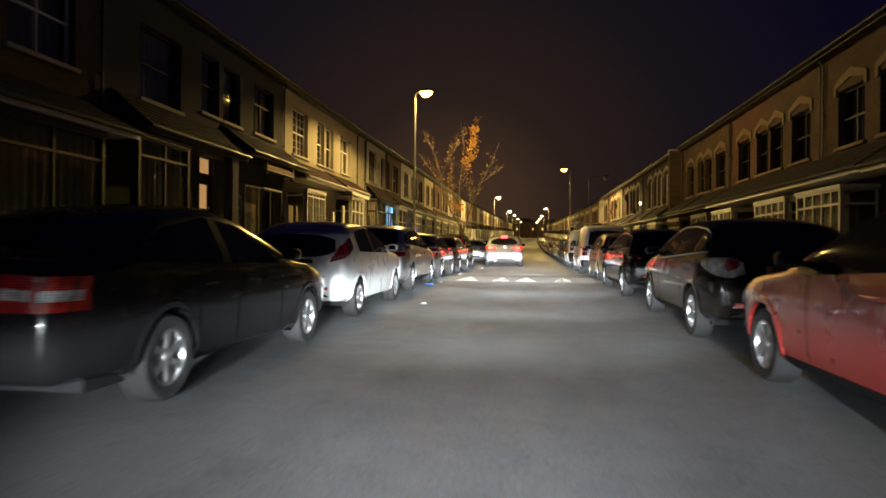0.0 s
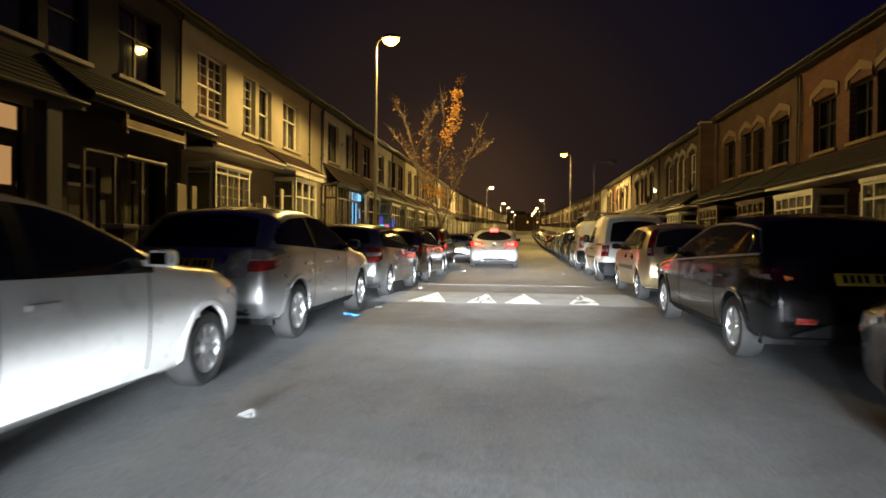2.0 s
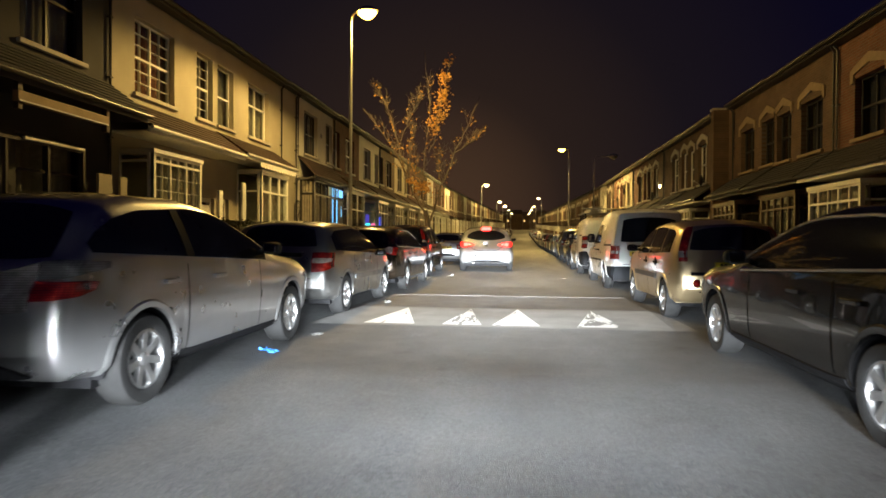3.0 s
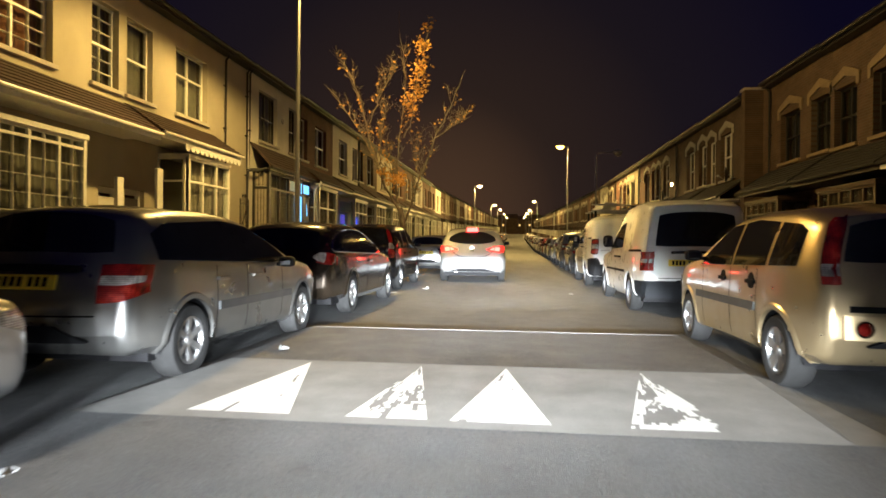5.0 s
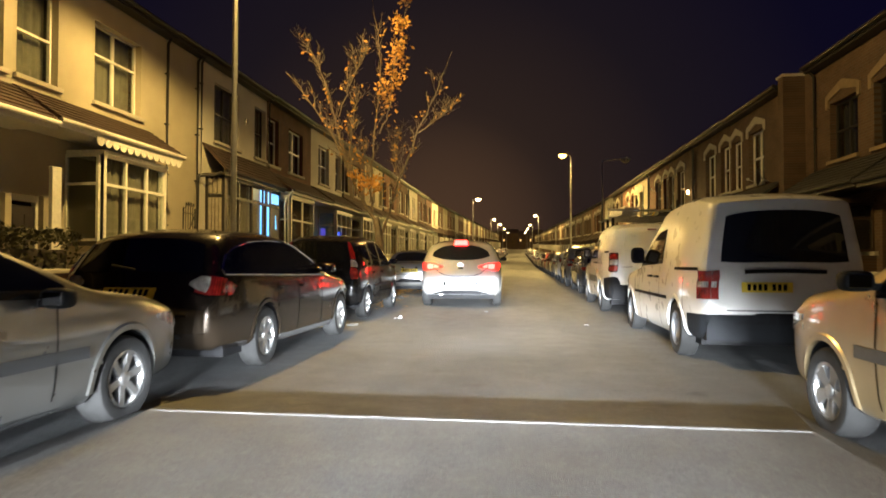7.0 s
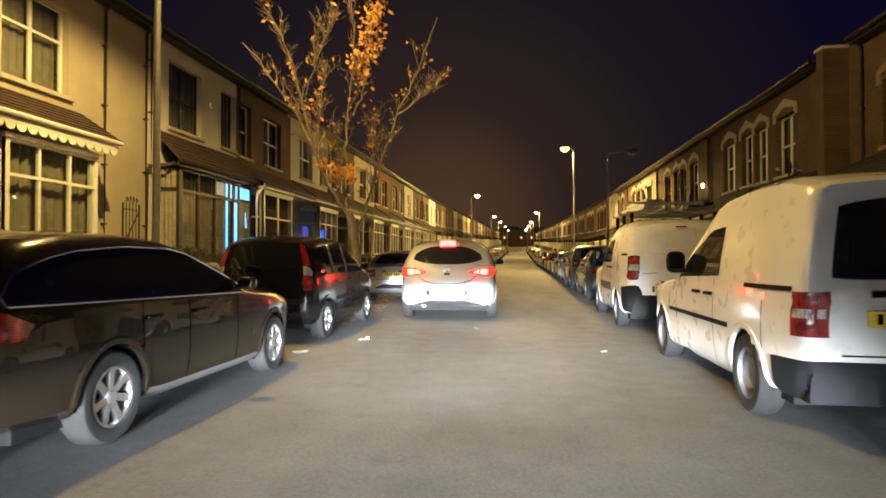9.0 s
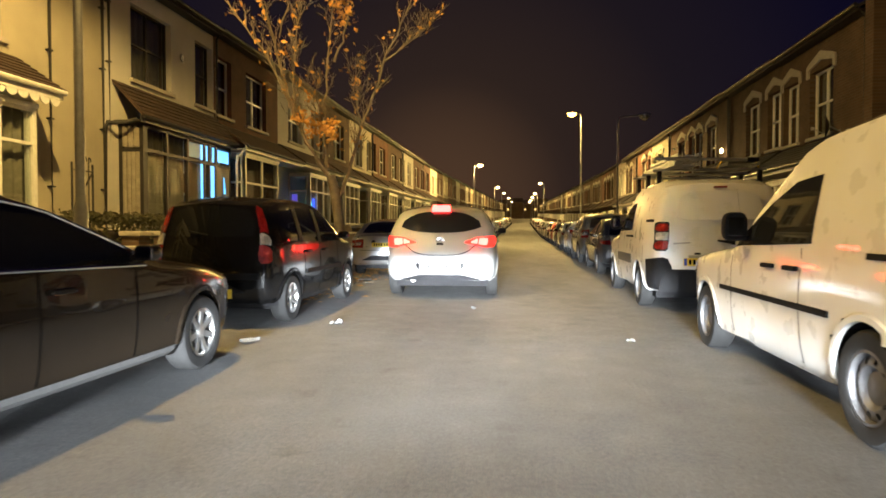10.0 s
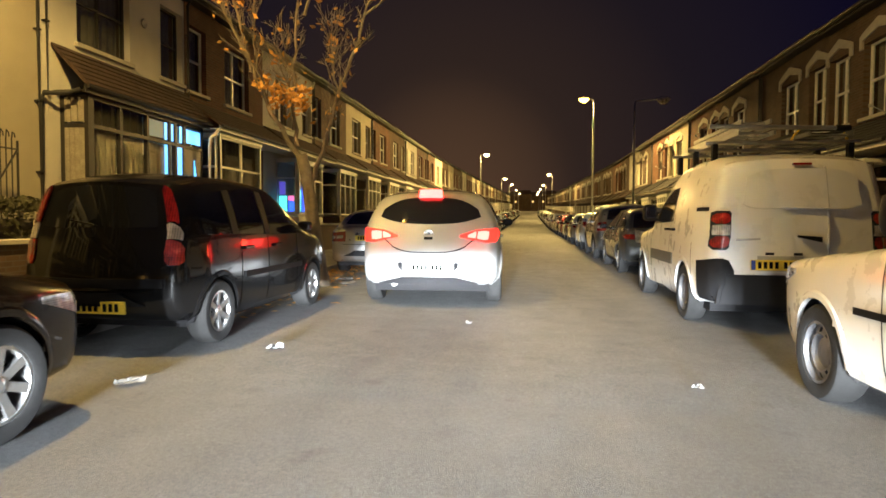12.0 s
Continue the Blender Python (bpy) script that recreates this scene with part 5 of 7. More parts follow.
def van_rear_details(car, sh, k):
    """The tail door of the van with ladders: raised panel, grip, plate lamps, bumper corners and a stop light."""
    def oval(t):
        e = abs(2 * t - 1) ** 7
        return (1.23 + 0.06 * e) * k, (1.62 - 0.07 * e) * k
    part("door_panel", sh.end_patch(-0.80, 0.80, 1.2, 1.6, True, 0.022, 18, 8, oval), M["white"], car, "raised white door panel", True)
    part("door_handle", sh.end_patch(-0.06, 0.24, 0.90 * k, 0.96 * k, True, 0.03, 10, 3, lambda t: ((0.945 - 0.045 * t) * k, (0.965 - 0.012 * t) * k)), M["plastic"], car, "black tail door handle")
    part("high_brake_light", sh.end_patch(-0.14, 0.14, 1.655 * k, 1.675 * k, True, 0.02, 6, 2), M["tail_red"], car, "dark red high brake light")
    # door gap and plate recess: shade painted as a greyer white
    for z0, z1 in ((0.63, 1.20), (1.24, 1.64)):
        part("door_gap", sh.end_patch(0.34, 0.347, z0 * k, z1 * k, True, 0.0245 if z0 > 1 else 0.006, 1, 8), M["recess_shade"], car, "gap between the tail doors in shaded white")
    part("plate_recess", sh.end_patch(-0.56, 0.02, 0.64 * k, 0.79 * k, True, 0.008, 8, 3), M["recess_shade"], car, "white recess behind the plate with painted shade")
    for a in (-0.46, -0.10):
        part("plate_lamp", sh.end_patch(a, a + 0.10, 0.80 * k, 0.825 * k, True, 0.025, 4, 2), M["plastic"], car, "black plate lamp")
    part("maker_mark", sh.end_patch(-0.84, -0.54, 0.925 * k, 0.945 * k, True, 0.008, 6, 1), M["steel"], car, "small grey lettering strip")
    for sgn in (1, -1):
        part("bumper_corner", lens_mesh(sh, sgn, 0.86, 0.34, [(-1, 0.30 * k, 0.64 * k), (-0.6, 0.30 * k, 0.74 * k), (0, 0.30 * k, 0.76 * k), (1, 0.32 * k, 0.72 * k)], 0.02), M["plastic"], car, "black bumper corner", True)


van_rear_details(rack_van, rack_shell, 1.065)

# ---------------------------------------------------------------- houses
# In a house's own space x points out to the street, y runs along the front from 0 to its width.


def wall_mesh(width, z0, z1, thick, holes, x=0.0):
    """A front wall with openings through it; holes: (y0, y1, z0, z1)."""
    bm = bmesh.new()
    ys = sorted({0.0, width, *[round(v, 4) for h in holes for v in h[:2]]})
    zs = sorted({z0, z1, *[round(v, 4) for h in holes for v in h[2:]]})
    for a, b in zip(ys, ys[1:]):
        for c, d in zip(zs, zs[1:]):
            if b - a < 0.001 or d - c < 0.001:
                continue
            my, mz = (a + b) / 2, (c + d) / 2
            if not any(h[0] < my < h[1] and h[2] < mz < h[3] for h in holes):
                box(bm, x - thick, x, a, b, c, d)
    bmesh.ops.remove_doubles(bm, verts=bm.verts, dist=0.0005)
    inner = {}
    for f in bm.faces:
        inner.setdefault(frozenset(v.index for v in f.verts), []).append(f)
    bmesh.ops.delete(bm, geom=[f for fs in inner.values() if len(fs) > 1 for f in fs], context="FACES")
    return bm


def frame_mesh(w, h, cols, rails, depth=0.07, bar=0.055, lead=0):
    """A window frame in the y-z plane, one piece, with mullions at the column edges and rails at the given heights."""
    holes = []
    rows = [0.0, *rails, h]
    for i, (a, b) in enumerate(zip(cols, cols[1:])):
        for j, (c, d) in enumerate(zip(rows, rows[1:])):
            y0 = a + (bar if i == 0 else bar / 2)
            y1 = b - (bar if i == len(cols) - 2 else bar / 2)
            z0 = c + (bar if j == 0 else bar / 2)
            z1 = d - (bar if j == len(rows) - 2 else bar / 2)
            m = max(1, round(lead * (d - c) / h)) if lead else 1
            k = 2 if lead else 1
            t = 0.005
            for p in range(k):
                for q in range(m):
                    holes.append((lerp(y0, y1, p / k) + (t if p else 0), lerp(y0, y1, (p + 1) / k) - (t if p < k - 1 else 0),
                                  lerp(z0, z1, q / m) + (t if q else 0), lerp(z0, z1, (q + 1) / m) - (t if q < m - 1 else 0)))
    return wall_mesh(w, 0.0, h, depth, holes)


@lru_cache(maxsize=None)
def curtain_mesh(w, h, folds, mat):
    bm = bmesh.new()
    n = max(10, folds * 4)
    rows = [[bm.verts.new((0.025 * math.sin(2 * math.pi * folds * i / n) + 0.01 * math.sin(i * 1.7), w * i / n, z)) for i in range(n + 1)] for z in (0.0, h)]
    grid_faces(bm, rows)
    return link_mesh("curtain", bm, M[mat])


@lru_cache(maxsize=None)
def frame_data(w, h, ncol, rails, lead, mat):
    cols = [w * i / ncol for i in range(ncol + 1)]
    return link_mesh("window", frame_mesh(w, h, cols, rails, lead=lead), M[mat])


@lru_cache(maxsize=None)
def pane_data(w, h, mat):
    return link_mesh("pane", slab(-0.012, -0.006, 0, w, 0, h), M[mat])


@lru_cache(maxsize=None)
def sill_data(w, mat):
    return link_mesh("window_sill", slab(-0.02, 0.09, -0.08, w + 0.08, -0.10, 0.0, 0.012), M[mat])


def add_window(house, y, z, w, h, cols=2, rails=(0.5,), lead=0, frame="upvc", x=-0.16, curtain="curtain", sill="stone", lit=None, panes=True, turn=0.0):
    """A window with its panes, sill and curtain; rails are shares of the height."""
    w, h = round(w, 2), round(h, 2)
    rz = tuple(round(r * h, 3) for r in rails)
    win = share("window", frame_data(w, h, cols, rz, lead, frame), house, pose(x, y, z, 0, 0, turn))
    if panes:
        edges = [0.0, *rz, h]
        for c in range(cols):
            for a, b in zip(edges, edges[1:]):
                share("pane", pane_data(round(w / cols - 0.05, 3), round(b - a - 0.05, 3), "window_glass"), win, pose(-0.03, c * w / cols + 0.025, a + 0.025))
    else:
        share("pane", pane_data(w, h, "window_glass"), win, pose(-0.03, 0, 0))
    if sill:
        share("window_sill", sill_data(w, sill), win, pose(-x + 0.0, 0, 0))
    # in room_dark this sheet is no curtain but painted room darkness
    share("curtain", curtain_mesh(w, round(h - 0.02, 2), max(3, int(w * 5)), lit or curtain), win, pose(-0.20, 0, 0.01))
    return win


@lru_cache(maxsize=None)
def tiled_slope(width, x0, z0, x1, z1, mat, courses, name):
    """A tiled slope from (x0, z0) at the top to (x1, z1) at the eave: one stepped sheet of overlapping courses."""
    bm = bmesh.new()
    dx, dz = (x1 - x0) / courses, (z1 - z0) / courses
    run = math.hypot(dx, dz)
    nx, nz = abs(dz) / run * (1 if dx > 0 else -1), abs(dx) / run
    prof = [(x0, z0)]
    for c in range(courses):
        a = (x0 + dx * c, z0 + dz * c)
        b = (x0 + dx * (c + 1), z0 + dz * (c + 1))
        prof += [(a[0] + nx * 0.004, a[1] + nz * 0.004), (b[0] + nx * 0.028, b[1] + nz * 0.028)]
    prof += [(x1, z1), (x1 - nx * 0.05, z1 - nz * 0.05), (x0 - nx * 0.05, z0 - nz * 0.05)]
    n = max(1, int(width / 0.35))
    rings = [[bm.verts.new((px, width * i / n, pz + 0.004 * math.sin(i * 2.3))) for px, pz in prof] for i in range(n + 1)]
    for r0, r1 in zip(rings, rings[1:]):
        for i in range(len(prof)):
            k = (i + 1) % len(prof)
            bm.faces.new((r0[i], r0[k], r1[k], r1[i]))
    bm.faces.new(rings[0])
    bm.faces.new(rings[-1][::-1])
    bmesh.ops.recalc_face_normals(bm, faces=bm.faces)
    return link_mesh(name, bm, M[mat])


def scallop_board(w):
    """A fretted barge board with a row of scallops and round holes under a fascia."""
    bm = bmesh.new()
    box(bm, -0.02, 0.02, 0, w, 0.0, 0.06)
    n = int(w / 0.24)
    for k in range(n):
        yc = (k + 0.5) * w / n
        r = w / n / 2
        ring = [bm.verts.new((0.012, yc + r * 0.96 * math.cos(math.pi + math.pi * i / 10), 0.0 + 0.13 * math.sin(math.pi + math.pi * i / 10))) for i in range(11)]
        back = [bm.verts.new((-0.012, v.co.y, v.co.z)) for v in ring]
        bm.faces.new(ring)
        bm.faces.new(back[::-1])
        for i in range(10):
            bm.faces.new((ring[i], back[i], back[i + 1], ring[i + 1]))
    bmesh.ops.recalc_face_normals(bm, faces=bm.faces)
    return bm


def house_shell(side, y0, y1, mat, label, eave, holes, door=None, roof="slate", ridge=2.3, group="terraced houses", far=False):
    """The walls and roof of one terraced house. holes are in world y; they come back in the house's own y."""
    g = rise((y0 + y1) / 2)
    W = y1 - y0
    if side < 0:
        m = pose(LEFT_X, y0, g)
        loc = lambda a, b: (a - y0, b - y0)
    else:
        m = pose(RIGHT_X, y1, g, 0, 0, 180)
        loc = lambda a, b: (y1 - b, y1 - a)
    house = thing("house", label, "house", m, group)
    local = [(*loc(a, b), z0, z1) for a, b, z0, z1 in holes]
    part("front_wall", wall_mesh(W, -0.3, eave, 0.28, local), M[mat], house)
    for a, b in ((0.0, 0.14), (W - 0.14, W)):
        part("side_wall", slab(-7.4, -0.28, a, b, -0.3, eave), M["brick_red"], house)
    part("rear_wall", slab(-7.6, -7.4, 0.0, W, -0.3, eave), M["brick_red"], house)
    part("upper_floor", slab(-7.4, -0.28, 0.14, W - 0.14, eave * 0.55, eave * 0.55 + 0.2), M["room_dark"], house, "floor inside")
    share("roof_front", tiled_slope(round(W, 2), -3.8, eave + ridge, 0.32, eave - 0.05, roof, 3 if far else 14, "roof_front"), house)
    share("roof_rear", tiled_slope(round(W, 2), -3.8, eave + ridge, -7.8, eave - 0.05, roof, 3 if far else 6, "roof_rear"), house)
    if not far:
        bm = bmesh.new()
        tube(bm, [(0.36, 0, eave - 0.02), (0.36, W, eave - 0.02)], 0.06, 8)
        part("gutter", bm, M["pipe"], house, "black gutter")
        part("eave_board", slab(-0.0, 0.30, 0, W, eave - 0.16, eave - 0.12), M["dark_frame"], house, "dark soffit board")
    return house, loc


def downpipe(house, y, top, bottom, x=0.07):
    bm = bmesh.new()
    tube(bm, [(0.3, y, top), (x + 0.1, y, top - 0.15), (x, y, top - 0.3), (x, y, bottom)], 0.04, 8)
    for z in np.arange(bottom + 0.5, top - 0.4, 1.4):
        box(bm, 0.0, x + 0.035, y - 0.05, y + 0.05, z, z + 0.035)
    part("downpipe", bm, M["pipe"], house, "black downpipe")


def canopy(house, y0, y1, top, eave, depth, mat="tile", fascia="upvc", gutter="pipe"):
    share("canopy_roof", tiled_slope(round(y1 - y0, 2), 0.0, top, depth + 0.12, eave, mat, 7, "canopy_roof"), house, pose(0.01, y0, 0))
    part("canopy_fascia", slab(depth + 0.02, depth + 0.06, y0, y1, eave - 0.16, eave - 0.005), M[fascia], house, "painted fascia board")
    bm = bmesh.new()
    tube(bm, [(depth + 0.12, y0, eave - 0.03), (depth + 0.12, y1, eave - 0.03)], 0.05, 8)
    part("canopy_gutter", bm, M[gutter], house, "white gutter" if gutter == "upvc" else "black gutter")
    part("canopy_soffit", slab(0.01, depth + 0.02, y0 + 0.02, y1 - 0.02, eave - 0.13, eave - 0.09), M[fascia], house)


def bay(house, y0, y1, z0, z1, depth, wall, frame="upvc", cols=3, rails=(0.68,), curtain="curtain", lit=None, lead=0):
    """A square bay: a wall below, a glazed front and two glazed cheeks."""
    part("bay_wall", slab(0.0, depth, y0, y1, -0.2, z0 - 0.10), M[wall], house)
    part("bay_roof", slab(0.0, depth + 0.04, y0 - 0.04, y1 + 0.04, z1, z1 + 0.10), M[frame], house)
    add_window(house, y0, z0, y1 - y0, z1 - z0, cols, rails, lead, frame=frame, x=depth, curtain=curtain, sill="stone", lit=lit)
    for yy, turn in ((y0, 90), (y1, 90)):
        w = round(depth - 0.06, 2)
        h = round(z1 - z0, 2)
        win = share("bay_cheek", frame_data(w, h, 1, tuple(round(r * h, 3) for r in rails), 0, frame), house,
                    pose(depth - 0.07, yy + (0.0 if yy == y0 else -0.07), z0, 0, 0, 90))
        share("pane", pane_data(round(w - 0.1, 2), round(h - 0.1, 2), "window_glass"), win, pose(-0.03, 0.05, 0.05))
        part("corner_post", slab(depth - 0.07, depth + 0.012, yy - (0.0 if yy == y0 else 0.09), yy + (0.09 if yy == y0 else 0.0), z0, z1), M[frame], house)


def front_door(house, y, w, z0, z1, mat, x=-0.12, frame="upvc", lit=None):
    part("door_frame", frame_mesh(w, z1 - z0, [0, w], (2.02 if z1 - z0 > 2.2 else z1 - z0 - 0.1,), 0.1, 0.07), M[frame], house).matrix_basis = pose(x, y, z0)
    d = part("door", slab(-0.06, -0.01, 0.07, w - 0.07, 0.02, 1.98, 0.006), M[mat], house, "panelled front door")
    d.matrix_basis = pose(x, y, z0)
    for a, b, c, e2 in ((0.16, w / 2 - 0.05, 0.2, 0.85), (w / 2 + 0.05, w - 0.16, 0.2, 0.85), (0.16, w / 2 - 0.05, 1.0, 1.8), (w / 2 + 0.05, w - 0.16, 1.0, 1.8)):
        part("door_panel", slab(-0.012, 0.004, a, b, c, e2, 0.004), M[mat], d)
    part("door_handle", slab(0.0, 0.05, w - 0.17, w - 0.13, 0.98, 1.12, 0.008), M["chrome"], d)
    if z1 - z0 > 2.3:
        share("fanlight", pane_data(round(w - 0.14, 2), round(z1 - z0 - 2.16, 2), lit or "window_glass"), house, pose(x - 0.02, y + 0.07, z0 + 2.09))


def chimney(house, y, z):
    bm = bmesh.new()
    box(bm, -4.25, -3.35, y - 0.5, y + 0.5, z - 0.6, z + 1.1)
    box(bm, -4.30, -3.30, y - 0.55, y + 0.55, z + 1.0, z + 1.15)
    c = part("chimney", bm, M["brick_red"], house)
    for k in (-0.28, 0.0, 0.28):
        bm = bmesh.new()
        lathe(bm, [(0.11, 0), (0.10, 0.35), (0.13, 0.38), (0.12, 0.42), (0.08, 0.42)], "z", 10)
        p = part("chimney_pot", bm, M["pot"], c)
        p.matrix_basis = pose(-3.8, y + k, z + 1.15)


# --- left side ---
EAVE_L, EAVE_R = 7.45, 6.7

# dark house at the start
h, loc = house_shell(-1, 4.9, 9.9, "brick_brown", "dark brick terraced house in shade", EAVE_L, [(6.2, 7.9, 4.8, 6.65), (8.6, 9.5, 4.8, 6.65)])
for a, b in ((6.2, 7.9), (8.6, 9.5)):
    add_window(h, loc(a, b)[0], 4.8, b - a, 1.85, 2)
canopy(h, 0.1, 4.9, 4.5, 3.7, 0.95)
bay(h, 0.7, 3.6, 1.5, 3.3, 0.8, "brick_brown")
h, loc = house_shell(-1, 9.9, 14.93, "brick_brown", "dark brick terraced house with a wide bay", EAVE_L, [(10.6, 11.5, 4.8, 6.65), (12.4, 14.1, 4.8, 6.65), (10.0, 10.9, 0.25, 2.6)])
for a, b in ((10.6, 11.5), (12.4, 14.1)):
    add_window(h, loc(a, b)[0], 4.8, b - a, 1.85, 2)
canopy(h, 0.05, 4.95, 4.2, 3.55, 0.95, "slate")
bay(h, 1.35, 4.1, 1.5, 3.3, 0.8, "brick_brown", "dark_frame", 2, (0.72,))
front_door(h, 0.1, 0.9, 0.25, 2.6, "door_dark")
downpipe(h, 4.95, EAVE_L, 0.2)

# grey rendered pair
ENTRY = 1.07 - rise(17.6)
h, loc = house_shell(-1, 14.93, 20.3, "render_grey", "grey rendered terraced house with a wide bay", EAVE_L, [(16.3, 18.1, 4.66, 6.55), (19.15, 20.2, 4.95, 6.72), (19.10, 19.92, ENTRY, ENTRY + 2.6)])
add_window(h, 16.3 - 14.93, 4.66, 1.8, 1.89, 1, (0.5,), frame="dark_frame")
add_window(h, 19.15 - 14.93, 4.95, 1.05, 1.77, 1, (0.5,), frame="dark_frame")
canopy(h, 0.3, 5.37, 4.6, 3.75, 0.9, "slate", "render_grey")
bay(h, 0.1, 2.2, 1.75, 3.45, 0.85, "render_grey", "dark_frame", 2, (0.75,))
part("bay_pillar", slab(0.6, 0.88, 4.47, 4.86, 0.0, 3.62, 0.02), M["render_dark"], h, "grey rendered pillar")
front_door(h, 4.17, 0.82, ENTRY, ENTRY + 2.6, "door_dark", frame="dark_frame", lit="hall_lit")
share("door_light", pane_data(0.46, 0.72, "hall_lit"), h, pose(-0.105, 4.30, ENTRY + 1.02))
part("door_step", slab(0.0, 1.0, 3.8, 5.2, -0.2, ENTRY - 0.02, 0.01), M["stone"], h, "stone door step")
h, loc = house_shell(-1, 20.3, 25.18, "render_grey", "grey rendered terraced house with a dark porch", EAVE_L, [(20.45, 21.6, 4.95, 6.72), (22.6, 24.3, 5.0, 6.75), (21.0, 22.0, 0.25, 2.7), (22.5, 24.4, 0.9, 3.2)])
add_window(h, 0.15, 4.95, 1.15, 1.77, 1, (0.5,), frame="dark_frame")
add_window(h, 2.3, 5.0, 1.7, 1.75, 2, (0.62,), frame="dark_frame")
add_window(h, 2.2, 0.9, 1.9, 2.3, 2, (0.7,), frame="dark_frame")
front_door(h, 0.7, 1.0, 0.25, 2.7, "door_dark")
canopy(h, 0.0, 4.8, 4.78, 3.98, 1.0, "slate", "dark_frame")
part("porch_beam", slab(0.94, 1.06, 1.1, 3.4, 3.49, 3.68, 0.012), M["timber"], h, "pale timber beam over the porch")
part("beam_edge", slab(1.06, 1.075, 1.12, 3.38, 3.49, 3.52, 0.003), M["upvc"], h, "white lower edge of the beam")
for a in (1.12, 3.36):
    part("beam_bracket", slab(0.92, 1.04, a, a + 0.1, 3.36, 3.86, 0.01), M["brown_frame"], h, "brown timber bracket")
part("porch_rail", slab(0.66, 0.72, 1.62, 3.15, 2.93, 2.98, 0.006), M["upvc"], h, "white rail across the porch")
part("porch_window", frame_mesh(2.9, 2.0, [0, 0.97, 1.93, 2.9], (), 0.07, 0.06), M["dark_frame"], h, "dark porch window frame").matrix_basis = pose(0.68, 0.3, 0.95)
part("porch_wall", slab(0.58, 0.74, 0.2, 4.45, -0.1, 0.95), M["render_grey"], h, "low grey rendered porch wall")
for a, b in ((3.28, 3.70), (3.97, 4.2)):
    part("porch_panel", slab(0.86, 0.92, a, b, 0.1, 2.5, 0.01), M["render_cream"], h, "cream panel beside the porch door")
downpipe(h, 4.82, EAVE_L, 0.2)

# cream rendered pair
h, loc = house_shell(-1, 25.18, 30.2, "render_cream", "cream rendered terraced house with leaded windows", EAVE_L, [(26.12, 27.88, 4.82, 6.74), (29.05, 30.0, 4.80, 6.74), (29.3, 30.1, 0.25, 2.45)])
add_window(h, 0.94, 4.82, 1.76, 1.92, 2, (0.50,), 6, curtain="curtain_red")
add_window(h, 3.87, 4.80, 0.95, 1.94, 1, (0.50,), 6, curtain="blind_brown")
bay(h, 0.4, 2.6, 1.3, 3.22, 0.85, "render_cream", "upvc", 3, (0.90,), lead=5)
front_door(h, 4.12, 0.8, 0.25, 2.45, "door_white")
canopy(h, 0.05, 5.02, 4.55, 3.80, 0.92, gutter="upvc")
part("porch_post", slab(0.82, 0.9, 3.52, 3.74, 0.1, 2.58, 0.01), M["upvc"], h, "white porch post")
h, loc = house_shell(-1, 30.2, 35.4, "render_cream", "cream rendered terraced house with a white fretted bay", EAVE_L, [(30.3, 31.38, 4.78, 6.70), (32.5, 34.25, 4.82, 6.70), (30.25, 31.05, 0.25, 2.45)])
add_window(h, 0.1, 4.78, 1.08, 1.92, 1, (0.5,))
add_window(h, 2.3, 4.82, 1.75, 1.88, 2, (0.62,))
front_door(h, 0.05, 0.8, 0.25, 2.45, "door_dark")
canopy(h, 0.0, 4.35, 4.55, 3.85, 0.94, gutter="upvc")
bay(h, 1.5, 3.85, 1.55, 3.42, 0.85, "render_cream", "upvc", 3, (0.66,))
bs = part("fretted_board", scallop_board(3.2), M["upvc"], h, "white fretted scalloped board")
bs.matrix_basis = pose(1.01, 1.05, 3.66)
part("porch_post", slab(0.82, 0.9, 0.0, 0.24, 0.1, 2.93, 0.01), M["upvc"], h, "white porch post")
downpipe(h, 5.15, EAVE_L, 0.2)
h, loc = house_shell(-1, 35.4, 37.05, "render_cream", "narrow cream rendered end of the terrace", EAVE_L, [])
downpipe(h, 1.55, EAVE_L, 0.2)

# pale house with the blue-lit glazed porch
h, loc = house_shell(-1, 37.05, 42.2, "render_white", "pale rendered terraced house with a blue-lit glazed porch", EAVE_L, [(38.08, 39.85, 4.95, 6.85), (41.1, 42.1, 4.95, 6.85), (37.7, 39.6, 1.2, 3.0), (40.2, 41.2, 0.2, 2.9)])
add_window(h, 1.03, 4.95, 1.77, 1.9, 2, (0.5,), frame="dark_frame")
add_window(h, 4.05, 4.95, 1.0, 1.9, 1, (0.5,), frame="dark_frame")
add_window(h, 0.65, 1.2, 1.9, 1.8, 2, (0.7,), frame="upvc")
front_door(h, 3.15, 1.0, 0.2, 2.9, "door_dark")
canopy(h, 0.3, 5.15, 4.75, 3.88, 0.70, "tile", "dark_frame")
PORCH = pose(0.65, 0.60, 0.55)
porch = part("porch_frame", frame_mesh(4.37, 3.17, [0, 0.93, 1.90, 2.79, 3.06, 3.44, 4.37], (2.55,), 0.10, 0.08), M["dark_frame"], h, "dark glazed porch frame")
porch.matrix_basis = PORCH
part("porch_sill_wall", slab(0.55, 0.67, 0.6, 4.0, -0.1, 0.55), M["render_white"], h)
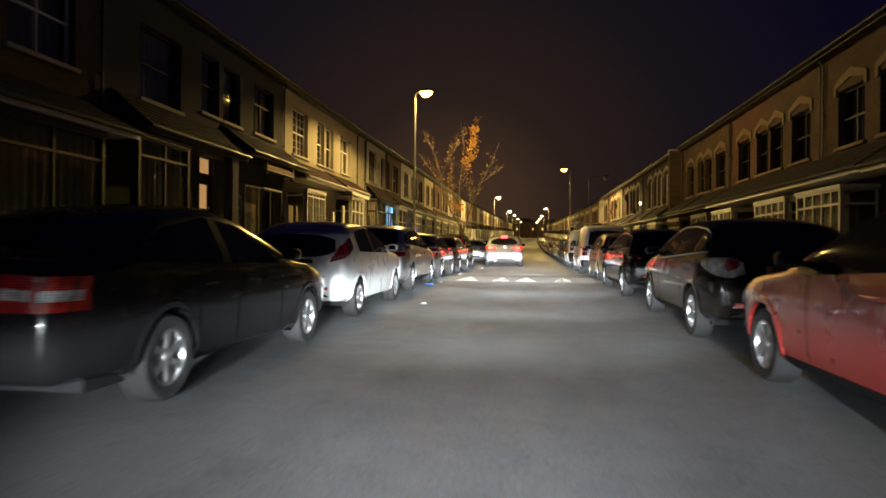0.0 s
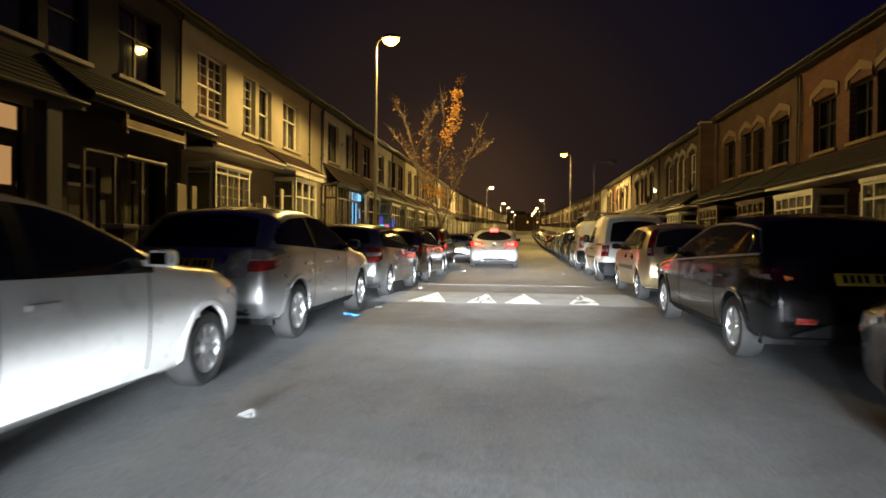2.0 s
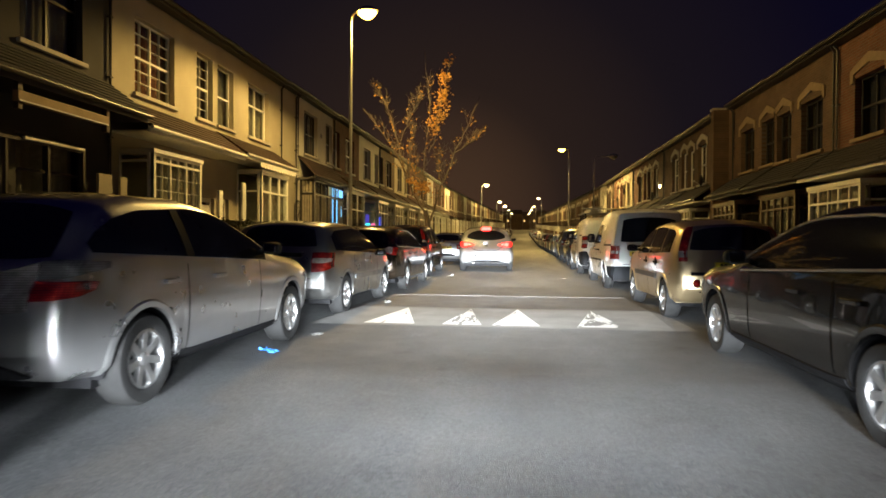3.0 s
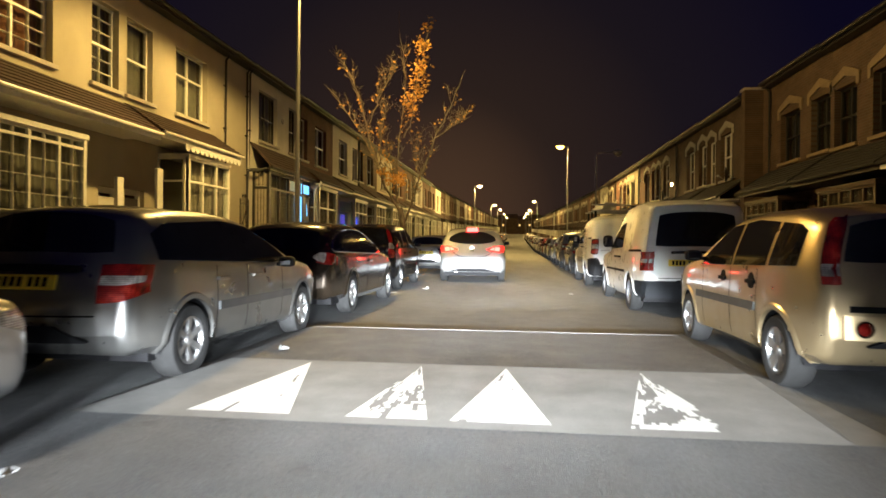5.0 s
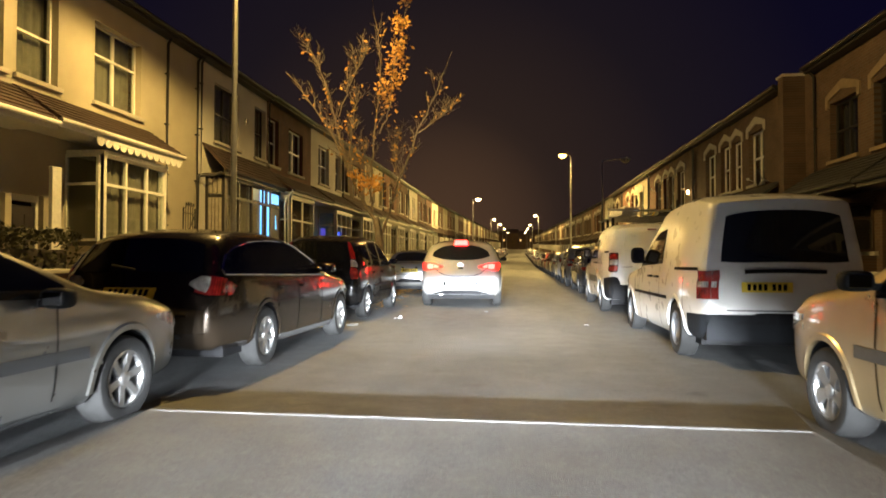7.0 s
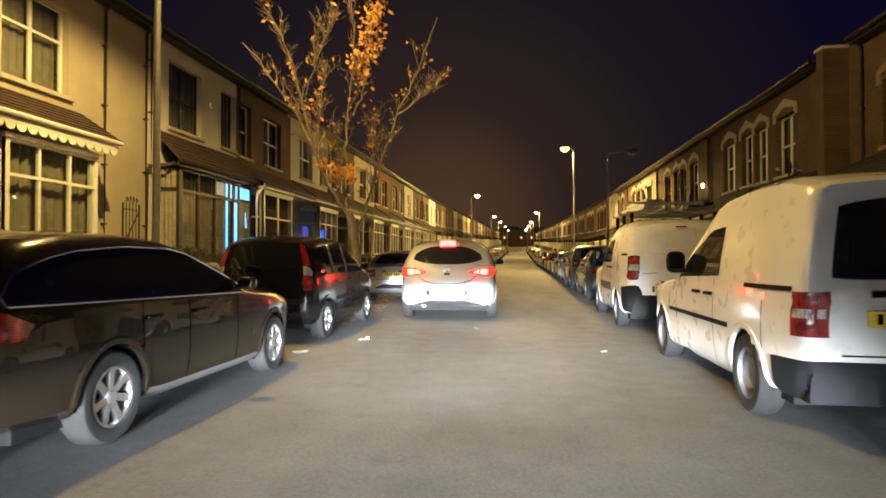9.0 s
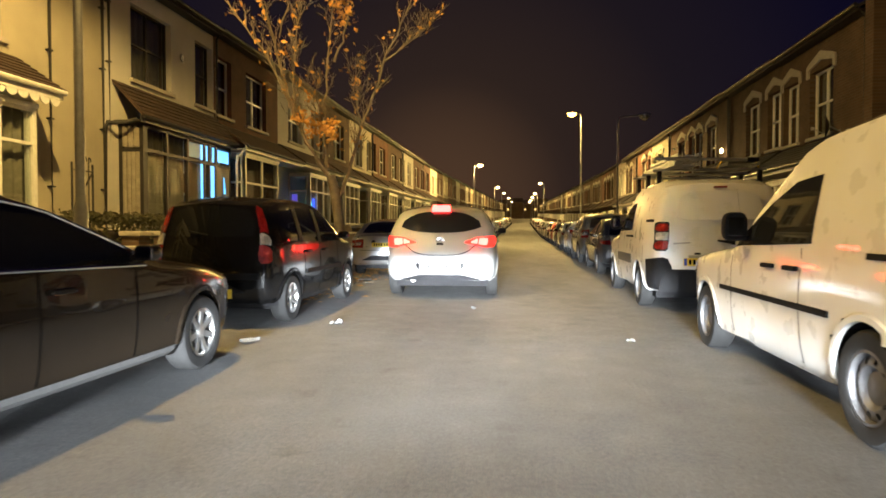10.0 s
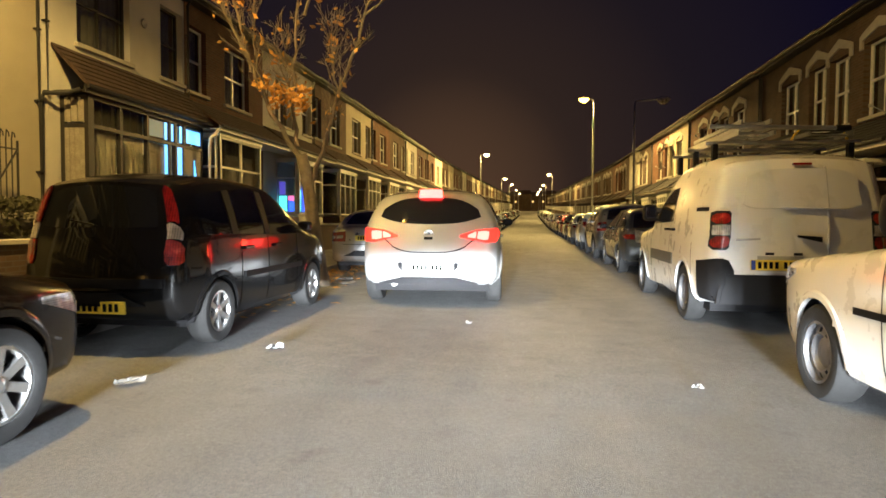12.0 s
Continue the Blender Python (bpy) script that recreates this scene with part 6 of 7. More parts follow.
for a, b in ((0.06, 0.87), (0.99, 1.84), (1.96, 2.73)):
    share("pane", pane_data(round(b - a, 2), 2.42, "window_glass"), porch, pose(-0.03, a, 0.08))
    share("blind", curtain_mesh(round(b - a, 2), 2.4, 4, "curtain"), porch, pose(-0.12, a, 0.1))
    share("pane", pane_data(round(b - a, 2), 0.52, "window_glass"), porch, pose(-0.03, a, 2.60))
    share("blind", curtain_mesh(round(b - a, 2), 0.52, 3, "blind_brown"), porch, pose(-0.12, a, 2.60))
for a, b, z0, z1, mat in ((2.60, 2.72, 0.3, 2.5, "blue_lit"), (2.60, 2.71, 2.62, 3.05, "blue_lit"), (2.90, 2.98, 2.62, 3.05, "blue_lit"), (3.16, 3.37, 0.3, 2.5, "blue_lit"), (3.26, 3.37, 2.62, 3.05, "blue_lit"),
                          (1.98, 2.56, 2.64, 3.04, "blue_dim"), (3.58, 4.26, 2.66, 3.02, "blue_lit")):
    share("lit_pane", pane_data(round(b - a, 2), round(z1 - z0, 2), mat), porch, pose(-0.02, a, z0))
pd = part("porch_door", slab(-0.07, -0.02, 3.50, 4.32, 0.02, 2.5, 0.006), M["door_dark"], h, "dark porch door")
pd.matrix_basis = PORCH
for k, (a, w) in enumerate(((3.90, 0.05), (3.90, 0.09), (3.90, 0.12))):
    share("door_light", pane_data(w, 0.17, "blue_lit"), pd, pose(0.0, a, 2.06 - 0.17 * k))
cheek = part("porch_cheek", frame_mesh(0.64, 3.17, [0, 0.64], (2.55,), 0.10, 0.09), M["dark_frame"], h)
cheek.matrix_basis = pose(0.65, 0.60, 0.55, 0, 0, 90)
share("pane", pane_data(0.46, 2.42, "window_glass"), cheek, pose(-0.03, 0.09, 0.08))
share("blind", curtain_mesh(0.46, 2.4, 4, "curtain"), cheek, pose(-0.1, 0.09, 0.1))
share("blind", curtain_mesh(0.46, 0.5, 3, "curtain"), cheek, pose(-0.1, 0.09, 2.62))
bm = bmesh.new()
tube(bm, [(0.62, 0.34, 3.80), (0.42, 0.22, 3.70), (0.10, -0.02, 3.66), (0.07, -0.05, 3.50), (0.07, -0.05, 0.2)], 0.045, 8)
part("canopy_pipe", bm, M["pipe"], h, "black pipe from the canopy gutter", True)
bm = bmesh.new()
lathe(bm, [(0.001, 0.03), (0.10, 0.03), (0.12, 0.0)], sides=16)
part("vent", bm, M["steel"], h, "round wall vent").matrix_basis = pose(0.0, 3.35, 6.1)
downpipe(h, 0.12, EAVE_L, 3.2)
lamp_light("porch_light", (LEFT_X + 0.5, 40.3, rise(40) + 2.6), 0.5, (0.2, 0.5, 1.0), 0.08)


def plain_house(side, y0, y1, mat, flip, label, eave, frame, detail, bay_frame="upvc", lit=None, gz=0.0, arch=False, dim=False, bay_y=None):
    """A repeat of the terrace: one wide and one narrow window above, a canopy, a bay and a door below. dim paints its
    windows as if in shade.
    """
    W = y1 - y0
    za, zb = (eave - 2.62, eave - 0.75)
    if flip:
        wins = [(y0 + 0.15, y0 + 1.2), (y0 + 2.3, y0 + 4.0)]
        door = (y0 + 0.1, y0 + 0.95)
        by = (1.2, min(3.9, W - 0.4))
    else:
        wins = [(y0 + W - 4.0, y0 + W - 2.3), (y0 + W - 1.2, y0 + W - 0.15)]
        door = (y0 + W - 0.95, y0 + W - 0.1)
        by = (max(0.4, W - 3.9), W - 1.2)
    if arch:
        za, zb = eave - 2.85, eave - (1.28 if dim else 0.95)
        wins = [(y0 + 0.10, y0 + 1.22), (y0 + 1.92, y0 + 3.3)] if flip else [(y1 - 3.3, y1 - 1.92), (y1 - 1.22, y1 - 0.10)]
    if bay_y:
        by, door = bay_y, (y0 + W - 1.6, y0 + W - 0.75)
    holes = [(a, b, za, zb) for a, b in wins] + [(*door, 0.2, 2.5)]
    h, loc = house_shell(side, y0, y1, mat, label, eave, holes, far=not detail)
    k = 0 if side < 0 else 1
    for a, b in wins:
        la, lb = loc(a, b)
        # dim: shade put into darker frame, sill and backing colours
        w = add_window(h, la, za, lb - la, zb - za, 2 if lb - la > 1.1 else 1, (0.5,), frame="dark_frame" if dim else frame, panes=detail, lit=lit, curtain="room_dark" if dim else "curtain", sill="stone_dim" if dim else "stone")
        if arch:
            bm = bmesh.new()
            # painted stone head: shouldered lintel with a small gable
            pts = [(-0.16, -0.12), (-0.16, 0.22), (0.0, 0.30), ((lb - la) / 2, 0.52), (lb - la, 0.30), (lb - la + 0.16, 0.22), (lb - la + 0.16, -0.12), (lb - la + 0.02, -0.12),
                   (lb - la + 0.02, 0.10), ((lb - la) / 2, 0.26), (-0.02, 0.10), (-0.02, -0.12)]
            for i0, i1, i2, i3 in ((0, 1, 10, 11), (1, 2, 9, 10), (2, 3, 9, 9), (3, 4, 8, 9), (4, 5, 8, 8), (5, 6, 7, 8)):
                ids = []
                for i in (i0, i1, i2, i3):
                    if i not in ids:
                        ids.append(i)
                f = [bm.verts.new((0.05, pts[i][0], pts[i][1])) for i in ids]
                b2 = [bm.verts.new((-0.005, pts[i][0], pts[i][1])) for i in ids]
                bm.faces.new(f)
                for i in range(len(ids)):
                    bm.faces.new((f[i], b2[i], b2[(i + 1) % len(ids)], f[(i + 1) % len(ids)]))
            bmesh.ops.recalc_face_normals(bm, faces=bm.faces)
            part("window_head", bm, M["stone_dim" if dim else "stone"], h, "painted stone window head").matrix_basis = pose(0.0, la, zb)
    la, lb = loc(y0 + by[0], y0 + by[1])
    low = eave - 7.45
    ca = (4.55 + gz, 3.8 + gz)
    if detail:
        canopy(h, 0.02, W - 0.02, ca[0], ca[1], 1.0, "tile" if side < 0 else "slate", "dark_frame" if bay_frame == "brown_frame" else "upvc")
        # room_dark: a dark sheet painted as the unlit room behind the bay
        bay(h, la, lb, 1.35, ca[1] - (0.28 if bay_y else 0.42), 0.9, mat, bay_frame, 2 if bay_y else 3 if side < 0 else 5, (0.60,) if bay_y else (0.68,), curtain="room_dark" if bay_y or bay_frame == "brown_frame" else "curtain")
        da, db = loc(*door)
        front_door(h, da, db - da, 0.2, 2.5, "door_dark" if flip else "door_white")
        downpipe(h, 0.1 if flip else W - 0.1, eave, 0.2)
    else:
        share("canopy_roof", tiled_slope(round(W, 2), 0.0, ca[0], 1.12, ca[1], "tile", 2, "canopy_roof"), h)
        part("bay_wall", slab(0.0, 0.9, la, lb, 0.0, 1.4), M[mat], h)
        add_window(h, la, 1.4, lb - la, ca[1] - 1.75, 3, (0.68,), frame=bay_frame, x=0.88, panes=False, sill=None)
    return h


# left terrace beyond
mats_l = ["brick_red", "render_white", "brick_brown", "render_cream", "brick_red", "brick_brown", "render_white", "brick_red"]
y = 42.2
k = 0
while y < 330:
    W = 5.1
    detail = y < 78
    mat = mats_l[k % 8]
    colour = {"brick_red": "red brick", "render_white": "pale rendered", "brick_brown": "brown brick", "render_cream": "cream rendered"}[mat]
    hh = plain_house(-1, y, y + W, mat, k % 2 == 0, f"{colour} terraced house with a bay and tiled canopy", EAVE_L, "upvc", detail, lit="warm_lit" if k in (9, 23, 37) else None, bay_y=(0.28, 2.95) if k == 0 else None)
    if k == 0:
        bm = bmesh.new()
        tube(bm, [(1.05, 0.16, 3.72), (1.0, 0.02, 3.64), (0.86, -0.16, 3.42), (0.84, -0.18, 3.2), (0.84, -0.18, 0.2)], 0.045, 8)
        part("canopy_pipe", bm, M["upvc"], hh, "white pipe from the canopy gutter", True)
    if k == 1:
        # window lit by changing coloured lamps
        for dy, dz, w, hgt, mat2 in ((1.28, 1.45, 0.36, 0.85, "cyan_lit"), (1.72, 1.45, 0.3, 1.0, "cobalt_lit")):
            share("lit_blind", pane_data(w, hgt, mat2), hh, pose(0.82, dy, dz))
        for xa, xb, za, zb, mat2 in ((0.06, 0.36, 1.45, 2.05, "cyan_lit"), (0.06, 0.30, 2.1, 2.6, "violet_lit"), (0.42, 0.74, 1.45, 1.85, "cobalt_lit"), (0.42, 0.74, 1.87, 2.05, "magenta_lit")):
            part("lit_blind", slab(xa, xb, 1.325, 1.335, za, zb), M[mat2], hh, "blind lit by coloured lamps")
    y += W
    k += 1

# right terrace
mats_r = ["brick_brown", "brick_red", "brick_brown", "brick_brown", "brick_brown", "brick_red", "brick_brown", "brick_brown", "brick_brown", "brick_brown", "brick_brown", "brick_red", "render_cream", "brick_red", "brick_brown", "render_white"]
y = 5.1
k = 0
while y < 330:
    W = 4.15
    if k == 8:
        # projecting party pier
        pier = thing("party_wall", "dark brick party wall between two terraces", "wall", pose(0, 0, rise(y)))
        part("pier", slab(RIGHT_X - 0.62, RIGHT_X, y + 0.6, y + 0.95, 0.0, EAVE_R - 0.06), M["brick_brown"], pier)
        part("end_wall", slab(RIGHT_X, RIGHT_X + 7.0, y, y + 1.9, 0.0, EAVE_R + 0.1), M["brick_brown"], pier)
        part("coping", slab(RIGHT_X - 0.66, RIGHT_X, y + 0.56, y + 0.99, EAVE_R - 0.06, EAVE_R + 0.02), M["stone"], pier)
        y = 40.2
    if k >= 8:
        W = 5.1
    detail = y < 75
    mat = mats_r[k % 16]
    colour = {"brick_red": "red brick", "render_white": "pale rendered", "brick_brown": "brown brick", "render_cream": "yellow-cream rendered"}[mat]
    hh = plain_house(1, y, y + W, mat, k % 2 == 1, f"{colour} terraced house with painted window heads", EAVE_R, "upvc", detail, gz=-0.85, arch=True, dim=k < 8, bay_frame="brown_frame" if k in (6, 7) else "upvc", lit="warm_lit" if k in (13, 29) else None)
    y += W
    k += 1

# houses behind the start close the street
for side, eave in ((-1, EAVE_L), (1, EAVE_R)):
    for y in np.arange(-25.0, 4.0 if side < 0 else 1.0, 5.1):
        y1 = min(y + 5.1, 4.9 if side < 0 else 5.1)
        plain_house(side, float(y), float(y1) if y1 - y > 4.3 else float(y + 5.1), "brick_brown", False, "brown brick terraced house in shade", eave, "upvc", False, gz=0 if side < 0 else -0.85)

# ---------------------------------------------------------------- street furniture


def street_lamp(x, y, height, reach, lit, power, far=False, hooded=False):
    """A tapered column with a short arm towards the road and a lantern."""
    g = rise(y)
    s = thing("street_lamp", "tall galvanised street lamp with a lit amber lantern" if lit else "tall dark lamp column with an unlit arm", "street lamp", pose(x, y, g + 0.1), "street lamps")
    d = 1 if reach > 0 else -1
    bm = bmesh.new()
    tube(bm, [(0, 0, 0), (0, 0, 1.4), (0, 0, 1.5), (0, 0, height - 0.3)], [0.085, 0.085, 0.06, 0.045], 12)
    part("column", bm, M["steel"], s, smooth=True)
    part("column_door", slab(-0.05, 0.05, -0.095, -0.08, 0.5, 1.0, 0.006), M["steel"], s)
    bm = bmesh.new()
    tube(bm, [(0, 0, height - 0.35), (d * 0.02, 0, height - 0.12), (d * 0.12, 0, height - 0.02), (reach - d * 0.3, 0, height + 0.02)], 0.035, 8)
    part("arm", bm, M["steel"], s, smooth=True)
    bm = bmesh.new()
    rows = []
    for i in range(9):
        t = i / 8
        w = 0.19 * math.sin(math.pi * (0.12 + 0.80 * t)) + 0.02
        rows.append([bm.verts.new((reach - d * 0.32 + d * 0.68 * t, w * math.cos(a), height + 0.02 + w * 0.8 * math.sin(a))) for a in [math.pi * q / 8 for q in range(9)]])
    grid_faces(bm, rows)
    for r in (rows[0], rows[-1]):
        bm.faces.new(r)
    bm.faces.new([r[0] for r in rows] + [r[-1] for r in reversed(rows)])
    bmesh.ops.recalc_face_normals(bm, faces=bm.faces)
    head = part("lantern_hood", bm, M["steel"], s, smooth=True)
    bm = bmesh.new()
    rows = []
    for i in range(9):
        t = i / 8
        w = 0.17 * math.sin(math.pi * (0.10 + 0.80 * t)) + 0.012
        rows.append([bm.verts.new((reach - d * 0.28 + d * 0.58 * t, w * 1.1 * math.cos(a), height + 0.012 - w * 1.45 * math.sin(a))) for a in [math.pi * q / 8 for q in range(9)]])
    grid_faces(bm, rows)
    for r in (rows[0], rows[-1]):
        bm.faces.new(r)
    bmesh.ops.recalc_face_normals(bm, faces=bm.faces)
    bowl = part("lantern_bowl", bm, M["far_lantern" if far else "lantern_glow"] if lit else M["tail_clear"], s, "glowing lantern bowl" if lit else "", True)
    bowl.visible_shadow = False
    if lit and power:
        lamp_light("lantern_lamp", (x + reach, y, g + 0.1 + height - 0.06), power, SODIUM, 0.14, hooded, 11 * d if hooded else 0)
    return s


street_lamp(-4.53, 30.93, 8.30, 0.52, True, 3800, False, True)
street_lamp(5.05, 67.5, 9.0, -0.62, True, 9000, False, True)
street_lamp(-4.25, 91.0, 7.85, 0.62, True, 5000, True)
street_lamp(4.9, 138.0, 8.2, -0.62, True, 4500, True)
street_lamp(-4.25, 140.0, 7.6, 0.62, True, 4000, True)
for x, y, r in ((-4.25, 181.0, 0.62), (4.9, 186.0, -0.62), (4.9, 225.0, -0.62), (-4.25, 232.0, 0.62), (4.9, 268.0, -0.62), (4.9, 310.0, -0.62), (-4.25, 300.0, 0.62)):
    street_lamp(x, y, 7.9, r, True, 4000 if y < 230 or y > 290 else 0, True)
street_lamp(6.25, 58.7, 7.2, 1.4, False, 0)


# ---------------------------------------------------------------- the street tree


def twig(bm, p, d, length, radius, depth, rnd, tips):
    """A crooked twig and the smaller ones that leave it."""
    n = 4
    pts, rad = [p.copy()], [radius]
    q, dd = p.copy(), d.normalized()
    for i in range(n):
        dd = (dd + Vector((rnd.uniform(-0.22, 0.22), rnd.uniform(-0.22, 0.22), rnd.uniform(-0.08, 0.16)))).normalized()
        q = q + dd * (length / n)
        pts.append(q.copy())
        rad.append(max(0.0032, radius * (1 - 0.72 * (i + 1) / n)))
    tube(bm, pts, rad, 4, cap=False)
    tips += pts[1:]
    if depth:
        for k in range(rnd.choice((2, 3))):
            i = rnd.randint(1, n - 1)
            side = Vector((rnd.uniform(-1, 1), rnd.uniform(-1, 1), rnd.uniform(-0.3, 0.6)))
            twig(bm, pts[i], dd + side * 0.9, length * rnd.uniform(0.4, 0.65), rad[i] * 0.6, depth - 1, rnd, tips)


def smooth_line(points, n=5):
    """Points along a smooth curve through the given ones."""
    p = [Vector(q) for q in points]
    p = [p[0] * 2 - p[1]] + p + [p[-1] * 2 - p[-2]]
    out = []
    for i in range(1, len(p) - 2):
        for k in range(n):
            t = k / n
            a, b, c, d = p[i - 1], p[i], p[i + 1], p[i + 2]
            out.append(0.5 * (2 * b + (c - a) * t + (2 * a - 5 * b + 4 * c - d) * t * t + (3 * b - a - 3 * c + d) * t ** 3))
    out.append(p[-2])
    return out


def grown_form(p):
    """The tree as it grew: a little shorter, leaning along the street."""
    return Vector((0.93 * p[0], 0.93 * p[1] - 0.16 * p[2], 0.93 * p[2]))


tree = thing("street_tree", "bare street tree with a few orange autumn leaves", "tree", pose(-2.8, 36.6, rise(36.6) + 0.04))
rnd = random.Random(11)
bm = bmesh.new()
tube(bm, smooth_line([grown_form(q) for q in ((0.12, 0, -0.12), (0.06, 0, 0.4), (-0.02, 0.02, 1.2), (-0.08, 0, 2.0), (-0.16, 0, 2.45))]), [lerp(0.14, 0.095, i / 20) for i in range(21)], 12)
part("trunk", bm, M["bark"], tree, smooth=True)
# limbs: course, thickness at the start, number of twigs
LIMB_COURSES = (
    ([(-0.1, 0.02, 2.2), (-0.75, -0.05, 3.4), (-1.12, -0.1, 4.4), (-1.8, -0.1, 5.6), (-2.75, 0.1, 6.75)], 0.065, 15),
    ([(-0.95, -0.08, 3.9), (-1.15, 0.05, 4.6), (-1.38, 0.15, 5.6), (-1.8, 0.2, 7.0), (-2.45, 0.2, 8.0)], 0.04, 14),
    ([(-1.14, 0.05, 5.4), (-0.8, -0.2, 6.1), (-0.4, -0.4, 6.7), (-0.02, -0.5, 7.2)], 0.022, 12),
    ([(-0.22, 0.02, 2.6), (-0.3, 0.1, 3.4), (-0.15, 0.15, 4.6), (0.1, 0.2, 6.9), (-0.1, 0.2, 9.1)], 0.05, 14),
    ([(0.0, 0.15, 4.9), (0.38, 0.0, 5.55), (0.5, -0.05, 6.4), (0.78, -0.05, 7.4), (1.02, -0.05, 8.5)], 0.032, 9),
    ([(-0.7, -0.05, 3.3), (-0.75, -0.35, 4.3), (-0.55, -0.5, 5.3), (-0.3, -0.6, 6.1)], 0.028, 12),
    ([(-0.02, 0.0, 1.9), (0.3, 0.1, 2.7), (0.6, 0.15, 3.6), (1.2, 0.2, 5.0), (1.7, 0.2, 6.0), (2.2, 0.2, 7.15)], 0.058, 16),
    ([(1.15, 0.2, 4.9), (1.75, 0.1, 5.25), (2.45, 0.0, 5.75)], 0.026, 9),
    ([(0.5, 0.15, 3.4), (0.4, 0.55, 4.5), (0.6, 0.8, 5.3)], 0.026, 12),
    ([(-0.3, 0.05, 2.9), (-0.5, 0.5, 4.0), (-0.7, 0.9, 5.2)], 0.03, 12),
)
tips_of = []
for course, radius, twigs in LIMB_COURSES:
    bm = bmesh.new()
    line = smooth_line([grown_form(q) for q in course])
    n = len(line) - 1
    line = [p + Vector((rnd.gauss(0, 0.02), rnd.gauss(0, 0.02), 0)) for p in line]
    tube(bm, line, [lerp(radius * 0.85, radius * 0.10, (i / n) ** 0.7) for i in range(n + 1)], 7, cap=False)
    tips = []
    for k in range(int(twigs * 2.1)):
        i = rnd.randint(n // 4, n - 3)
        d = (line[min(i + 1, n)] - line[max(i - 1, 0)]).normalized()
        side = Vector((rnd.uniform(-1, 1), rnd.uniform(-1, 1), rnd.uniform(-0.2, 0.7)))
        twig(bm, line[i], d * 0.9 + side * 0.6, rnd.uniform(0.3, 0.65), max(0.0055, radius * 0.17), 2, rnd, tips)
    part("limb", bm, M["bark"], tree, smooth=True)
    tips_of.append((line, tips))


def leaf_cloud(spots, count, spread, rnd):
    bm = bmesh.new()
    for i in range(count):
        p = spots[rnd.randrange(len(spots))] + Vector((rnd.gauss(0, spread), rnd.gauss(0, spread), rnd.gauss(0, spread) - 0.05))
        e = Euler((rnd.uniform(0, 6.3), rnd.uniform(0, 6.3), rnd.uniform(0, 6.3))).to_matrix()
        s = rnd.uniform(0.034, 0.075)
        shape = [(0, -1, 0), (0.55, -0.1, 0.15), (0, 1.1, 0), (-0.55, -0.1, 0.15)]
        bm.faces.new([bm.verts.new(p + e @ (Vector(q) * s)) for q in shape])
    return bm


upper = [q for q in tips_of[4][0] if q.z > 4.5] * 3 + [q for q in tips_of[4][1] if q.z > 4.6] + [q for q in tips_of[3][0] if 4.3 < q.z < 6.1]
part("crown", leaf_cloud(upper, 620, 0.10, rnd), M["leaf"], tree, "sparse orange autumn leaves")
scattered = [q for _, tips in tips_of for q in tips]
part("scattered_leaves", leaf_cloud(scattered, 260, 0.03, rnd), M["leaf"], tree, "single orange leaves left on the twigs")
low = [grown_form(q) for q in [Vector((-0.62 + rnd.random() * 0.75, rnd.gauss(-0.1, 0.15), 3.45 + rnd.gauss(0, 0.13))) for _ in range(60)] + [Vector((-0.7 + rnd.gauss(0, 0.08), -0.1, 3.75)) for _ in range(20)]]
part("low_leaves", leaf_cloud(low, 260, 0.05, rnd), M["leaf"], tree, "cluster of orange leaves")

# fallen leaves and rubbish by the kerb
bm = bmesh.new()
for i in range(900):
    x, yy = ROAD_L + abs(random.gauss(0, 0.55)), random.uniform(33, 42)
    s = random.uniform(0.03, 0.06)
    a = random.uniform(0, 6.3)
    z = rise(yy) + 0.006 + random.uniform(0, 0.02)
    bm.faces.new([bm.verts.new((x + s * math.cos(a + t), yy + s * math.sin(a + t) * 0.8, z + random.uniform(0, 0.02))) for t in (0, 1.6, 3.1, 4.7)])
tagged(new("fallen_leaves", link_mesh("fallen_leaves", bm, M["leaf"])), "fallen leaves along the gutter", "leaves", "", "stuff")


def litter(x, y, w, d, mat, seed, lift=0.006):
    rnd = random.Random(seed)
    bm = bmesh.new()
    n = 5
    rows = [[bm.verts.new((lerp(-w, w, i / n) / 2 + rnd.uniform(-0.02, 0.02), lerp(-d, d, j / n) / 2 + rnd.uniform(-0.02, 0.02), 0.01 + abs(rnd.gauss(0, 0.018)))) for i in range(n + 1)] for j in range(n + 1)]
    grid_faces(bm, rows)
    base = rise(y) + lift
    ob = new("litter", link_mesh("litter", bm, M[mat]))
    ob.matrix_basis = pose(x, y, base, 0, 0, rnd.uniform(0, 180))
    tagged(ob, "crumpled blue wrapper lying on the road" if mat == "litter_blue" else "scrap of white paper lying on the road", "litter", "litter on the road")


for i, (x, y, w, d, mat) in enumerate(((-1.55, 17.7, 0.26, 0.1, "litter_blue"), (-1.45, 18.8, 0.12, 0.1, "litter"), (-1.35, 31.4, 0.16, 0.1, "litter"), (-1.9, 30.1, 0.2, 0.08, "litter"),
                                      (-2.3, 36.9, 0.4, 0.3, "litter"), (-2.6, 37.6, 0.3, 0.3, "litter"), (0.3, 33.0, 0.1, 0.06, "litter"), (2.2, 30.6, 0.1, 0.06, "litter"), (-1.3, 21.9, 0.1, 0.08, "litter"), (-0.9, 13.0, 0.1, 0.08, "litter"))):
    litter(x, y, w, d, mat, i, 0.085 if 21.0 < y < 23.7 else 0.006)

# ---------------------------------------------------------------- roof rack and ladders on the van
zt = rack_shell.top
rack = thing("roof_rack", "steel roof rack bolted on the white van", "roof rack", rack_van.matrix_basis.copy())
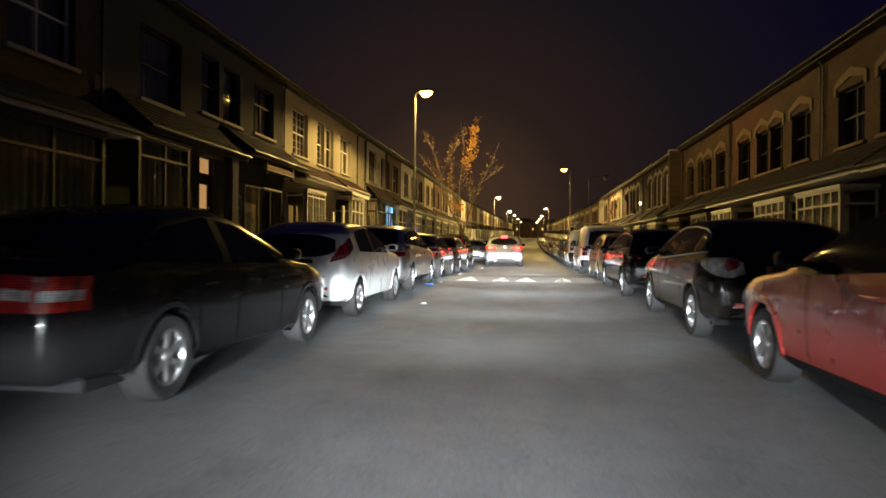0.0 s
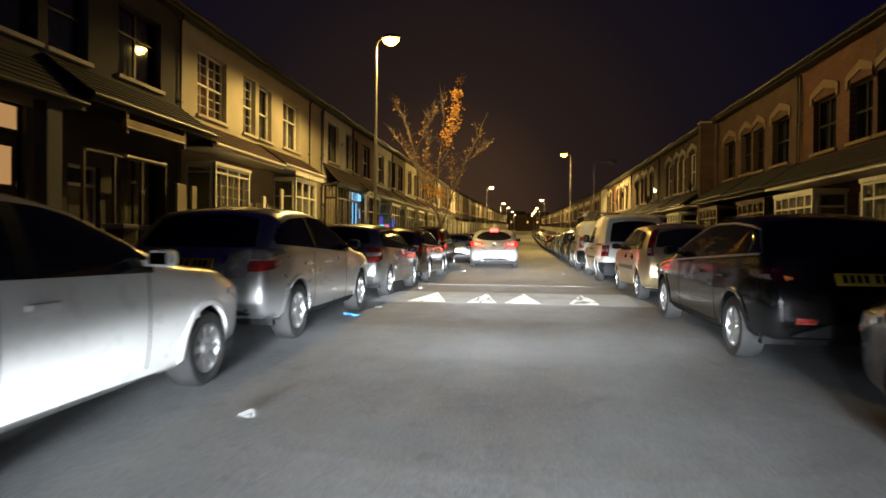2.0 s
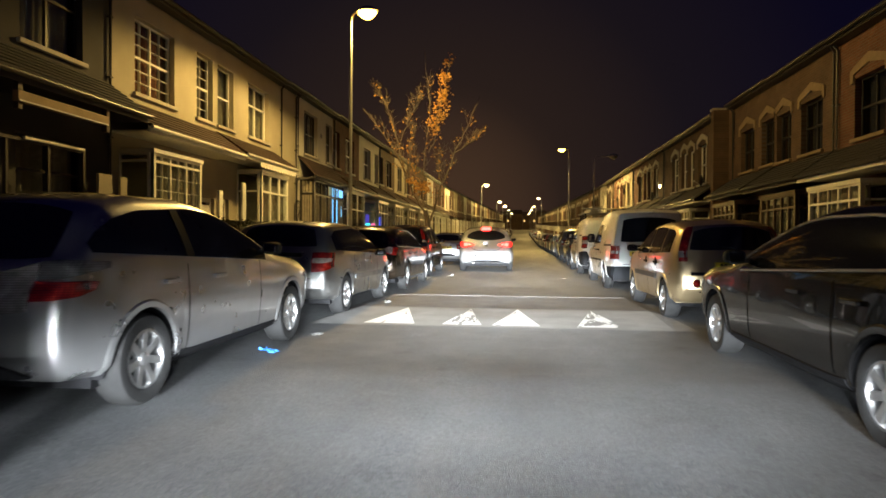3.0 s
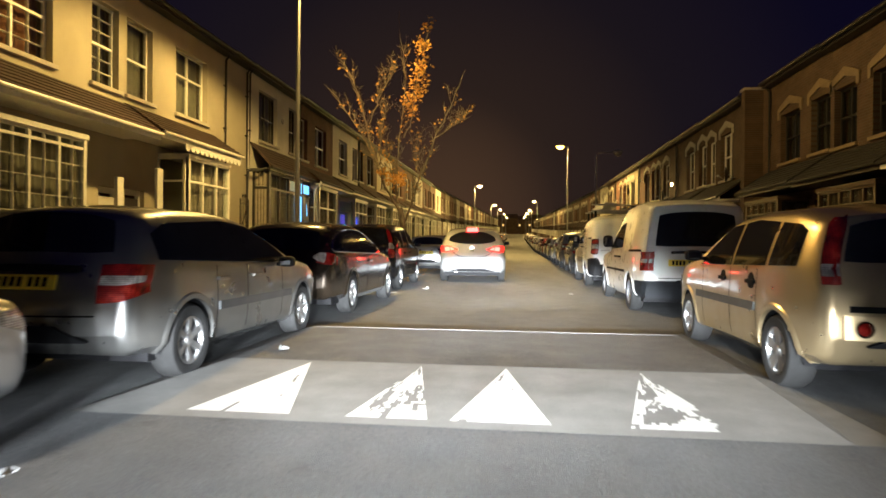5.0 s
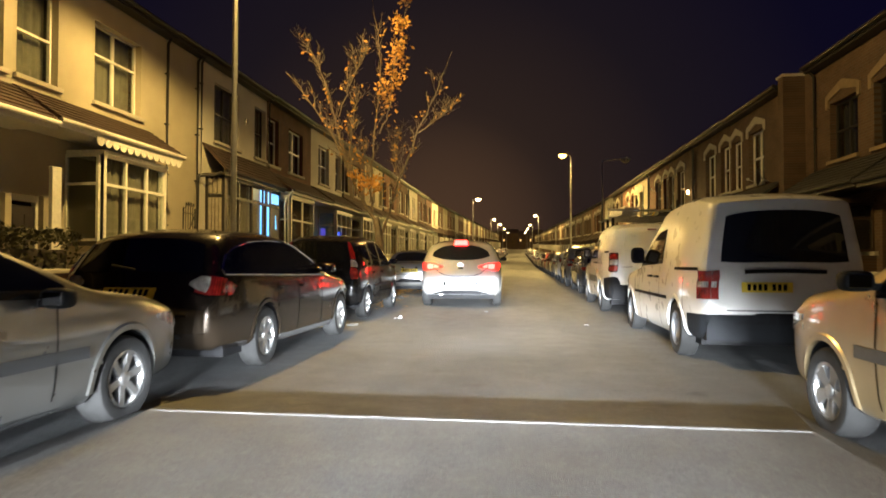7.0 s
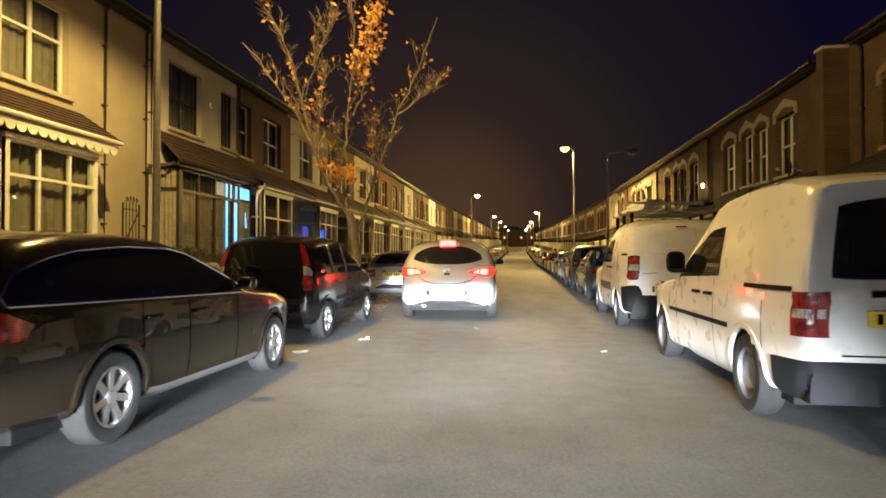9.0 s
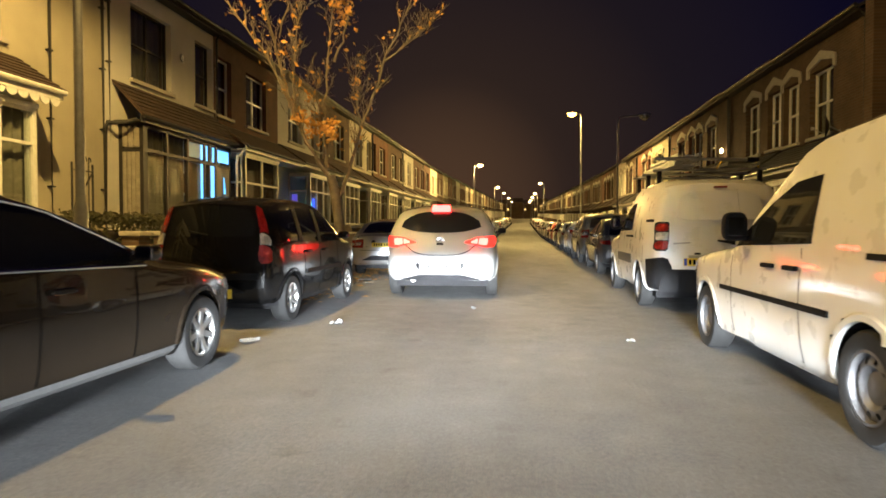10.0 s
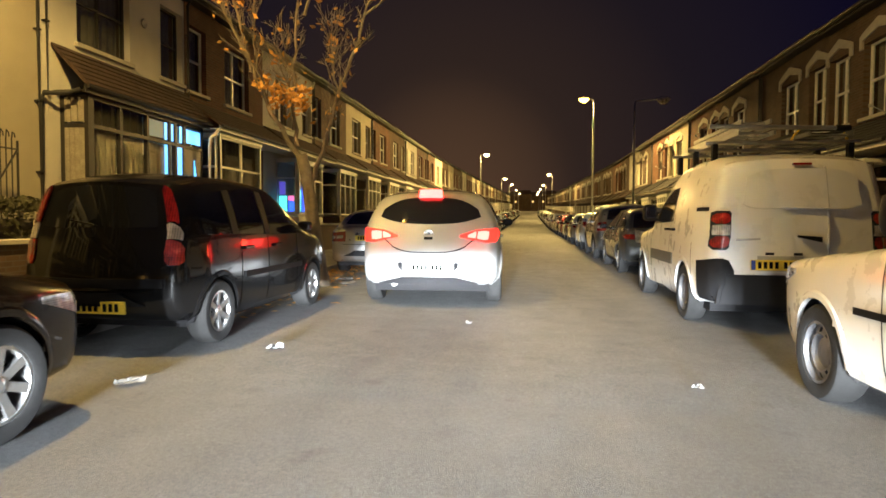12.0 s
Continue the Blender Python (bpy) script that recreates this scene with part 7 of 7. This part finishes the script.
for yy in (-0.35, 0.45, 1.25):
    bm = bmesh.new()
    tube(bm, [(-0.82, yy, zt + 0.16), (0.82, yy, zt + 0.16)], 0.022, 8)
    part("cross_bar", bm, M["ladder"], rack)
    for sx in (-0.72, 0.72):
        part("rack_foot", slab(sx - 0.03, sx + 0.03, yy - 0.04, yy + 0.04, zt - 0.09, zt + 0.15, 0.006), M["plastic"], rack)


def ladder(x, tilt, label, y0=-0.75, length=2.9, w=0.36, dz=0.0, mat="ladder"):
    ob = thing("ladder", label, "ladder", rack_van.matrix_basis @ pose(x, y0, zt + 0.225 + dz, tilt, 0, 0), "ladders on the van")
    for sx in (-w / 2, w / 2):
        part("rail", slab(sx - 0.012, sx + 0.012, 0, length, -0.022, 0.026, 0.005), M[mat], ob)
    for k in range(int(length / 0.28)):
        bm = bmesh.new()
        tube(bm, [(-w / 2, 0.15 + k * 0.28, 0), (w / 2, 0.15 + k * 0.28, 0)], 0.013, 6)
        part("rung", bm, M[mat], ob)


ladder(-0.40, 0, "aluminium ladder lying on the van roof rack")
ladder(-0.36, 0, "second aluminium ladder stacked on the first", -0.6, 2.5, 0.32, 0.075)
ladder(-0.34, 0, "folded aluminium steps on top of the ladders", -0.55, 2.0, 0.3, 0.15)
ladder(0.42, 0, "dark plastic step ladder lying on the roof rack", -0.6, 2.2, 0.44, 0.0, "grey_plastic")
ladder(0.46, 0, "dark folded steps strapped on the step ladder", -0.5, 1.9, 0.38, 0.065, "plastic")
bm = bmesh.new()
tube(bm, [(-0.86, -0.62, 0.0), (0.48, -0.58, -0.03)], 0.025, 8)
pole = thing("pole", "aluminium pole lying across the roof rack", "pole", rack_van.matrix_basis @ pose(0, 0, zt + 0.315))
part("bar", bm, M["ladder"], pole)
bm = bmesh.new()
tube(bm, [(0.46, -0.581, -0.03), (0.60, -0.577, -0.033)], 0.034, 8)
part("end_cap", bm, M["plastic"], pole, "black end cap")
strap = thing("strap", "yellow lashing strap over the dark steps", "strap", rack_van.matrix_basis @ pose(0.44, -0.2, zt + 0.16))
bm = bmesh.new()
tube(bm, [(-0.30, 0, 0.0), (-0.25, 0, 0.10), (-0.18, 0, 0.178), (0.24, 0, 0.178), (0.30, 0, 0.10), (0.33, 0, 0.0)], 0.012, 6)
part("webbing", bm, M["strap_yellow"], strap)

# ---------------------------------------------------------------- satellite dishes
for y, z in ((41.6, 3.95), (52.2, 3.9), (63.0, 5.0), (66.4, 4.6), (57.0, 5.3)):
    dish = thing("satellite_dish", "dark grey satellite dish fixed to a house front", "satellite dish", pose(RIGHT_X - 0.28, y, rise(y) + z, 0, 0, 155), "satellite dishes")
    bm = bmesh.new()
    lathe(bm, [(0.001, 0.0), (0.12, 0.012), (0.24, 0.05), (0.30, 0.085), (0.30, 0.075), (0.12, 0.0), (0.001, -0.012)], sides=20)
    part("reflector", bm, M["dark_frame"], dish, smooth=True)
    bm = bmesh.new()
    tube(bm, [(0.02, 0, -0.28), (0.35, 0, -0.05)], 0.012, 6)
    box(bm, 0.33, 0.42, -0.03, 0.03, -0.08, 0.0)
    tube(bm, [(-0.01, 0, 0), (-0.2, 0.1, -0.15), (-0.26, 0.12, -0.15)], 0.02, 6)
    part("feed_arm", bm, M["steel"], dish)

# a small lit lantern on a house front
wl = thing("wall_light", "small lit lantern on a house front", "wall light", pose(RIGHT_X - 0.02, 50.9, rise(50.9) + 4.4))
part("bracket", slab(-0.12, 0.0, -0.02, 0.02, -0.02, 0.02), M["iron"], wl)
bm = bmesh.new()
lathe(bm, [(0.001, -0.09), (0.05, -0.07), (0.065, 0.06), (0.02, 0.10), (0.001, 0.11)], "z", 10)
part("lantern", bm, M["far_lantern"], wl, "glowing glass lantern").matrix_basis = pose(-0.16, 0, 0)

# ---------------------------------------------------------------- front walls, hedge, gate


def garden_wall(side, y0, y1, mat, hgt):
    x = WALK_L if side < 0 else WALK_R
    g = rise((y0 + y1) / 2) + 0.1
    w = thing("garden_wall", "low brick front garden wall with stone coping", "wall", pose(x, y0, g), "garden walls")
    L = y1 - y0
    part("wall", slab(-0.11, 0.11, 0.0, L - 1.1, -0.1, hgt), M[mat], w)
    part("coping", slab(-0.15, 0.15, 0.0, L - 1.1, hgt, hgt + 0.07, 0.012), M["stone"], w)
    for yy in (L - 1.1, L - 0.12):
        part("pier", slab(-0.17, 0.17, yy - 0.17, yy + 0.17, -0.1, hgt + 0.25), M[mat], w)
        part("pier_cap", slab(-0.21, 0.21, yy - 0.21, yy + 0.21, hgt + 0.25, hgt + 0.34, 0.02), M["stone"], w)


y = 10.0
k = 0
while y < 110:
    garden_wall(-1, y, y + 5.05, ("brick_red", "brick_brown", "render_dark")[k % 3], (0.75, 0.9, 0.65, 0.85)[k % 4])
    garden_wall(1, y + 3.3, y + 8.35, ("brick_brown", "brick_red")[k % 2], (0.8, 0.7, 0.9)[k % 3])
    y += 5.1
    k += 1


def hedge(x0, x1, y0, y1, z1, label):
    rnd = random.Random(int(y0 * 7))
    h = thing("hedge", label, "hedge", pose(0, 0, rise(y0) + 0.1))
    bm = bmesh.new()
    for i in range(3800):
        f = rnd.random()
        x, yy, z = rnd.uniform(x0, x1), rnd.uniform(y0, y1), rnd.uniform(0.1, z1)
        if rnd.random() < 0.6:
            z = z1 + rnd.gauss(0, 0.05)
        elif rnd.random() < 0.5:
            x = x1 + rnd.gauss(0, 0.04)
        e2 = Euler((rnd.uniform(0, 6), rnd.uniform(0, 6), rnd.uniform(0, 6))).to_matrix()
        s = rnd.uniform(0.03, 0.06)
        bm.faces.new([bm.verts.new(Vector((x, yy, z)) + e2 @ (Vector(q) * s)) for q in ((0, -1, 0), (0.5, 0, 0.1), (0, 1, 0), (-0.5, 0, 0.1))])
    part("foliage", bm, M["hedge"], h)
    part("stem_mass", slab(x0 + 0.18, x1 - 0.18, y0 + 0.15, y1 - 0.15, 0.0, z1 - 0.22, 0.05), M["earth"], h, "dark stems inside")


hedge(-6.9, -6.35, 26.0, 29.2, 1.45, "dark clipped hedge behind the front wall")
hedge(-6.95, -6.35, 33.3, 36.1, 1.32, "straggling shrub over the front wall")
hedge(-6.9, -6.35, 36.6, 38.6, 1.15, "low dark shrub behind the front wall")

gate = thing("iron_gate", "black wrought iron gate against the cream wall", "gate", pose(LEFT_X + 0.7, 35.12, rise(35) + 0.12))
bm = bmesh.new()
for a in (0.0, 0.60):
    tube(bm, [(0, a, 0.0), (0, a, 2.45)], 0.02, 6)
for z in (0.15, 1.3, 2.3):
    tube(bm, [(0, 0, z), (0, 0.60, z)], 0.015, 6)
part("gate_frame", bm, M["iron"], gate)
for k in range(1, 5):
    bm = bmesh.new()
    tube(bm, [(0, k * 0.12, 0.1), (0, k * 0.12, 2.45), (0, k * 0.12 + 0.02, 2.55 + 0.07 * math.sin(math.pi * k / 5)), (0, k * 0.12 + 0.06, 2.57), (0, k * 0.12 + 0.07, 2.5)], 0.011, 5)
    part("bar", bm, M["iron"], gate)
bm = bmesh.new()
tube(bm, [(0.02, 0.03, 1.5), (0.02, 0.57, 2.28)], 0.018, 5)
part("brace", bm, M["iron"], gate)

# ---------------------------------------------------------------- rows of parked cars further on
# one plain car of each of three forms is built and copied along both kerbs
far_kinds = [("hatchback", "silver", "silver hatchback parked in a long row"), ("people_carrier", "dark_grey", "dark people carrier parked in a long row"), ("supermini", "red", "red hatchback parked in a long row"),
             ("estate", "black", "black estate car parked in a long row"), ("saloon", "blue", "dark blue saloon parked in a long row"), ("off_roader", "silver", "silver off-roader parked in a long row")]
protos = []
for i, (kind, paint, label) in enumerate(far_kinds):
    yy = 56.5 + 5.4 * i
    car, _ = car_at(kind, 3.85, yy, label, paint=paint, simple=True)
    protos.append(car)
yy, k = 89.5, 0
while yy < 190:
    if not 150 < yy < 156:
        copy_thing(protos[(k * 5 + 1) % 6], pose(3.85, yy, rise(yy), math.degrees(math.atan2(rise(yy + 2.5) - rise(yy), 2.5))))
    yy += 5.3
    k += 1
yy, k = 46.2, 0
while yy < 190:
    copy_thing(protos[(k * 7 + 3) % 6], pose(-2.62, yy, rise(yy), math.degrees(math.atan2(rise(yy + 2.5) - rise(yy), 2.5))))
    yy += 5.35
    k += 1

# the street ends at a row of dark houses on the rise
bm = bmesh.new()
for i in range(16):
    x = -48 + i * 6.2
    hh = 7.0 + (i * 37 % 5) * 0.35
    box(bm, x, x + 6.0, 338, 346, rise(338) - 0.5, rise(338) + hh)
    v = [bm.verts.new(p) for p in ((x, 338, rise(338) + hh), (x + 6, 338, rise(338) + hh), (x + 6, 342, rise(338) + hh + 2.4), (x, 342, rise(338) + hh + 2.4))]
    bm.faces.new(v)
tagged(new("backdrop", link_mesh("backdrop", bm, M["brick_brown"])), "dark houses closing the far end of the street", "", "", "structure")

far_end = bpy.data.objects["backdrop"]
rnd = random.Random(5)
lit_mesh = link_mesh("lit_window", slab(-0.35, 0.35, -0.03, 0.0, 0.0, 0.9), M["warm_lit"])
for i in range(5):
    x = -12 + i * 6.3 + rnd.uniform(-2.0, 2.0)
    share("lit_window", lit_mesh, far_end, pose(x, 337.98, rise(338) + rnd.choice((1.2, 1.6, 4.3))))
